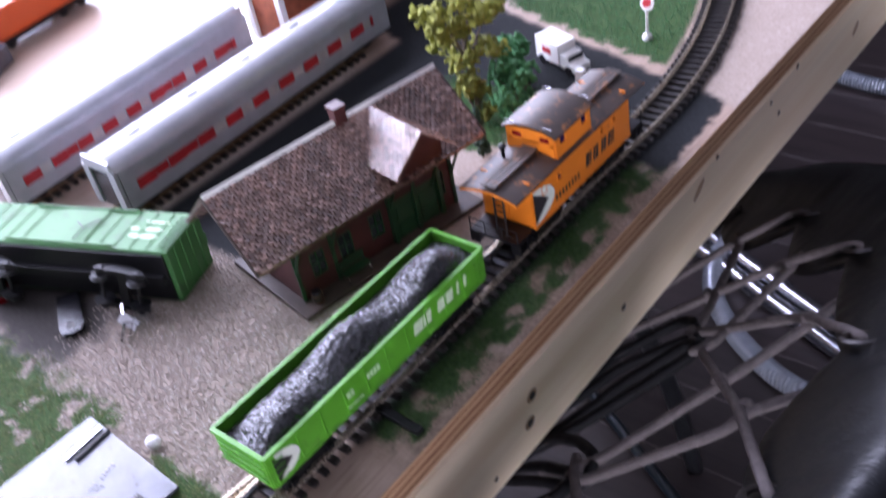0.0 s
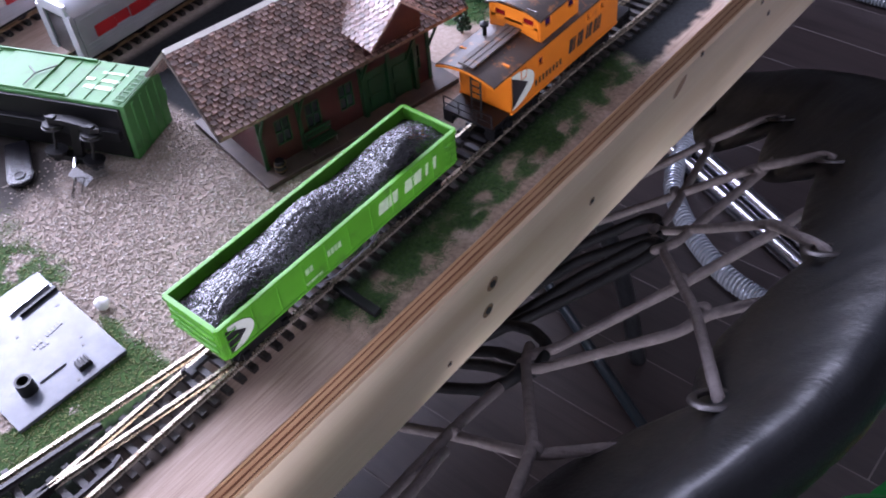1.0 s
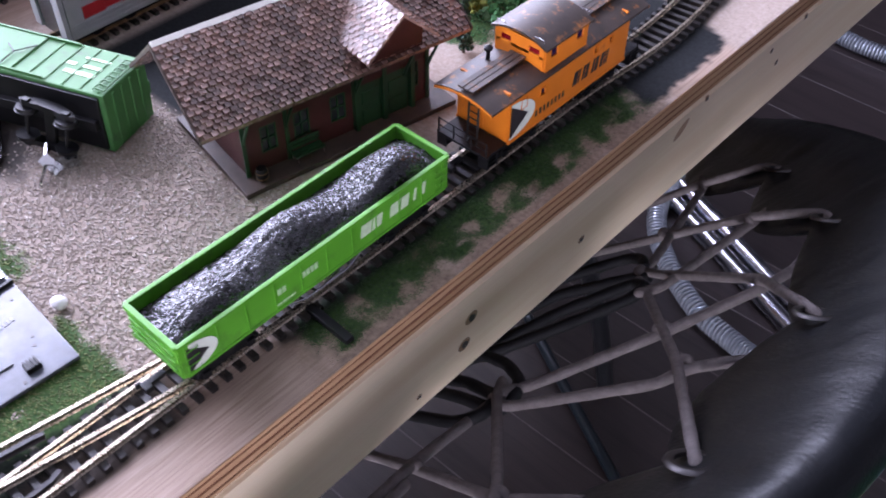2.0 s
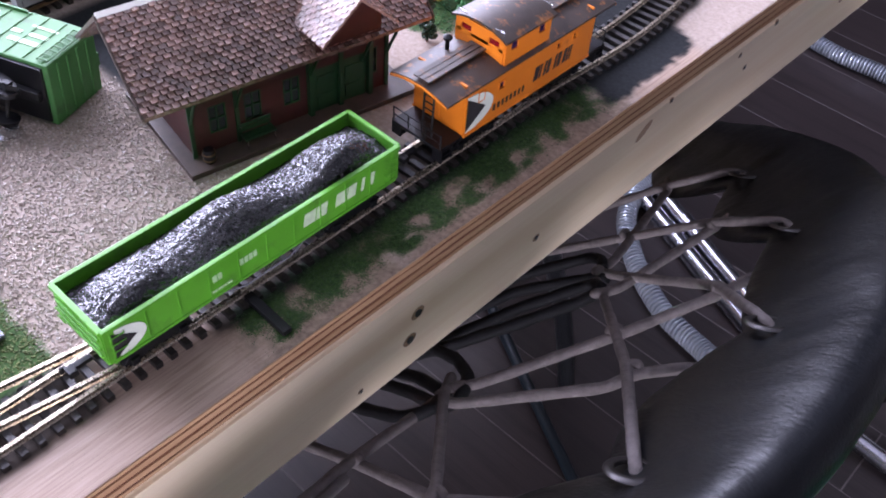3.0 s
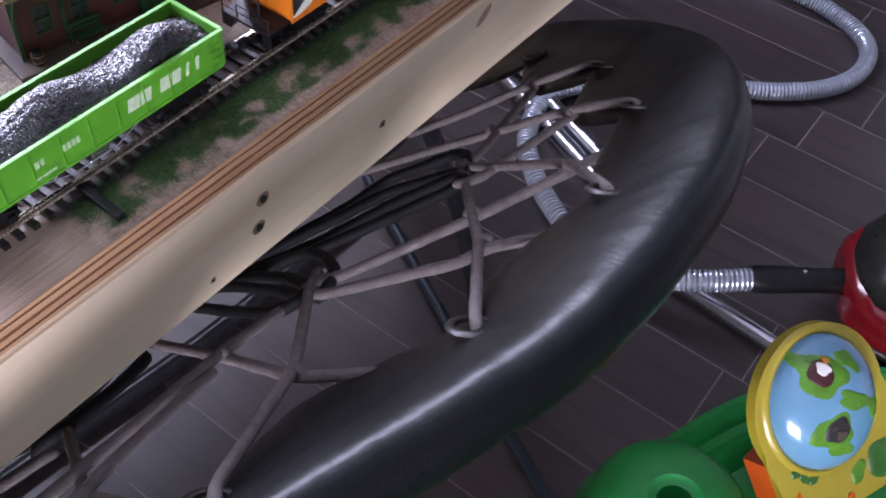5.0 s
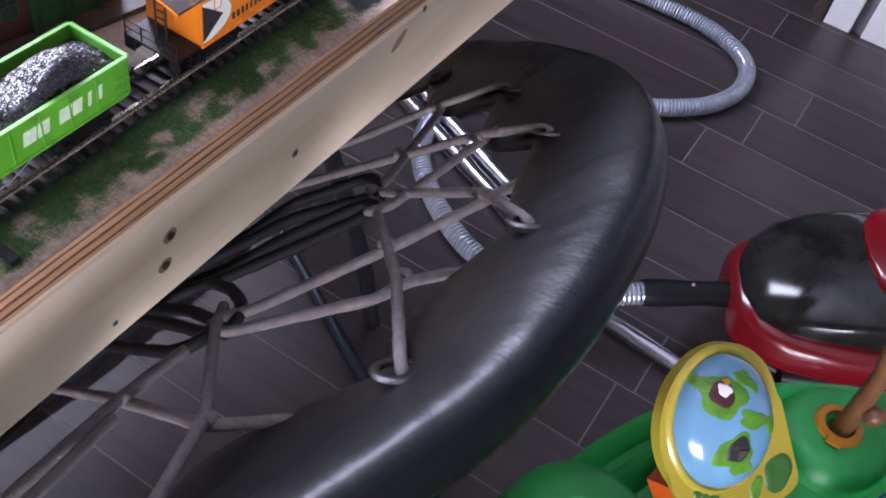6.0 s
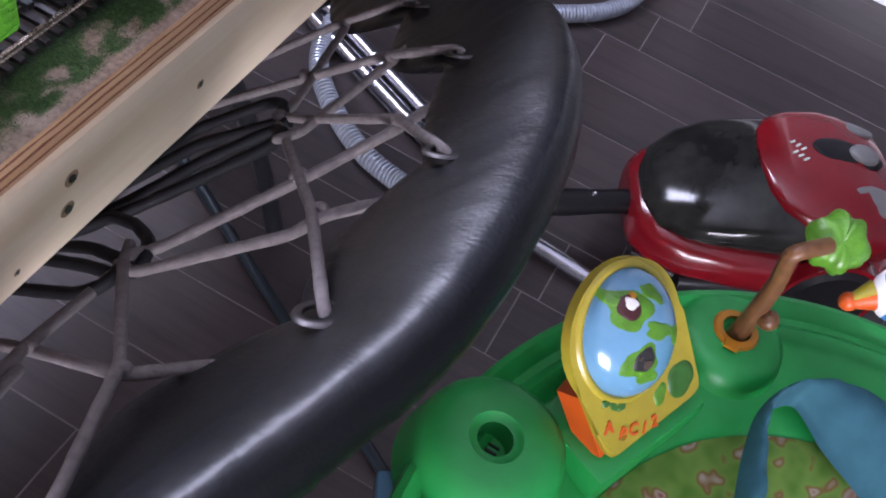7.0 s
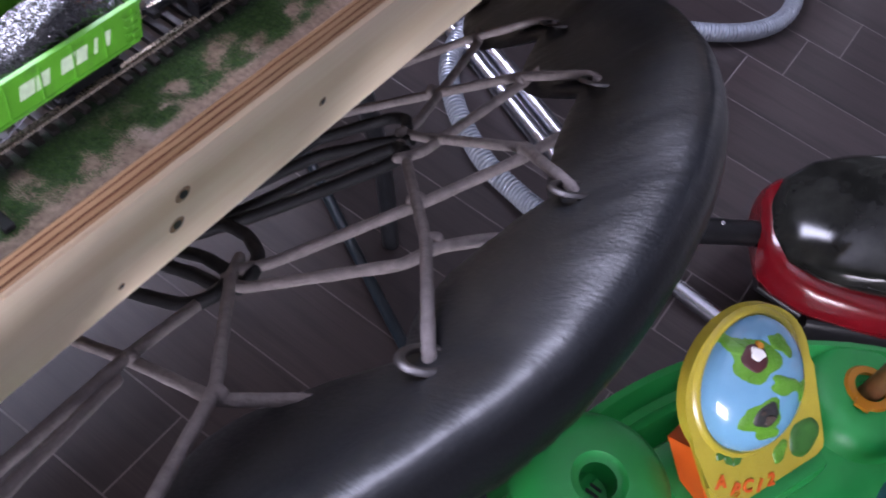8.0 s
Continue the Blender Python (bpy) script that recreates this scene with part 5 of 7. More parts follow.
def coach(name, x, y0, length, label, turn=0.0):
    c = thing(name, pose(x, y0, G + 0.004, 0, 0, turn), label, "railway car", "silver coaches")
    h0, h1, hw = 0.008, 0.0375, 0.0175
    n = 9
    step = (length - 0.03) / n
    holes = [(0.02 + step * (k + 0.5), 0.0225, step * 0.42, 0.0075) for k in range(n)]
    for s in (-1, 1):
        bm = BM()
        side_wall_with_windows(bm, s * hw, 0.002, length - 0.002, h0, h1, holes)
        part("side_wall", bm, M["silver"], c)
        for k in range(n + 1):
            bm = BM()
            a = 0.02 + step * (k - 0.5 + 0.21) if k else 0.012
            b = 0.02 + step * (k + 0.5 - 0.21) if k < n else length - 0.02
            box(bm, (s * (hw + 0.0008), (a + b) / 2, 0.0225), (0.0007, b - a - 0.0006, 0.0078))
            part("red_panel", bm, M["red_band"], c)
        for hh in holes:
            bm = BM()
            box(bm, (s * (hw - 0.0004), hh[0], hh[1]), (0.0006, hh[2], hh[3]))
            part("window_pane", bm, M["milky"] if int(hh[0] * 1000) % 3 else M["red_band"], c)
        for zz in (0.0105, 0.0135, 0.0165, 0.0345):
            bm = BM()
            box(bm, (s * (hw + 0.0008), length / 2, zz), (0.0007, length - 0.008, 0.0009))
            part("flute", bm, M["silver"], c)
    prof = [(hw * math.cos(a), 0.0375 + 0.0105 * math.sin(a)) for a in [math.pi * k / 14 for k in range(15)]]
    bm = BM()
    prism(bm, prof, 0.0, length, Matrix(((1, 0, 0, 0), (0, 0, 1, 0), (0, 1, 0, 0), (0, 0, 0, 1))))
    part("roof", bm, M["silver"], c, smooth=30)
    for yy in (0.0, length):
        bm = BM()
        for s in (-1, 1):
            box(bm, (s * (hw - 0.0035), yy, 0.0235), (0.007, 0.003, 0.031))
        box(bm, (0, yy, 0.0415), (hw * 1.7, 0.003, 0.0085), bevel=0.001)
        part("end_frame", bm, M["silver"], c)
        bm = BM()
        box(bm, (0, yy, 0.022), (0.019, 0.0012, 0.028))
        part("end_door", bm, M["dark_glass"], c)
    bm = BM()
    box(bm, (0, length / 2, 0.0065), (0.03, length - 0.01, 0.004))
    box(bm, (0, length / 2, 0.0045), (0.022, length * 0.35, 0.005), bevel=0.001)
    part("underframe", bm, M["black_plastic"], c)
    for yy in (0.035, length - 0.035):
        wheel_truck(c, yy, 0.0052, M["black_plastic"])
    for k in range(5):
        bm = BM()
        box(bm, (0, length * (0.12 + 0.19 * k), 0.0485), (0.006, 0.01, 0.002), bevel=0.0006)
        part("roof_vent", bm, M["silver"], c)
    return c


coach("passenger_coach", -0.2625, 0.112, 0.275, "silver fluted passenger coach with red window band", 1.0)
coach("passenger_coach", -0.346, 0.075, 0.238, "silver fluted passenger coach with red window band, further track", 2.5)
for xx, y0, ln, tn in ((-0.2625, 0.112, 0.275, 1.0), (-0.346, 0.075, 0.238, 2.5)):
    a = radians(tn)
    line = [(xx - math.sin(a) * t, y0 + math.cos(a) * t) for t in [-0.03 + 0.02 * k for k in range(15)]]
    make_track("yard_track", line, "yard track under a silver coach", M["dull_rail"])

hall = thing("brick_building", pose(-0.335, 0.418, G + 0.0002, 0, 0, 2), "orange brick model building with white corner posts", "building")
bm = BM()
box(bm, (0, 0, 0.045), (0.036, 0.17, 0.078))
part("wall", bm, M["brick_orange"], hall)
for sx in (-1, 1):
    for sy in (-1, 1):
        bm = BM()
        box(bm, (sx * 0.0185, sy * 0.0855, 0.045), (0.006, 0.006, 0.08), bevel=0.0005)
        part("corner_post", bm, M["white_paint"], hall)
        bm = BM()
        box(bm, (sx * 0.0185, sy * 0.0855, 0.006), (0.022, 0.022, 0.012), bevel=0.0008)
        part("post_base", bm, M["white_paint"], hall)
bm = BM()
box(bm, (0, 0, 0.0865), (0.046, 0.185, 0.005), bevel=0.0008)
part("roof", bm, M["white_paint"], hall)
plinth = thing("white_plinth", pose(-0.3, 0.345, G + 0.0002), "low white model platform block between the coaches", "model part")
bm = BM()
box(bm, (0, 0, 0.004), (0.026, 0.03, 0.008), bevel=0.001)
box(bm, (0, 0, 0.0095), (0.018, 0.022, 0.004), bevel=0.001)
part("block", bm, M["white_paint"], plinth)
loco = thing("engine", pose(-0.62, 0.27, G + 0.0002, 0, 0, 8), "red and grey toy engine standing on the bare board", "railway car")
bm = BM()
box(bm, (0, 0, 0.026), (0.03, 0.15, 0.03), bevel=0.003)
part("body", bm, M["toy_orange"], loco)
bm = BM()
box(bm, (0, -0.05, 0.045), (0.032, 0.03, 0.012), bevel=0.002)
part("cab", bm, M["vac_red"], loco)
bm = BM()
box(bm, (0, 0, 0.008), (0.024, 0.14, 0.007))
part("frame", bm, M["black_plastic"], loco)
for yy in (-0.045, 0.045):
    wheel_truck(loco, yy, 0.0062, M["black_plastic"])
grey_shed = thing("grey_ramp", pose(-0.58, 0.185, G + 0.0002, 0, 0, 30), "small blue-grey sloping ramp on the board", "model part")
bm = BM()
prism(bm, [(-0.02, 0), (0.02, 0), (0.02, 0.018), (0.012, 0.02)], -0.03, 0.03, Matrix(((1, 0, 0, 0), (0, 0, 1, 0), (0, 1, 0, 0), (0, 0, 0, 1))))
part("ramp", bm, M["plate_grey"], grey_shed)

# ---- trees, truck, sign ----


def foliage(bm, rnd, centre, spread, count, size):
    for _ in range(count):
        d = Vector((rnd.gauss(0, 1), rnd.gauss(0, 1), rnd.gauss(0, 1))).normalized() * (rnd.random() ** 0.45)
        p = centre + Vector((d.x * spread.x, d.y * spread.y, d.z * spread.z))
        r = size * rnd.uniform(0.6, 1.4)
        res = bmesh.ops.create_icosphere(bm, subdivisions=1, radius=r, matrix=Matrix.Translation(p))
        for v in res["verts"]:
            v.co += Vector((rnd.uniform(-1, 1), rnd.uniform(-1, 1), rnd.uniform(-1, 1))) * r * 0.45


def tree(name, x, y, height, label, mat, seed, trunk_h, crown, clumps, size):
    rnd = random.Random(seed)
    t = thing(name, pose(x, y, G + 0.0002), label, "tree")
    bm = BM()
    sweep(bm, smooth_line([(0, 0, 0), (0.001, 0.0015, trunk_h * 0.4), (-0.001, 0.001, trunk_h), (0.001, 0, height * 0.8)], 5), 0, 8, radii=[0.0034 * (1 - 0.75 * k / 15) for k in range(16)])
    for k in range(7):
        a = k * 2.4 + rnd.random()
        z0 = trunk_h * rnd.uniform(0.55, 1.1)
        e = Vector((math.cos(a) * crown * rnd.uniform(0.5, 0.85), math.sin(a) * crown * rnd.uniform(0.5, 0.85), z0 + (height - z0) * rnd.uniform(0.25, 0.7)))
        sweep(bm, smooth_line([(0, 0, z0), e * 0.5 + Vector((0, 0, z0 * 0.5)), e], 4), 0, 6, radii=[0.0013 * (1 - 0.8 * k2 / 8) for k2 in range(9)])
    part("trunk", bm, M["bark"], t, smooth=50)
    bm = BM()
    for k in range(clumps):
        a = rnd.uniform(0, 6.28)
        rr = crown * math.sqrt(rnd.random()) * 0.9
        zz = trunk_h * 0.8 + (height - trunk_h * 0.8) * rnd.random()
        foliage(bm, rnd, Vector((math.cos(a) * rr, math.sin(a) * rr, zz)), Vector((0.009, 0.009, 0.007)), 26, size)
    part("crown", bm, mat, t, smooth=60)
    return t


tree("tree", -0.128, 0.338, 0.092, "yellow-green foam model tree with open clumpy crown", M["leaf_lime"], 21, 0.04, 0.032, 22, 0.0021)
tree("shrub", -0.105, 0.315, 0.034, "small lime green foam shrub beside the station", M["leaf_lime"], 22, 0.01, 0.011, 6, 0.0019)
tree("shrub", -0.09, 0.345, 0.032, "dark green foam bush by the road", M["leaf_dark"], 23, 0.006, 0.018, 10, 0.002)
tree("shrub", -0.078, 0.325, 0.026, "dark green foam bush by the road", M["leaf_dark"], 25, 0.005, 0.018, 11, 0.0018)
tree("shrub", -0.119, 0.368, 0.03, "dark green foam bush by the road", M["leaf_dark"], 24, 0.006, 0.016, 9, 0.002)
fir = thing("tree", pose(-0.0755, 0.2795, G + 0.0002), "thin dark green fir at the station corner", "tree")
bm = BM()
sweep(bm, [(0, 0, 0), (0, 0, 0.038)], 0, 6, radii=[0.0012, 0.0004])
part("trunk", bm, M["bark"], fir)
bm = BM()
rnd = random.Random(31)
for k in range(9):
    zz = 0.005 + k * 0.004
    foliage(bm, rnd, Vector((0, 0, zz)), Vector((0.0062 * (1 - k / 10), 0.0062 * (1 - k / 10), 0.002)), 22, 0.0012)
part("crown", bm, M["trim_green"], fir, smooth=60)

truck = thing("delivery_truck", pose(-0.093, 0.405, G + 0.0008, 0, 0, -108) @ Matrix.Scale(0.8, 4), "white model delivery truck parked on the asphalt", "truck")
bm = BM()
box(bm, (0, -0.008, 0.0155), (0.021, 0.034, 0.021), bevel=0.0008)
body = part("cargo_box", bm, M["white_paint"], truck)
bm = BM()
box(bm, (0.0107, -0.008, 0.016), (0.0004, 0.012, 0.006))
part("red_panel", bm, M["red_band"], body)
bm = BM()
box(bm, (-0.0107, -0.008, 0.016), (0.0004, 0.012, 0.006))
part("red_panel", bm, M["red_band"], body)
bm = BM()
prism(bm, [(0.01, 0.004), (0.03, 0.004), (0.03, 0.0095), (0.0225, 0.0105), (0.019, 0.0175), (0.01, 0.0175)], -0.0095, 0.0095, Matrix(((0, 0, 1, 0), (1, 0, 0, 0), (0, 1, 0, 0), (0, 0, 0, 1))))
cabn = part("cab", bm, M["white_paint"], truck)
bm = BM()
box(bm, (0, 0.0213, 0.0142), (0.0165, 0.0008, 0.0052), m=Matrix.Translation((0, 0, 0)))
part("windscreen", bm, M["dark_glass"], cabn)
for x in (-0.0098, 0.0098):
    for y in (-0.016, 0.022):
        bm = BM()
        lathe(bm, [(0.0015, -0.0014), (0.0042, -0.0014), (0.0045, 0), (0.0042, 0.0014), (0.0015, 0.0014)], 16, Matrix.Translation((x, y, 0.0044)) @ Matrix.Rotation(radians(90), 4, "Y"))
        part("wheel", bm, M["black_plastic"], truck, smooth=40)
sign = thing("crossing_sign", pose(-0.053, 0.463, G + 0.0002), "white post with round red and white sign on grass", "sign")
bm = BM()
sweep(bm, [(0, 0, 0), (0, 0, 0.03)], 0.0012, 8)
lathe(bm, [(0.004, 0), (0.0035, 0.003), (0.0012, 0.005)], 12)
part("post", bm, M["white_paint"], sign)
bm = BM()
lathe(bm, [(0.0, -0.0008), (0.0055, -0.0008), (0.006, 0), (0.0055, 0.0008), (0, 0.0008)], 20, Matrix.Translation((0.0012, -0.001, 0.03)) @ Matrix.Rotation(radians(70), 4, "X"))
part("disc", bm, M["white_paint"], sign)
bm = BM()
lathe(bm, [(0.0, 0.0), (0.0035, 0.0), (0.0035, 0.0012), (0, 0.0012)], 20, Matrix.Translation((0.0012, -0.001, 0.03)) @ Matrix.Rotation(radians(70), 4, "X"))
part("red_centre", bm, M["red_band"], sign)
post2 = thing("crossing_post", pose(-0.052, 0.368, G + 0.0004), "short white post beside the road crossing", "sign")
bm = BM()
box(bm, (0, 0, 0.012), (0.006, 0.006, 0.024), bevel=0.0006)
part("post", bm, M["white_paint"], post2)

# ---- grey moulded plate and pebble ----
P0 = Vector((-0.0425, -0.0165, 0))
pu = Vector((-0.0795, 0.0045, 0)).normalized()
pv = Vector((-0.0045, -0.0795, 0)).normalized()
plate = thing("grey_base_plate", Matrix.Translation((P0.x, P0.y, G + 0.0012)) @ Matrix(((pu.x, pv.x, 0, 0), (pu.y, pv.y, 0, 0), (0, 0, 1, 0), (0, 0, 0, 1))) @ pose(0, 0, 0, -1.0, 0.5, 0), "grey moulded plastic base plate lying upside down on turf", "model part")
PU, PV = 0.081, 0.058
bm = BM()
box(bm, (PU / 2, PV / 2, 0.0011), (PU, PV, 0.0022), bevel=0.0005)
part("sheet", bm, M["plate_grey"], plate)
bm = BM()
lathe(bm, [(0.0044, 0.002), (0.0041, 0.0095), (0.0028, 0.0095), (0.0026, 0.0035)], 18, Matrix.Translation((0.017, 0.043, 0)))
part("post", bm, M["black_plastic"], plate, smooth=40)
# black disc low in the post, painted for the shade down the bore
bm = BM()
lathe(bm, [(0, 0.0038), (0.0026, 0.0038), (0.0026, 0.003)], 14, Matrix.Translation((0.017, 0.043, 0)))
part("post_bore_shade", bm, M["black_print"], plate)
bm = BM()
box(bm, (0.0085, 0.018, 0.0035), (0.0055, 0.007, 0.003), bevel=0.0006)
for k in range(4):
    box(bm, (0.0085, 0.0155 + k * 0.0017, 0.0054), (0.0055, 0.0007, 0.001))
part("lug", bm, M["black_plastic"], plate)
for k, (x, y, w, hgt, rz) in enumerate(((0.0165, 0.0305, 0.0012, 0.014, 0.0), (0.061, 0.011, 0.0015, 0.022, 0.1), (0.066, 0.0135, 0.0015, 0.024, 0.1))):
    bm = BM()
    box(bm, (x, y, 0.0026 + 0.0006 * (k > 0)), (w, hgt, 0.0012 + 0.001 * (k > 0)), rz=rz)
    part("raised_bar", bm, M["plate_grey"] if k == 0 else M["black_plastic"] if k == 1 else M["metal"], plate)
# black dots on the unpierced sheet, painted for the shade in small holes
for x, y in ((0.062, 0.004), (0.025, 0.0095), (0.03, 0.052), (0.0195, 0.0115), (0.0035, 0.0245), (0.052, 0.006), (0.013, 0.0165), (0.05, 0.03), (0.044, 0.05)):
    bm = BM()
    lathe(bm, [(0, 0), (0.0009, 0), (0.0009, -0.0004)], 10, Matrix.Translation((x, y, 0.0024)))
    part("pin_hole_shade", bm, M["black_print"], plate)
for k in range(9):
    if k == 5:
        continue
    bm = BM()
    box(bm, (0.0405 - 0.0004 * k, 0.0115 + 0.0021 * k, 0.00235), (0.0024, 0.0012, 0.0006))
    part("raised_mark", bm, M["vac_grey"], plate)
for k in range(3):
    bm = BM()
    box(bm, (0.0345, 0.0225 + 0.0018 * k, 0.00235), (0.002, 0.0011, 0.0006))
    part("raised_mark", bm, M["vac_grey"], plate)
pebble = thing("pebble", pose(-0.0765, -0.0055, G + 0.0005, 0, 0, 20), "smooth white pebble on the sand", "pebble")
bm = BM()
bmesh.ops.create_icosphere(bm, subdivisions=3, radius=0.0042, matrix=Matrix.Diagonal((1.0, 0.85, 0.75, 1)))
for v in bm.verts:
    v.co *= 1 + 0.12 * noise.noise(v.co * 300)
    v.co.z += 0.0028
part("stone", bm, M["pebble"], pebble, smooth=80)

# ---- bungee chair ----
RC = Vector((-0.17805, 0.18205, 0.68434))
RN = Vector((-0.58272, 0.09721, 0.80684)).normalized()
RX = Vector((-0.16455, -0.98637, 0.0)).normalized()
RY = RN.cross(RX).normalized()
chair_m = Matrix.Translation(RC) @ Matrix(((RX.x, RY.x, RN.x, 0), (RX.y, RY.y, RN.y, 0), (RX.z, RY.z, RN.z, 0), (0, 0, 0, 1)))
chair = thing("bungee_chair", chair_m, "round black vinyl chair ring strung with grey bungee cord", "chair")


def pol(r, deg, h=0.0):
    a = radians(deg)
    return Vector((r * math.cos(a), r * math.sin(a), h))


GROM = [75.2 + 18.95 * k for k in range(19)]
GR = 0.4425


HEM = {0: 0.075, 1: 0.037, 2: 0.014, 18: 0.04}


def hem_radius(deg):
    """Inner edge of the cover: close to the eyelets, sagging inwards between them."""
    ph = (deg - GROM[0]) / 18.95
    amp = HEM.get(int(math.floor(ph)) % 19, 0.035)
    return 0.4265 - amp * math.sin(math.pi * (ph % 1.0)) ** 0.75


def near_eyelet(deg):
    """1 at an eyelet, 0 half way between two."""
    return 0.5 + 0.5 * math.cos(2 * math.pi * (deg - GROM[0]) / 18.95)


# cover: outer wall, crest, slope down to the eyelets; then the loose hem and the underside
OUTER = [(0.47, -0.028), (0.495, -0.027), (0.508, -0.022), (0.513, -0.015), (0.5145, -0.007), (0.5137, -0.0005), (0.511, 0.0045), (0.5065, 0.0078), (0.5, 0.0091), (0.491, 0.0086), (0.481, 0.007), (0.471, 0.0047), (0.4615, 0.0021), (0.452, -0.0007), (0.4425, -0.0035)]
seg = 640
bm = BM()
rings = []
for k in range(seg):
    deg = 360 * k / seg
    e = near_eyelet(deg)
    hem = hem_radius(deg)
    turn_in = sstep(98, 80, deg) * sstep(30, 60, deg)
    ca, sa = math.cos(radians(deg)), math.sin(radians(deg))
    wave = noise.noise(Vector((ca * 9, sa * 9, 0.3)))
    ring = []
    for r, h in OUTER:
        crest = max(0.0, 1 - abs(r - 0.507) / 0.016)
        slope = max(0.0, 1 - abs(r - 0.468) / 0.034)
        gather = noise.noise(Vector((deg * 1.9, r * 9, 4.4))) * noise.noise(Vector((deg * 0.16, 7.7, 0)))
        crease = max(0.0, noise.noise(Vector((deg * 0.33 + r * 22, r * 14, 2.1)))) ** 2
        pucker = noise.noise(Vector((deg * 0.9 - r * 55, r * 18, 6.2)))
        dh = 0.0004 * noise.noise(Vector((ca * 60, sa * 60, r * 50))) + 0.0048 * gather * crest + 0.0016 * wave
        dh += slope * (0.0008 * noise.noise(Vector((deg * 0.5 + r * 60, r * 24, 1.4))) - 0.0032 * crease + 0.0009 * pucker - 0.001 * e ** 12 + 0.0012 * (1 - e))
        ring.append(bm.verts.new(pol(r - 0.02 * turn_in * (r - 0.4425) / 0.07 - 0.0012 * gather * crest, deg, h + dh)))
    drop = 0.003 + 0.26 * (0.4265 - hem)
    for t in (0.2, 0.45, 0.7, 0.9, 1.0):
        r = 0.4425 + (hem - 0.4425) * t
        flap = 0.0012 * noise.noise(Vector((deg * 0.7, t * 2, 9.0))) * t
        ring.append(bm.verts.new(pol(r, deg, -0.0035 - drop * (0.5 * t + 0.5 * t * t) - (0.0018 if t == 1.0 else 0.0) + flap)))
    for t in (0.9, 0.5, 0.1):
        r = 0.4425 + (hem - 0.4425) * t
        ring.append(bm.verts.new(pol(r, deg, -0.0075 - drop * (0.5 * t + 0.5 * t * t))))
    rings.append(ring)
for a, b in zip(rings, rings[1:] + rings[:1]):
    for j in range(len(a)):
        q = (j + 1) % len(a)
        bm.faces.new((a[j], b[j], b[q], a[q]))
part("padded_ring", bm, M["vinyl"], chair, "padded black vinyl ring with soft creases", smooth=75)
for k, d in enumerate(GROM):
    m = Matrix.Translation(pol(GR - 0.001, d, -0.002)) @ (Vector((-0.335, 0.163, 0.934)).to_track_quat("Z", "Y").to_matrix().to_4x4() if 60 < d < 160 else Matrix.Identity(4))
    bm = BM()
    lathe(bm, [(0.0085, 0.0), (0.0088, 0.0012), (0.0108, 0.0016), (0.0132, 0.001), (0.014, -0.0004), (0.0132, -0.001), (0.0085, -0.001)], 28, m, closed=True)
    part("eyelet", bm, M["dull_metal"], chair, "dull steel eyelet", smooth=50)

CR = 0.0035


def strand(name, nodes, r, mat):
    """One cord through nodes of (radius, degrees, height), rounded at the bends."""
    pts = [pol(*q) for q in nodes]
    line = [pts[0]]
    for a, b in zip(pts, pts[1:]):
        n = max(2, round((b - a).length / 0.004))
        line += [a.lerp(b, (k + 1) / n) for k in range(n)]
    for _ in range(3):
        line = [line[0]] + [(p + q * 2 + o) / 4 for p, q, o in zip(line, line[1:], line[2:])] + [line[-1]]
    tip = (line[-1] - line[-2]).normalized()
    rad = [r * (1 + 0.04 * math.sin(i * 0.9) + 0.06 * noise.noise(Vector((i * 0.9, r * 900, len(nodes))))) for i in range(len(line))]
    line += [line[-1] + tip * r * 0.6, line[-1] + tip * r]
    rad += [r * 0.8, r * 0.3]
    bm = BM()
    sweep(bm, line, r, 10, radii=rad)
    return part(name, bm, mat, chair, smooth=60)


def hooked(r, deg, h, lean, size=0.0024):
    """The bight of one cord drawn round another."""
    bm = BM()
    m = Matrix.Translation(pol(r, deg, h)) @ Matrix.Rotation(radians(deg + lean), 4, "Z") @ Matrix.Rotation(radians(72), 4, "X") @ Matrix.Diagonal((1.25, 1.0, 1.0, 1))
    lathe(bm, [(size + CR * 0.8 * math.cos(a), CR * 0.95 * math.sin(a)) for a in [2 * math.pi * j / 8 for j in range(8)]], 18, m, closed=True)
    part("cord_bight", bm, M["cord"], chair, smooth=60)


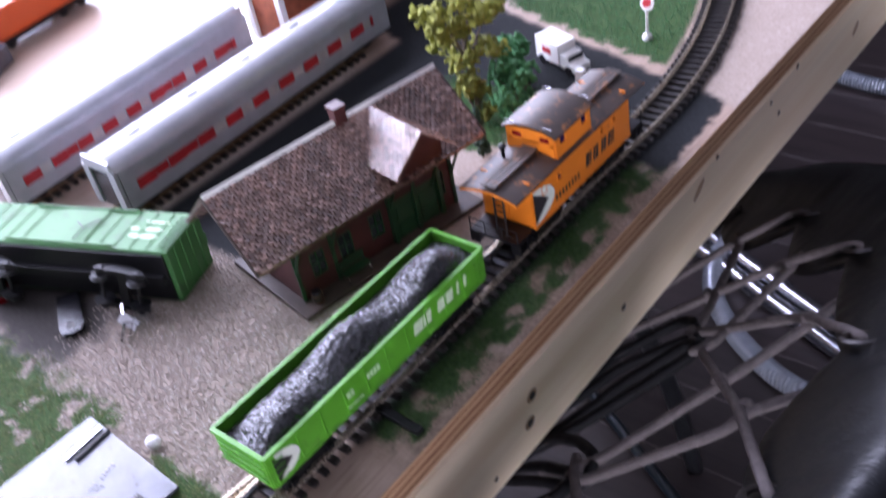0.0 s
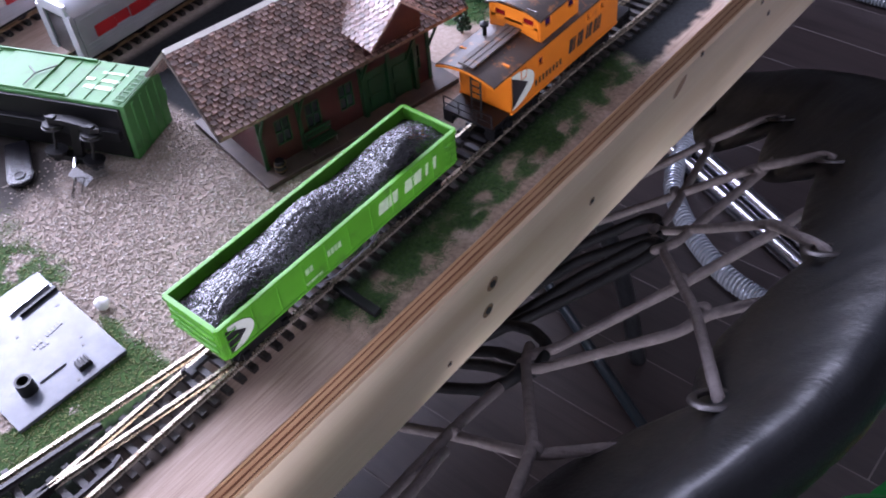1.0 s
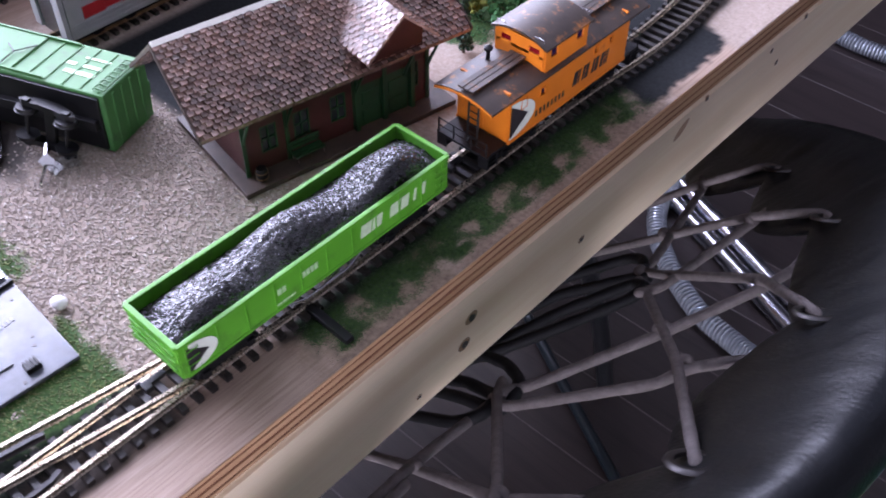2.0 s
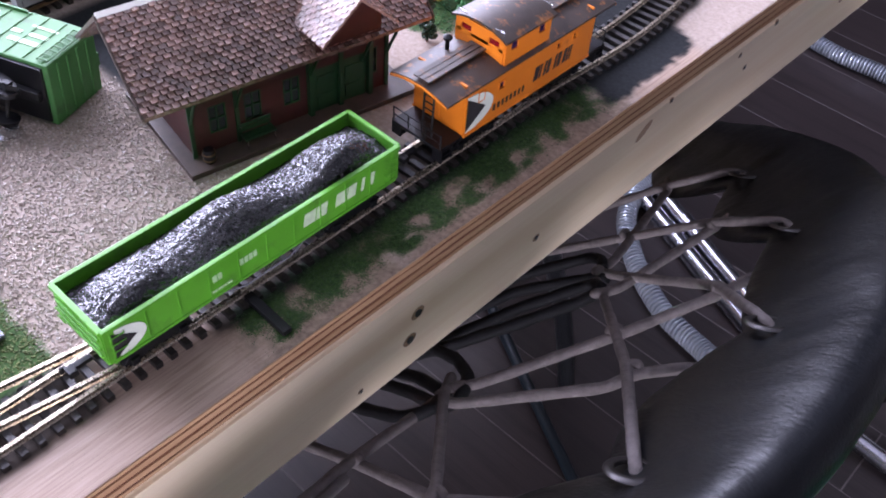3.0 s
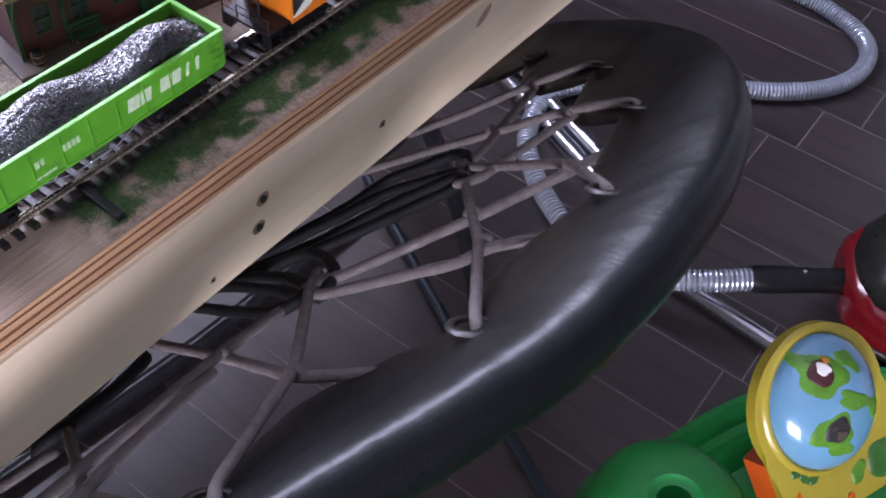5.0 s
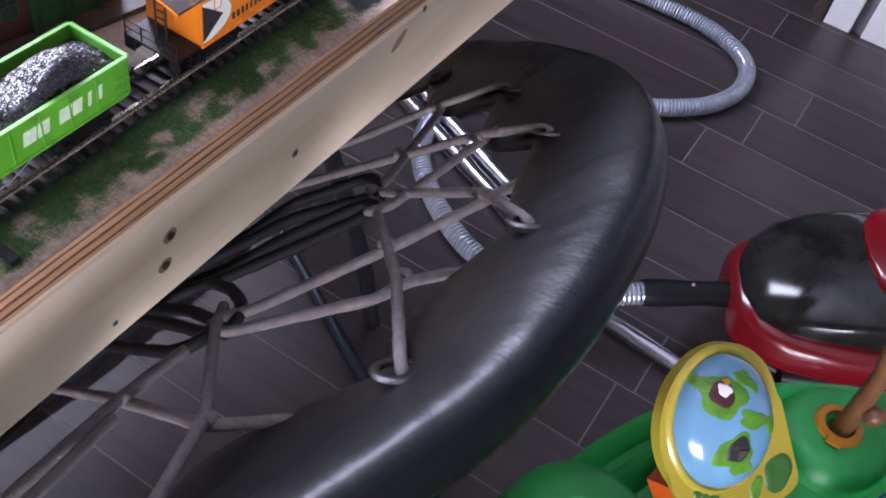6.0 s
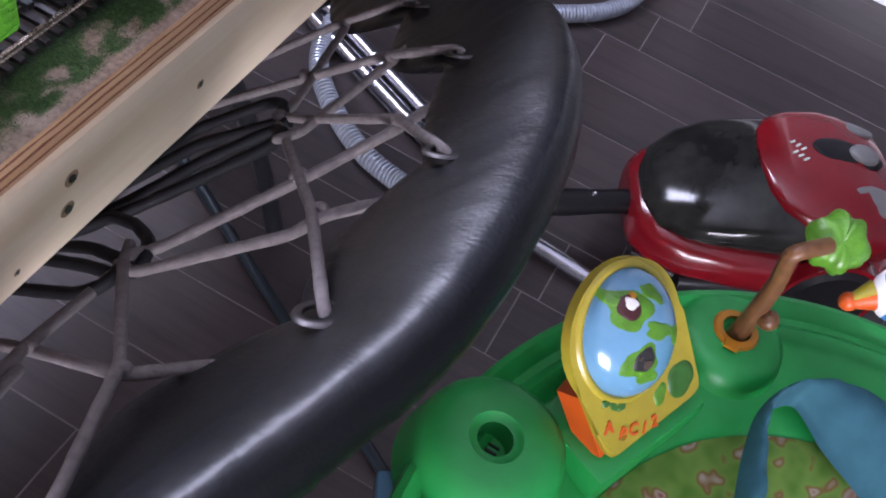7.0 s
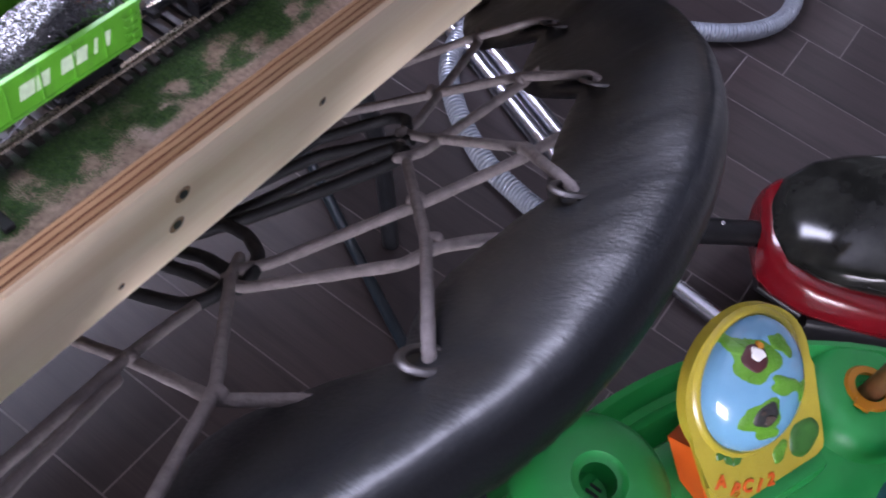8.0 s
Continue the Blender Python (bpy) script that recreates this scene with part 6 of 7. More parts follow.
UP, LO, DEEP = -0.005, -0.0095, -0.03
cords = [
    ((0.443, 94.2, -0.014), (0.4405, 94.5, -0.003), (0.436, 95.2, -0.0015), (0.3725, 106.9, UP), (0.3425, 114.2, UP), (0.312, 126.3, LO), (0.304, 131.0, LO)),
    ((0.442, 113.1, DEEP), (0.4, 109.7, -0.016), (0.3775, 106.8, LO), (0.368, 104.2, LO), (0.278, 97.0, LO), (0.268, 97.2, UP)),
    ((0.442, 132.1, DEEP), (0.412, 126.5, -0.016), (0.398, 121.6, LO), (0.3435, 114.2, LO), (0.277, 102.0, LO), (0.266, 99.0, UP)),
    ((0.443, 113.15, -0.014), (0.441, 113.4, -0.003), (0.437, 113.9, -0.0015), (0.396, 122.1, UP), (0.319, 131.3, LO), (0.304, 134.5, LO)),
    ((0.443, 132.1, -0.014), (0.442, 132.9, -0.003), (0.438, 133.9, -0.0015), (0.392, 140.0, UP), (0.329, 145.2, LO), (0.268, 149.8, LO), (0.21, 156.0, LO)),
    ((0.442, 151.0, DEEP), (0.419, 145.8, -0.016), (0.392, 139.6, LO), (0.322, 126.6, LO), (0.31, 124.5, UP)),
    ((0.443, 151.0, -0.014), (0.443, 152.4, -0.003), (0.438, 153.8, -0.0015), (0.391, 158.4, UP), (0.326, 162.4, LO), (0.28, 166.0, LO)),
    ((0.442, 170.0, DEEP), (0.43, 168.0, -0.016), (0.392, 158.4, LO), (0.314, 136.6, LO), (0.304, 132.5, UP)),
    ((0.443, 75.2, -0.014), (0.44, 75.4, -0.003), (0.43, 75.9, -0.0015), (0.357, 85.5, UP), (0.27, 97.6, UP), (0.258, 101.5, UP)),
    ((0.442, 94.2, DEEP), (0.385, 89.0, -0.016), (0.358, 85.2, LO), (0.282, 82.8, LO), (0.225, 79.0, LO), (0.18, 74.0, LO)),
    ((0.443, 56.3, -0.014), (0.44, 56.5, -0.003), (0.43, 57.0, -0.002), (0.36, 62.0, UP), (0.2815, 82.6, UP), (0.264, 96.5, LO)),
    ((0.442, 75.2, DEEP), (0.405, 72.5, -0.016), (0.36, 66.5, LO), (0.25, 61.0, LO)),
]
for q in cords:
    strand("bungee_cord", q, CR, M["cord"])
for d in GROM[6:]:
    strand("bungee_cord", ((0.443, d, -0.012), (0.4425, d, -0.001), (0.436, d + 0.8, 0.0), (0.392, d + 7, UP), (0.34, d + 14, UP), (0.29, d + 24, LO)), CR, M["cord"])
    strand("bungee_cord", ((0.442, d, DEEP), (0.41, d - 4, -0.018), (0.392, d - 7, LO), (0.34, d - 14, LO), (0.29, d - 24, LO)), CR, M["cord"])
for r, d, lean in ((0.3755, 107.1, 40), (0.342, 114.3, 35), (0.397, 121.9, 60), (0.392, 139.8, 60), (0.392, 158.4, 60), (0.358, 85.4, 30), (0.2815, 82.7, 20), (0.329, 145.2, 60)):
    hooked(r, d, -0.0068, lean)
# black bungees, drawn from the middle and looped through the grey cords
BIGHT = [
    ((0.09, 100.0, -0.02), (0.17, 112.0, -0.017), (0.2, 114.0, -0.014), (0.234, 108.8, -0.011), (0.265, 103.3, -0.008), (0.275, 100.6, -0.008), (0.272, 98.6, -0.014)),
    ((0.08, 108.0, -0.022), (0.163, 107.6, -0.019), (0.213, 103.5, -0.014), (0.256, 99.8, -0.012), (0.268, 98.2, -0.015)),
    ((0.07, 104.0, -0.02), (0.167, 101.8, -0.018), (0.222, 98.9, -0.014), (0.258, 97.0, -0.012)),
    ((0.09, 88.0, -0.02), (0.193, 91.8, -0.017), (0.249, 92.2, -0.012), (0.268, 92.9, -0.008), (0.274, 95.0, -0.007), (0.268, 97.4, -0.007), (0.256, 99.4, -0.012)),
]
SPREAD = [
    ((0.308, 133.5, -0.007), (0.308, 137.0, -0.006), (0.297, 140.4, -0.008), (0.237, 143.5, -0.012), (0.199, 137.1, -0.016), (0.12, 118.0, -0.02)),
    ((0.311, 132.5, -0.012), (0.296, 133.8, -0.012), (0.238, 136.7, -0.014), (0.19, 131.0, -0.016), (0.11, 112.0, -0.02)),
    ((0.3115, 127.0, -0.007), (0.3035, 129.6, -0.008), (0.246, 127.0, -0.012), (0.201, 120.5, -0.016), (0.12, 104.0, -0.02)),
    ((0.3115, 126.8, -0.007), (0.3045, 125.0, -0.009), (0.256, 120.9, -0.012), (0.212, 117.2, -0.016), (0.12, 100.0, -0.02)),
]
for k in range(10):
    for q in SPREAD if k == 1 else BIGHT:
        strand("inner_cord", [(r, d + (0 if k == 1 else 35.5 * k), h) for r, d, h in q], 0.0043, M["black_cord"])
bm = BM()
lathe(bm, [(0.055 + 0.007 * math.cos(a), -0.018 + 0.007 * math.sin(a)) for a in [2 * math.pi * k / 8 for k in range(8)]], 32, closed=True)
part("centre_hoop", bm, M["black_cord"], chair, smooth=60)
# steel frame inside the ring, legs and floor tubes
bm = BM()
lathe(bm, [(0.484 + 0.009 * math.cos(a), -0.0125 + 0.009 * math.sin(a)) for a in [2 * math.pi * k / 10 for k in range(10)]], 120, closed=True)
part("frame_hoop", bm, M["black_tube"], chair, smooth=60)
inv = chair_m.inverted()


def frame_tube(name, pts, r, mat):
    bm = BM()
    sweep(bm, [inv @ Vector(p) for p in smooth_line(pts, 5)], r, 12)
    part(name, bm, mat, chair, smooth=60)


frame_tube("floor_tube", [(-0.52, 0.91, 0.013), (-0.2, 0.735, 0.013), (0.19, 0.527, 0.013), (0.3, 0.45, 0.02)], 0.0095, M["teal_tube"])
frame_tube("floor_tube", [(-0.53, -0.1, 0.016), (-0.505, 0.18, 0.016), (-0.475, 0.45, 0.016), (-0.46, 0.8, 0.016)], 0.016, M["black_tube"])
frame_tube("leg", [(-0.18, 0.80, 0.0), (-0.2, 0.75, 0.25), (-0.24, 0.655, 0.57)], 0.014, M["black_tube"])
frame_tube("leg", [(-0.505, 0.18, 0.016), (-0.54, 0.2, 0.2), (-0.565, 0.24, 0.36)], 0.014, M["black_tube"])
frame_tube("leg", [(0.19, -0.12, 0.0), (0.2, -0.1, 0.4), (0.165, -0.03, 0.83)], 0.012, M["black_tube"])
frame_tube("leg", [(-0.17, -0.27, 0.0), (-0.2, -0.28, 0.3), (-0.24, -0.28, 0.6)], 0.012, M["black_tube"])

# ---- vacuum cleaner, hose and wand ----
VA = Vector((0.89, 0.456, 0)).normalized()
VB = Vector((-VA.y, VA.x, 0))
vac = thing("vacuum_cleaner", Matrix.Translation((0.298, 1.172, 0)) @ Matrix(((VA.x, VB.x, 0, 0), (VA.y, VB.y, 0, 0), (0, 0, 1, 0), (0, 0, 0, 1))) @ Matrix.Diagonal((1.04, 1.1, 1.16, 1)), "red canister vacuum cleaner with smoked front lid, on the floor", "vacuum cleaner")
# local axes: x from nose to tail, y across, z up


def loft(bm, sections, n=28, power=2.4):
    """Superellipse sections: (x, half width, z low, z high)."""
    rings = []
    for x, hw, z0, z1 in sections:
        ring = []
        for k in range(n):
            a = 2 * math.pi * k / n
            c, s = math.cos(a), math.sin(a)
            ring.append(bm.verts.new((x, hw * math.copysign(abs(c) ** (2 / power), c), (z0 + z1) / 2 + (z1 - z0) / 2 * math.copysign(abs(s) ** (2 / power), s))))
        rings.append(ring)
    for a, b in zip(rings, rings[1:]):
        for k in range(n):
            bm.faces.new((a[k], a[(k + 1) % n], b[(k + 1) % n], b[k]))
    bm.faces.new(rings[0][::-1])
    bm.faces.new(rings[-1])


bm = BM()
loft(bm, [(0.0, 0.05, 0.06, 0.115), (0.008, 0.075, 0.05, 0.125), (0.03, 0.098, 0.045, 0.13), (0.08, 0.122, 0.042, 0.135), (0.16, 0.135, 0.042, 0.14), (0.28, 0.14, 0.042, 0.145), (0.38, 0.132, 0.045, 0.14), (0.44, 0.105, 0.055, 0.13), (0.46, 0.07, 0.07, 0.115)], 36, 3.2)
part("lower_shell", bm, M["vac_red"], vac, "scuffed glossy red lower shell", smooth=50)
bm = BM()
loft(bm, [(0.008, 0.03, 0.112, 0.126), (0.03, 0.078, 0.108, 0.15), (0.07, 0.106, 0.108, 0.177), (0.12, 0.119, 0.108, 0.2), (0.17, 0.124, 0.108, 0.216), (0.23, 0.1265, 0.108, 0.228), (0.28, 0.1275, 0.108, 0.226), (0.32, 0.1265, 0.11, 0.2), (0.34, 0.12, 0.115, 0.16)], 40, 2.4)
part("smoked_lid", bm, M["vac_smoke"], vac, "translucent smoked dust-bin lid", smooth=50)
bm = BM()
loft(bm, [(0.172, 0.02, 0.215, 0.2235), (0.18, 0.062, 0.205, 0.2275), (0.2, 0.092, 0.186, 0.235), (0.235, 0.112, 0.172, 0.2425), (0.29, 0.1262, 0.158, 0.248), (0.33, 0.1295, 0.135, 0.248), (0.39, 0.122, 0.12, 0.234), (0.435, 0.092, 0.12, 0.204), (0.458, 0.05, 0.12, 0.155)], 40, 2.4)
hood = part("hood", bm, M["vac_red"], vac, smooth=50)

def pad(name, x, y, zz, a, b, hgt, mat, tilt=(0, 0, 0), parent=vac):
    bm = BM()
    lathe(bm, [(1.0, -0.4), (1.0, 0.2), (0.92, 0.6), (0.7, 0.85), (0.0, 1.0)], 28, Matrix.Translation((x, y, zz)) @ Euler(tilt).to_matrix().to_4x4() @ Matrix.Diagonal((a, b, hgt, 1)))
    return part(name, bm, mat, parent, smooth=50)


pad("switch_panel", 0.315, 0.01, 0.243, 0.062, 0.028, 0.006, M["black_plastic"], (0, 0.03, -0.1))
pad("dial", 0.34, 0.008, 0.248, 0.026, 0.019, 0.009, M["vac_grey"], (0, 0.06, -0.1))
pad("pedal", 0.345, -0.072, 0.232, 0.048, 0.026, 0.007, M["vac_grey"], (0.35, 0.1, 0))
pad("pedal", 0.345, 0.085, 0.228, 0.048, 0.026, 0.007, M["vac_grey"], (-0.4, 0.1, 0))
rnd = random.Random(5)
for k in range(6):
    bm = BM()
    box(bm, (0, 0, 0), (0.006 + 0.005 * rnd.random(), 0.0032, 0.0022), m=Matrix.Translation((0.222 + 0.0072 * (k % 3), 0.022 - 0.007 * k, 0.2405 + 0.0012 * (k % 3))) @ Euler((0.12, -0.06, 0.5)).to_matrix().to_4x4())
    part("print_bar", bm, M["white_print"], hood)
for s in (-1, 1):
    bm = BM()
    lathe(bm, [(0.02, -0.014), (0.07, -0.016), (0.078, -0.008), (0.078, 0.008), (0.07, 0.016), (0.03, 0.018)], 36, Matrix.Translation((0.335, s * 0.138, 0.079)) @ Matrix.Rotation(radians(90), 4, "X"))
    wh = part("wheel", bm, M["black_plastic"], vac, smooth=40)
    bm = BM()
    lathe(bm, [(0.0795, -0.012), (0.088, -0.012), (0.088, 0.012), (0.0795, 0.012)], 36, Matrix.Translation((0.335, s * 0.135, 0.079)) @ Matrix.Rotation(radians(90), 4, "X"), closed=True)
    part("wheel_arch", bm, M["vac_red"], vac, smooth=40)
    bm = BM()
    loft(bm, [(0.09, 0.012, 0.02, 0.06), (0.15, 0.018, 0.012, 0.075), (0.24, 0.016, 0.02, 0.07)], 20, 3)
    for v in bm.verts:
        v.co.y += s * 0.118
    part("skid", bm, M["black_plastic"], vac, smooth=50)
bm = BM()
lathe(bm, [(0.012, -0.012), (0.022, -0.012), (0.024, 0), (0.022, 0.012), (0.012, 0.012)], 20, Matrix.Translation((0.07, 0, 0.0245)) @ Matrix.Rotation(radians(90), 4, "X"))
box(bm, (0.07, 0, 0.045), (0.03, 0.03, 0.012))
part("castor", bm, M["black_plastic"], vac, smooth=40)
bm = BM()
loft(bm, [(0.02, 0.07, 0.03, 0.05), (0.1, 0.11, 0.026, 0.05), (0.4, 0.115, 0.026, 0.05), (0.44, 0.08, 0.035, 0.06)], 24, 4)
part("base_pan", bm, M["black_plastic"], vac, smooth=50)


def ribbed(name, line, r, pitch, parent, mat, ridge=0.0062):
    """A hose whose ribs stand out as rings along it."""
    pts = [Vector(p) for p in line]
    path, rest = [pts[0]], 0.0
    step = pitch / 4
    for a, b in zip(pts, pts[1:]):
        ln, at = (b - a).length, step - rest
        while at <= ln:
            path.append(a.lerp(b, at / ln))
            at += step
        rest = ln - (at - step)
    rad = [r - ridge * (0.0, 0.1, 1.0, 0.1)[i % 4] for i in range(len(path))]
    bm = BM()
    sweep(bm, path, r, 16, radii=rad)
    return part(name, bm, mat, parent, smooth=30)


hose_thing = thing("vacuum_hose", pose(0, 0, 0), "ribbed silver-grey vacuum hose coiled across the floor", "hose")
HZ = 0.021
loop = smooth_line([(0.19, 1.083, 0.1), (0.10, 1.02, 0.085), (0.0, 1.0, 0.045), (-0.07, 1.02, HZ + 0.003), (-0.16, 1.045, HZ), (-0.27, 1.115, HZ), (-0.35, 1.21, HZ), (-0.375, 1.34, HZ), (-0.3, 1.46, HZ), (-0.17, 1.57, HZ), (-0.03, 1.652, HZ), (0.07, 1.755, HZ), (0.105, 1.87, HZ), (0.07, 1.975, HZ), (-0.05, 2.035, HZ), (-0.2, 2.04, HZ), (-0.35, 2.035, HZ), (-0.6, 2.1, HZ), (-0.8, 2.3, HZ)], 7)
ribbed("hose", loop, 0.0205, 0.0082, hose_thing, M["hose"])
cd = Vector((0.115, 0.09, 0.0)).normalized()
bm = BM()
p0 = Vector((0.186, 1.08, 0.1))
sweep(bm, [p0 - cd * 0.012, p0, p0 + cd * 0.02, p0 + cd * 0.1, p0 + cd * 0.15], 0, 20, radii=[0.022, 0.024, 0.0245, 0.0215, 0.0225])
part("end_cuff", bm, M["black_plastic"], hose_thing, "black plastic hose cuff", smooth=50)
bm = BM()
lathe(bm, [(0.0, 0), (0.004, 0), (0.0035, 0.002), (0, 0.0025)], 12, Matrix.Translation(p0 + cd * 0.075 + Vector((0, 0, 0.0225))))
part("cuff_button", bm, M["metal"], hose_thing)
wand = thing("vacuum_wand", pose(0, 0, 0), "chrome vacuum wand lying on the dark floor", "vacuum wand")
W0, W1 = Vector((-0.62, 1.38, 0.0175)), Vector((0.0, 1.115, 0.0175))
for off in (0.0, 0.045):
    d = (W1 - W0).normalized()
    sd = Vector((-d.y, d.x, 0)) * off
    bm = BM()
    sweep(bm, [W0 + sd, W1 + sd * 0.9, W1 + d * 0.02 + sd * 0.9], 0, 20, radii=[0.0165, 0.0165, 0.0155])
    part("tube", bm, M["chrome"], wand, smooth=50)
    bm = BM()
    sweep(bm, [W0.lerp(W1, 0.55) + sd, W0.lerp(W1, 0.62) + sd], 0.0175, 20)
    part("collar", bm, M["chrome"], wand, smooth=50)
wand2 = thing("vacuum_wand", pose(0, 0, 0), "chrome vacuum wand end lying beside the vacuum", "vacuum wand")
bm = BM()
sweep(bm, [(0.06, 1.062, 0.0175), (0.3, 1.04, 0.0175), (0.62, 1.01, 0.0175)], 0, 24, radii=[0.0165, 0.0165, 0.0165])
part("tube", bm, M["chrome"], wand2, smooth=50)
bm = BM()
sweep(bm, [(0.052, 1.0628, 0.0175), (0.066, 1.0615, 0.0175)], 0.0178, 24)
part("lip", bm, M["chrome"], wand2, smooth=50)

# ---- baby jumper ----
JC = Vector((0.692, 0.335, 0))
jumper = thing("baby_jumper", pose(JC.x, JC.y, 0), "round green plastic baby jumper tray with toys", "baby jumper")
bm = BM()
lathe(bm, [(0.285, 0.42), (0.288, 0.436), (0.297, 0.446), (0.315, 0.452), (0.345, 0.458), (0.385, 0.464), (0.404, 0.467), (0.4115, 0.474), (0.416, 0.4825), (0.423, 0.4855), (0.4295, 0.481), (0.434, 0.4745), (0.4425, 0.4765), (0.449, 0.486), (0.4575, 0.4905), (0.4655, 0.487), (0.468, 0.475), (0.468, 0.445), (0.462, 0.42), (0.444, 0.405), (0.35, 0.4), (0.295, 0.402)], 110, closed=True)
part("tray", bm, M["toy_green"], jumper, "green moulded tray with a double rim", smooth=40)


def tower(x, y, r, z0, z1, hole, label=""):
    bm = BM()
    h = z1 - z0
    lathe(bm, [(r * 1.12, z0), (r * 1.04, z0 + h * 0.3), (r, z0 + h * 0.55), (r * 0.93, z0 + h * 0.8), (r * 0.8, z0 + h * 0.94), (r * 0.62, z1), (hole * 1.5, z1 + 0.001), (hole * 1.3, z1 - 0.003), (hole, z1 - 0.004), (hole, z1 - 0.035), (0.0, z1 - 0.036)], 48, Matrix.Translation((x, y, 0)))
    return part("tower", bm, M["toy_green"], jumper, label, smooth=45)


TX, TY = 0.285 - JC.x, 0.390 - JC.y
tower(TX, TY, 0.078, 0.44, 0.515, 0.018, "green round tower with a socket hole")
bm = BM()
for k in range(4):
    box(bm, (TX - 0.004, TY - 0.012 + 0.007 * k, 0.4805), (0.026, 0.0022, 0.003))
part("speaker_grille", bm, M["black_plastic"], jumper)
bm = BM()
box(bm, (0.224 - JC.x, 0.326 - JC.y, 0.415), (0.03, 0.05, 0.03), rz=0.5, bevel=0.006)
part("clip", bm, M["toy_blue"], jumper, "pale blue clip under the rim", smooth=40)
SX, SY = 0.462 - JC.x, 0.672 - JC.y
tower(SX, SY, 0.066, 0.44, 0.492, 0.012, "green mound under the branch toy")
bm = BM()
lathe(bm, [(0.017, 0.486), (0.026, 0.487), (0.0268, 0.4935), (0.0245, 0.4965), (0.017, 0.4965)], 28, Matrix.Translation((SX, SY, 0)), closed=True)
box(bm, (SX, SY - 0.027, 0.4975), (0.016, 0.01, 0.004))
part("collar", bm, M["toy_amber"], jumper, "amber locking collar")
bm = BM()
stem_line = smooth_line([(SX + 0.004, SY, 0.47), (SX + 0.003, SY + 0.001, 0.53), (SX + 0.0, SY + 0.002, 0.585), (SX - 0.008, SY - 0.002, 0.63), (SX + 0.003, SY + 0.006, 0.642), (SX + 0.022, SY + 0.03, 0.638)], 5)
sweep(bm, stem_line, 0, 14, radii=[0.0118 - 0.0028 * min(1, k / 12) for k in range(len(stem_line))])
bmesh.ops.create_uvsphere(bm, u_segments=14, v_segments=8, radius=0.012, matrix=Matrix.Translation((SX + 0.018, SY - 0.003, 0.535)))
part("branch", bm, M["toy_brown"], jumper, "brown plastic branch", smooth=60)
bm = BM()
nst = 40
lathe(bm, [(0.0, 0.016), (0.02, 0.014), (0.03, 0.006), (0.032, -0.004), (0.026, -0.013), (0.0, -0.016)], nst, Matrix.Translation((SX + 0.032, SY + 0.048, 0.632)) @ Euler((0.7, 0.15, 0)).to_matrix().to_4x4())
cen = Vector((SX + 0.032, SY + 0.048, 0.632))
for v in bm.verts:
    d = v.co - cen
    a = math.atan2(d.y, d.x)
    v.co = cen + d * (1 + 0.1 * math.cos(6 * a))
part("leaf_knob", bm, M["toy_leaf"], jumper, "glossy lime green leaf-shaped knob", smooth=60)
bm = BM()
bird_c = Vector((SX + 0.116, SY + 0.045, 0.612))
bmesh.ops.create_uvsphere(bm, u_segments=24, v_segments=14, radius=0.031, matrix=Matrix.Translation(bird_c) @ Matrix.Diagonal((1.0, 0.9, 1.1, 1)))
nb = len(bm.faces)
for f in bm.faces:
    c = f.calc_center_median() - bird_c
    f.material_index = 1 if c.x < -0.008 and c.z < 0.012 else 0
r = bmesh.ops.create_cone(bm, cap_ends=True, segments=16, radius1=0.017, radius2=0.008, depth=0.024, matrix=Matrix.Translation(bird_c + Vector((-0.03, -0.012, -0.018))) @ Euler((0.5, -2.2, 0)).to_matrix().to_4x4())
for f in list(bm.faces)[nb:]:
    f.material_index = 2
nb = len(bm.faces)
bmesh.ops.create_uvsphere(bm, u_segments=14, v_segments=8, radius=0.0105, matrix=Matrix.Translation(bird_c + Vector((-0.041, -0.018, -0.026))))
for f in list(bm.faces)[nb:]:
    f.material_index = 3
part("hanging_toy", bm, [M["toy_bird_blue"], M["white_paint"], M["toy_yellow"], M["toy_orange"]], jumper, "rounded blue and white toy with yellow and red tip", smooth=60)

# toy panel: a leaning drop-shaped board with a blue dome
PB, PR_, PT = Vector((0.392, 0.436, 0.50)), Vector((0.447, 0.564, 0.507)), Vector((0.300, 0.539, 0.640))
qu = (PR_ - PB).normalized()
qn = (PR_ - PB).cross(PT - PB).normalized()
qv = qn.cross(qu).normalized()
pm = Matrix.Translation(PB - JC) @ Matrix(((qu.x, qv.x, qn.x, 0), (qu.y, qv.y, qn.y, 0), (qu.z, qv.z, qn.z, 0), (0, 0, 0, 1)))
panel = new("toy_panel")
panel.parent = jumper
panel.matrix_basis = pm
panel["label"] = "yellow drop-shaped toy panel with sky blue dome"


def drop_outline(k=1.0, n=26):
    """Round above, two corners below."""
    cx, cy, r = 0.06, 0.112, 0.0745
    pts = [(cx + r * math.cos(a), cy + r * math.sin(a)) for a in [radians(-12 + 216 * i / n) for i in range(n + 1)]]
    pts += [(-0.0035, 0.035), (0.0015, 0.01), (0.006, 0.0015), (0.014, -0.001), (0.126, -0.001), (0.138, 0.004), (0.142, 0.015)]
    c = Vector((0.07, 0.09))
    return [tuple(c + (Vector(p) - c) * k) for p in pts]


def panel_slab(name, k, z0, z1, mat, bevel=0.002, label=""):
    bm = BM()
    prism(bm, drop_outline(k), z0, z1)
    if bevel:
        es = [e for e in bm.edges if all(abs(v.co.z - z1) < 1e-6 for v in e.verts)]
        bmesh.ops.bevel(bm, geom=es, offset=bevel, segments=3, affect="EDGES")
    return part(name, bm, mat, panel, label, smooth=45)


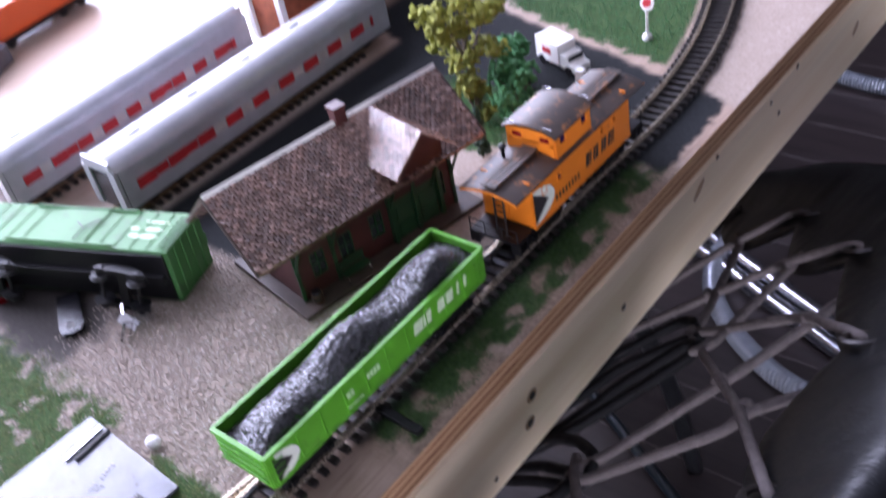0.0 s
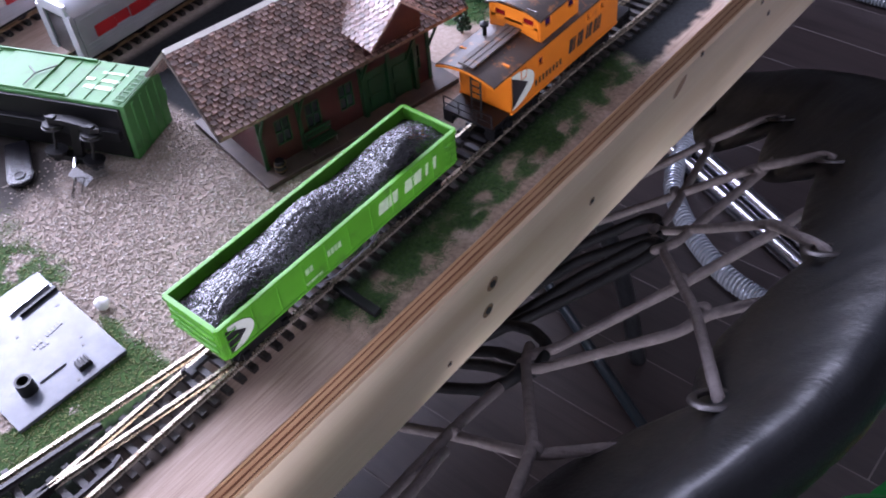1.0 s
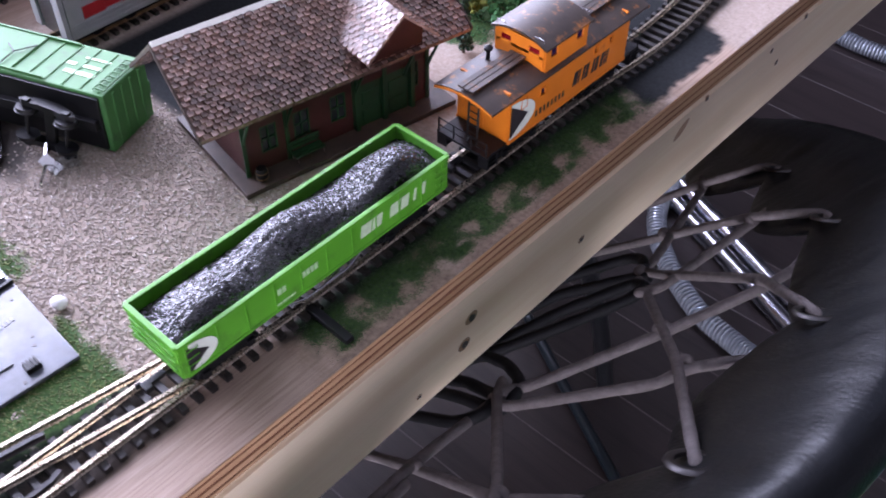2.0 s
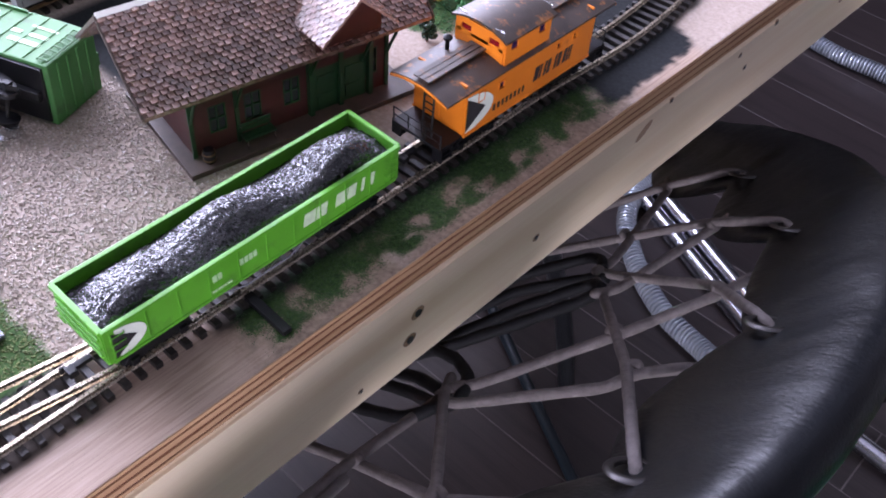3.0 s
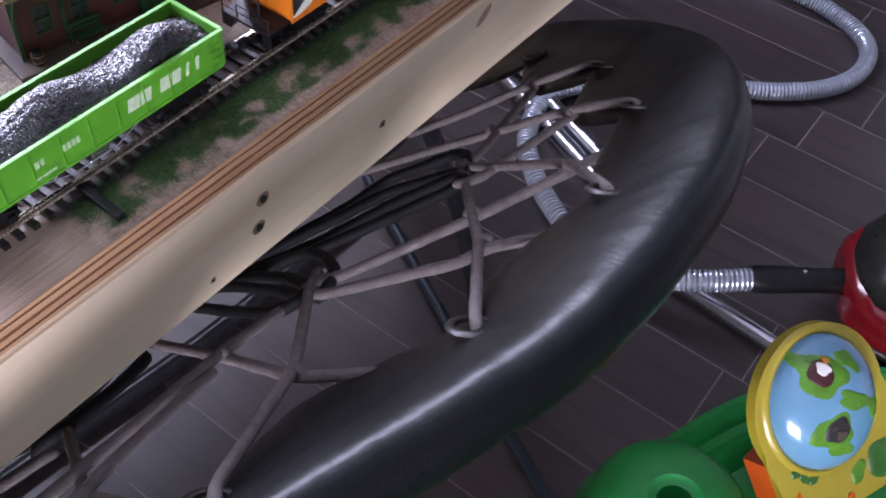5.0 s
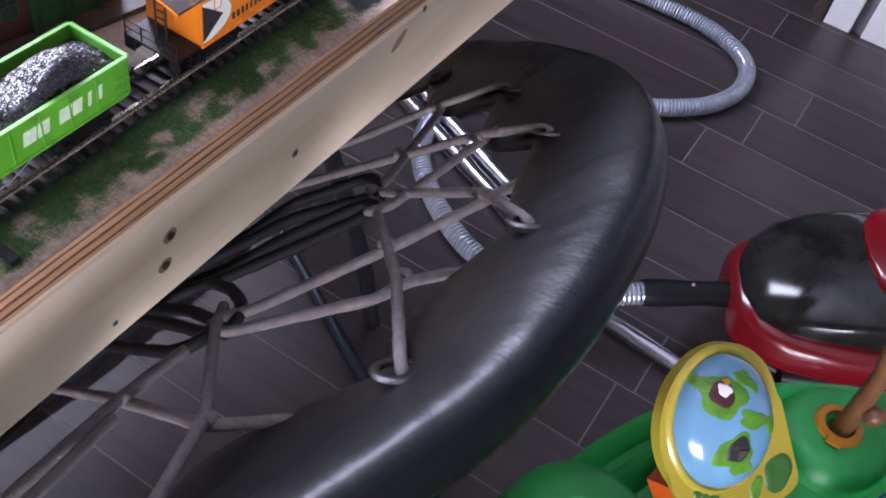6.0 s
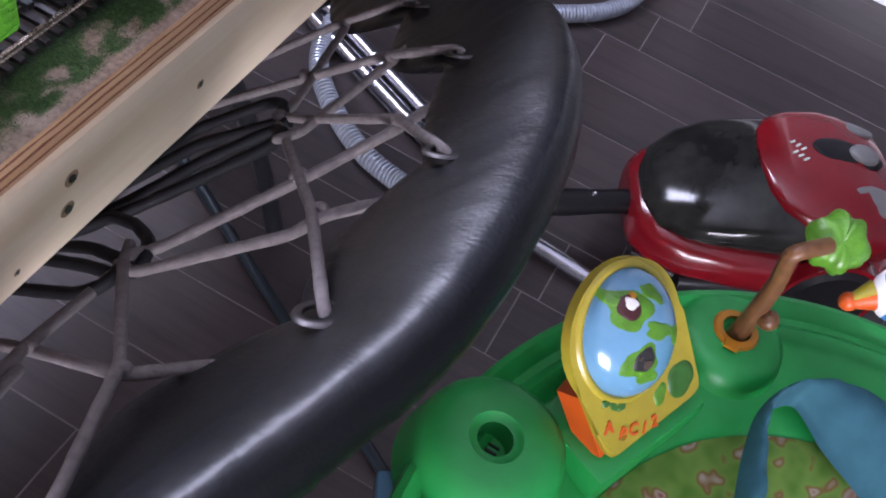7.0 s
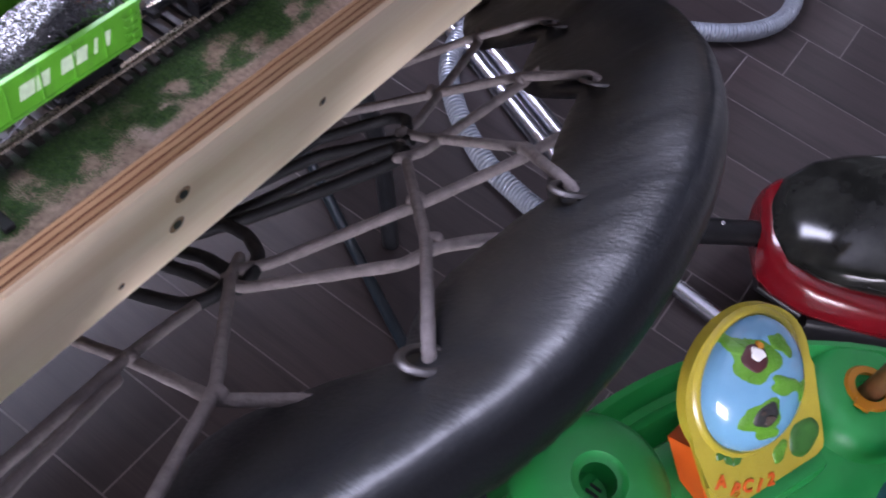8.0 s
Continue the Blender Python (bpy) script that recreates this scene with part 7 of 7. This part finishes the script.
panel_slab("board", 1.0, -0.009, 0.0025, M["toy_yellow"], 0.005)
bm = BM()
lathe(bm, [(0.98, 0.0), (1.0, 0.0052), (1.04, 0.0064), (1.09, 0.005), (1.13, 0.0018)], 60, Matrix.Translation((0.059, 0.115, 0.0)) @ Matrix.Diagonal((0.058, 0.064, 1, 1)))
part("raised_rim", bm, M["toy_yellow"], panel, smooth=60)
bm = BM()
prism(bm, [(-0.002, 0.004), (0.135, 0.004), (0.13, 0.075), (0.07, 0.1), (-0.006, 0.075)], -0.042, -0.0092)
part("backing", bm, M["toy_orange"], panel, "bright orange backing block")
bm = BM()
bmesh.ops.create_uvsphere(bm, u_segments=40, v_segments=20, radius=1.0, matrix=Matrix.Translation((0.059, 0.115, 0.003)) @ Matrix.Diagonal((0.058, 0.064, 0.033, 1)))
bmesh.ops.delete(bm, geom=[v for v in bm.verts if v.co.z < 0.0015], context="VERTS")
part("dome", bm, M["toy_blue"], panel, "glossy sky blue dome", smooth=60)


def on_dome(u, v, lift=0.0006):
    e = 1 - ((u - 0.059) / 0.058) ** 2 - ((v - 0.115) / 0.064) ** 2
    return Vector((u, v, 0.003 + 0.033 * math.sqrt(max(0.0, e)) + lift)) if e > 0 else Vector((u, v, 0.0026 + lift))


def decal(name, cu, cv, ru, rv, mat, wob, seed, lift=0.0006, turn=0.0, n=28, rings_=5):
    """A raised painted patch that follows the dome."""
    bm = BM()
    rr = random.Random(seed)
    ph = rr.uniform(0, 6)
    loops = []
    for j in range(1, rings_ + 1):
        loop_ = []
        for k in range(n):
            a = 2 * math.pi * k / n
            s = (j / rings_) * (1 + wob * math.sin(3 * a + ph) + wob * 0.6 * math.sin(5 * a + 2 * ph))
            du, dv = ru * s * math.cos(a), rv * s * math.sin(a)
            u, v = cu + du * math.cos(turn) - dv * math.sin(turn), cv + du * math.sin(turn) + dv * math.cos(turn)
            loop_.append(bm.verts.new(on_dome(u, v, lift if j < rings_ else -0.0006)))
        loops.append(loop_)
    c = bm.verts.new(on_dome(cu, cv, lift))
    for k in range(n):
        bm.faces.new((c, loops[0][k], loops[0][(k + 1) % n]))
    for a, b in zip(loops, loops[1:]):
        for k in range(n):
            bm.faces.new((a[k], b[k], b[(k + 1) % n], a[(k + 1) % n]))
    return part(name, bm, mat, panel, smooth=60)


decal("leaf_patch", 0.049, 0.151, 0.026, 0.0205, M["toy_leaf"], 0.14, 1, turn=-0.5)
decal("leaf_patch", 0.038, 0.166, 0.012, 0.006, M["toy_leaf"], 0.12, 10, 0.0009, turn=2.2)
decal("dark_patch", 0.048, 0.1535, 0.0135, 0.013, M["toy_maroon"], 0.05, 2, 0.0016)
decal("white_patch", 0.051, 0.1565, 0.0075, 0.0065, M["white_paint"], 0.12, 3, 0.0026, turn=-0.4)
decal("amber_patch", 0.0565, 0.162, 0.0032, 0.0032, M["toy_amber"], 0.05, 4, 0.0032)
decal("leaf_patch", 0.08, 0.151, 0.017, 0.0075, M["toy_leaf"], 0.16, 9, turn=-0.9)
decal("leaf_patch", 0.072, 0.117, 0.024, 0.009, M["toy_leaf"], 0.18, 8, turn=-0.55)
decal("leaf_patch", 0.097, 0.098, 0.016, 0.011, M["toy_leaf"], 0.16, 15, turn=-0.6)
decal("leaf_patch", 0.0425, 0.098, 0.0235, 0.019, M["toy_leaf"], 0.15, 5, turn=-0.5)
decal("leaf_patch", 0.048, 0.079, 0.016, 0.008, M["toy_leaf"], 0.14, 16, turn=-0.5)
decal("dark_patch", 0.0455, 0.1, 0.0145, 0.0135, M["black_print"], 0.07, 6, 0.0016)
decal("tan_patch", 0.047, 0.095, 0.0065, 0.0055, M["dark_wood"], 0.16, 7, 0.0026)
decal("tan_patch", 0.041, 0.105, 0.0028, 0.0024, M["dark_wood"], 0.1, 17, 0.0026)
decal("dark_leaf", 0.112, 0.031, 0.0205, 0.019, M["toy_dark_leaf"], 0.05, 11, 0.003, turn=0.5)
decal("dark_leaf", 0.081, 0.031, 0.013, 0.008, M["toy_leaf"], 0.1, 12, 0.0015, turn=0.9)
decal("dark_leaf", 0.0145, 0.063, 0.0075, 0.0045, M["toy_dark_leaf"], 0.1, 13, 0.0015, turn=0.2)
decal("dark_leaf", 0.021, 0.054, 0.0075, 0.004, M["toy_dark_leaf"], 0.1, 18, 0.0015, turn=-1.2)
decal("dark_leaf", 0.031, 0.0505, 0.0085, 0.0055, M["toy_dark_leaf"], 0.1, 14, 0.0015, turn=1.1)


def letters(name, text, size, m, parent, mat, depth=0.0008):
    cu = bpy.data.curves.new(name, "FONT")
    cu.body, cu.size, cu.extrude, cu.align_x = text, size, depth, "CENTER"
    cu.offset = 0.0006
    tmp = new(name, cu)
    me = bpy.data.meshes.new_from_object(tmp)
    bpy.data.objects.remove(tmp)
    me.materials.clear()
    me.materials.append(mat)
    ob = new(name, me)
    ob.parent = parent
    ob.matrix_basis = m
    return ob


for ch_, u, v, a in (("A", 0.009, 0.0375, -0.35), ("B", 0.0235, 0.021, -0.7), ("C", 0.0375, 0.0175, -0.45), ("1", 0.051, 0.0105, -0.6), ("2", 0.0655, 0.0095, -0.3)):
    up = Matrix.Rotation(a, 4, "Z")
    letters("letter", ch_, 0.0175, Matrix.Translation(Vector((u, v, 0.003)) - up @ Vector((0, 0.006, 0))) @ up, panel, M["toy_orange"])

# socket block under the panel
bm = BM()
mid = (PB + PR_) / 2 - JC
box(bm, (0, 0, 0), (0.17, 0.1, 0.06), bevel=0.012, m=Matrix.Translation((mid.x - 0.035, mid.y + 0.012, 0.46)) @ Matrix.Rotation(math.atan2(qu.y, qu.x), 4, "Z"))
part("panel_socket", bm, M["toy_green"], jumper, smooth=45)

# seat sling: printed cloth inside, teal arch of the seat edge
bm = BM()
ns, rows_ = 64, 8
ringv = []
for j in range(rows_ + 1):
    t = j / rows_
    ring = []
    for k in range(ns):
        a = 2 * math.pi * k / ns
        r = 0.302 - 0.14 * t + 0.006 * math.sin(9 * a) * t
        ring.append(bm.verts.new((r * math.cos(a), r * math.sin(a), 0.449 - 0.02 * t * t - 0.16 * t ** 2.2)))
    ringv.append(ring)
for a, b in zip(ringv, ringv[1:]):
    for k in range(ns):
        bm.faces.new((a[k], a[(k + 1) % ns], b[(k + 1) % ns], b[k]))
r = bmesh.ops.solidify(bm, geom=list(bm.faces), thickness=0.004)
part("seat_cloth", bm, M["print_cloth"], jumper, "lime green printed seat cloth", smooth=70)
bm = BM()
outer = smooth_line([(0.535, 0.40, 0.47), (0.52, 0.476, 0.495), (0.512, 0.536, 0.5), (0.514, 0.59, 0.5), (0.534, 0.636, 0.5), (0.578, 0.678, 0.495), (0.63, 0.70, 0.49), (0.72, 0.69, 0.475), (0.80, 0.63, 0.46)], 7)
inner = smooth_line([(0.565, 0.42, 0.45), (0.551, 0.507, 0.482), (0.534, 0.556, 0.485), (0.525, 0.594, 0.485), (0.534, 0.616, 0.485), (0.556, 0.63, 0.485), (0.6, 0.603, 0.476), (0.66, 0.585, 0.458), (0.74, 0.55, 0.435)], 7)
prev = None
for i, (p, q) in enumerate(zip(outer, inner)):
    fold = 0.004 * math.sin(i * 1.1) + 0.003 * noise.noise(Vector((i * 0.5, 0, 0)))
    row = [bm.verts.new(p.lerp(q, t) - JC + Vector((0, 0, 0.02 * math.sin(math.pi * t) + fold * t * (1 - t) * 3 - 0.012 * (abs(t - 0.5) * 2) ** 3))) for t in (0, 0.08, 0.2, 0.35, 0.5, 0.65, 0.8, 0.92, 1.0)]
    if prev:
        for a in range(8):
            bm.faces.new((prev[a], prev[a + 1], row[a + 1], row[a]))
    prev = row
bmesh.ops.solidify(bm, geom=list(bm.faces), thickness=0.006)
part("seat_edge", bm, M["cloth_teal"], jumper, "teal padded seat edge", smooth=70)
for k in range(3):
    a = radians((20, 75, 290)[k])
    bm = BM()
    sweep(bm, [(0.452 * math.cos(a), 0.452 * math.sin(a), 0.44), (0.46 * math.cos(a), 0.46 * math.sin(a), 0.3), (0.47 * math.cos(a), 0.47 * math.sin(a), 0.012)], 0.016, 14)
    part("leg", bm, M["toy_green"] if k else M["cloth_teal"], jumper, smooth=50)

# ---- floor planks ----
floor = thing("floor", pose(0, 0, 0), "dark brown wood-look plank floor with pale joints", "floor", kind="structure")
bm = BM()
box(bm, ((WEST + EAST) / 2, 1.0, -0.03), (EAST - WEST + 0.28, 7.5, 0.0588))
part("floor_bed", bm, M["grout"], floor)
PW, PL, GAP = 0.1493, 0.92, 0.0027
bm = BM()
box(bm, (0, 0, -0.004), (PL - GAP, PW - GAP, 0.008), bevel=0.0007)
plank = mesh_of("plank", bm, M["plank"])
bm = BM()
rnd = random.Random(8)
k0 = round((SOUTH - 0.21) / PW)
for k in range(k0, round((4.6 - 0.21) / PW)):
    yc = 0.2105 + PW * (k + 0.5)
    off = -0.22 if k == 0 else -0.22 + rnd.choice((0.31, 0.61, 0.13, 0.47)) if k % 2 else -0.22 + rnd.uniform(0.2, 0.7)
    x = off - PL * math.ceil((off - WEST) / PL)
    while x < EAST:
        cx = x + PL / 2
        x0, x1 = max(x + GAP / 2, WEST + 0.002), min(x + PL - GAP / 2, EAST - 0.002)
        if yc > NORTH or yc < -0.75 or x0 > x + GAP or x1 < x + PL - GAP or cx > 1.6:
            if x1 - x0 > 0.01:
                box(bm, ((x0 + x1) / 2, yc, -0.004), (x1 - x0, PW - GAP, 0.008))
        else:
            piece("plank", plank, floor, Matrix.Translation((cx, yc, 0)))
        x += PL
tagged(part("outer_planks", bm, M["plank"], floor), kind="stuff")
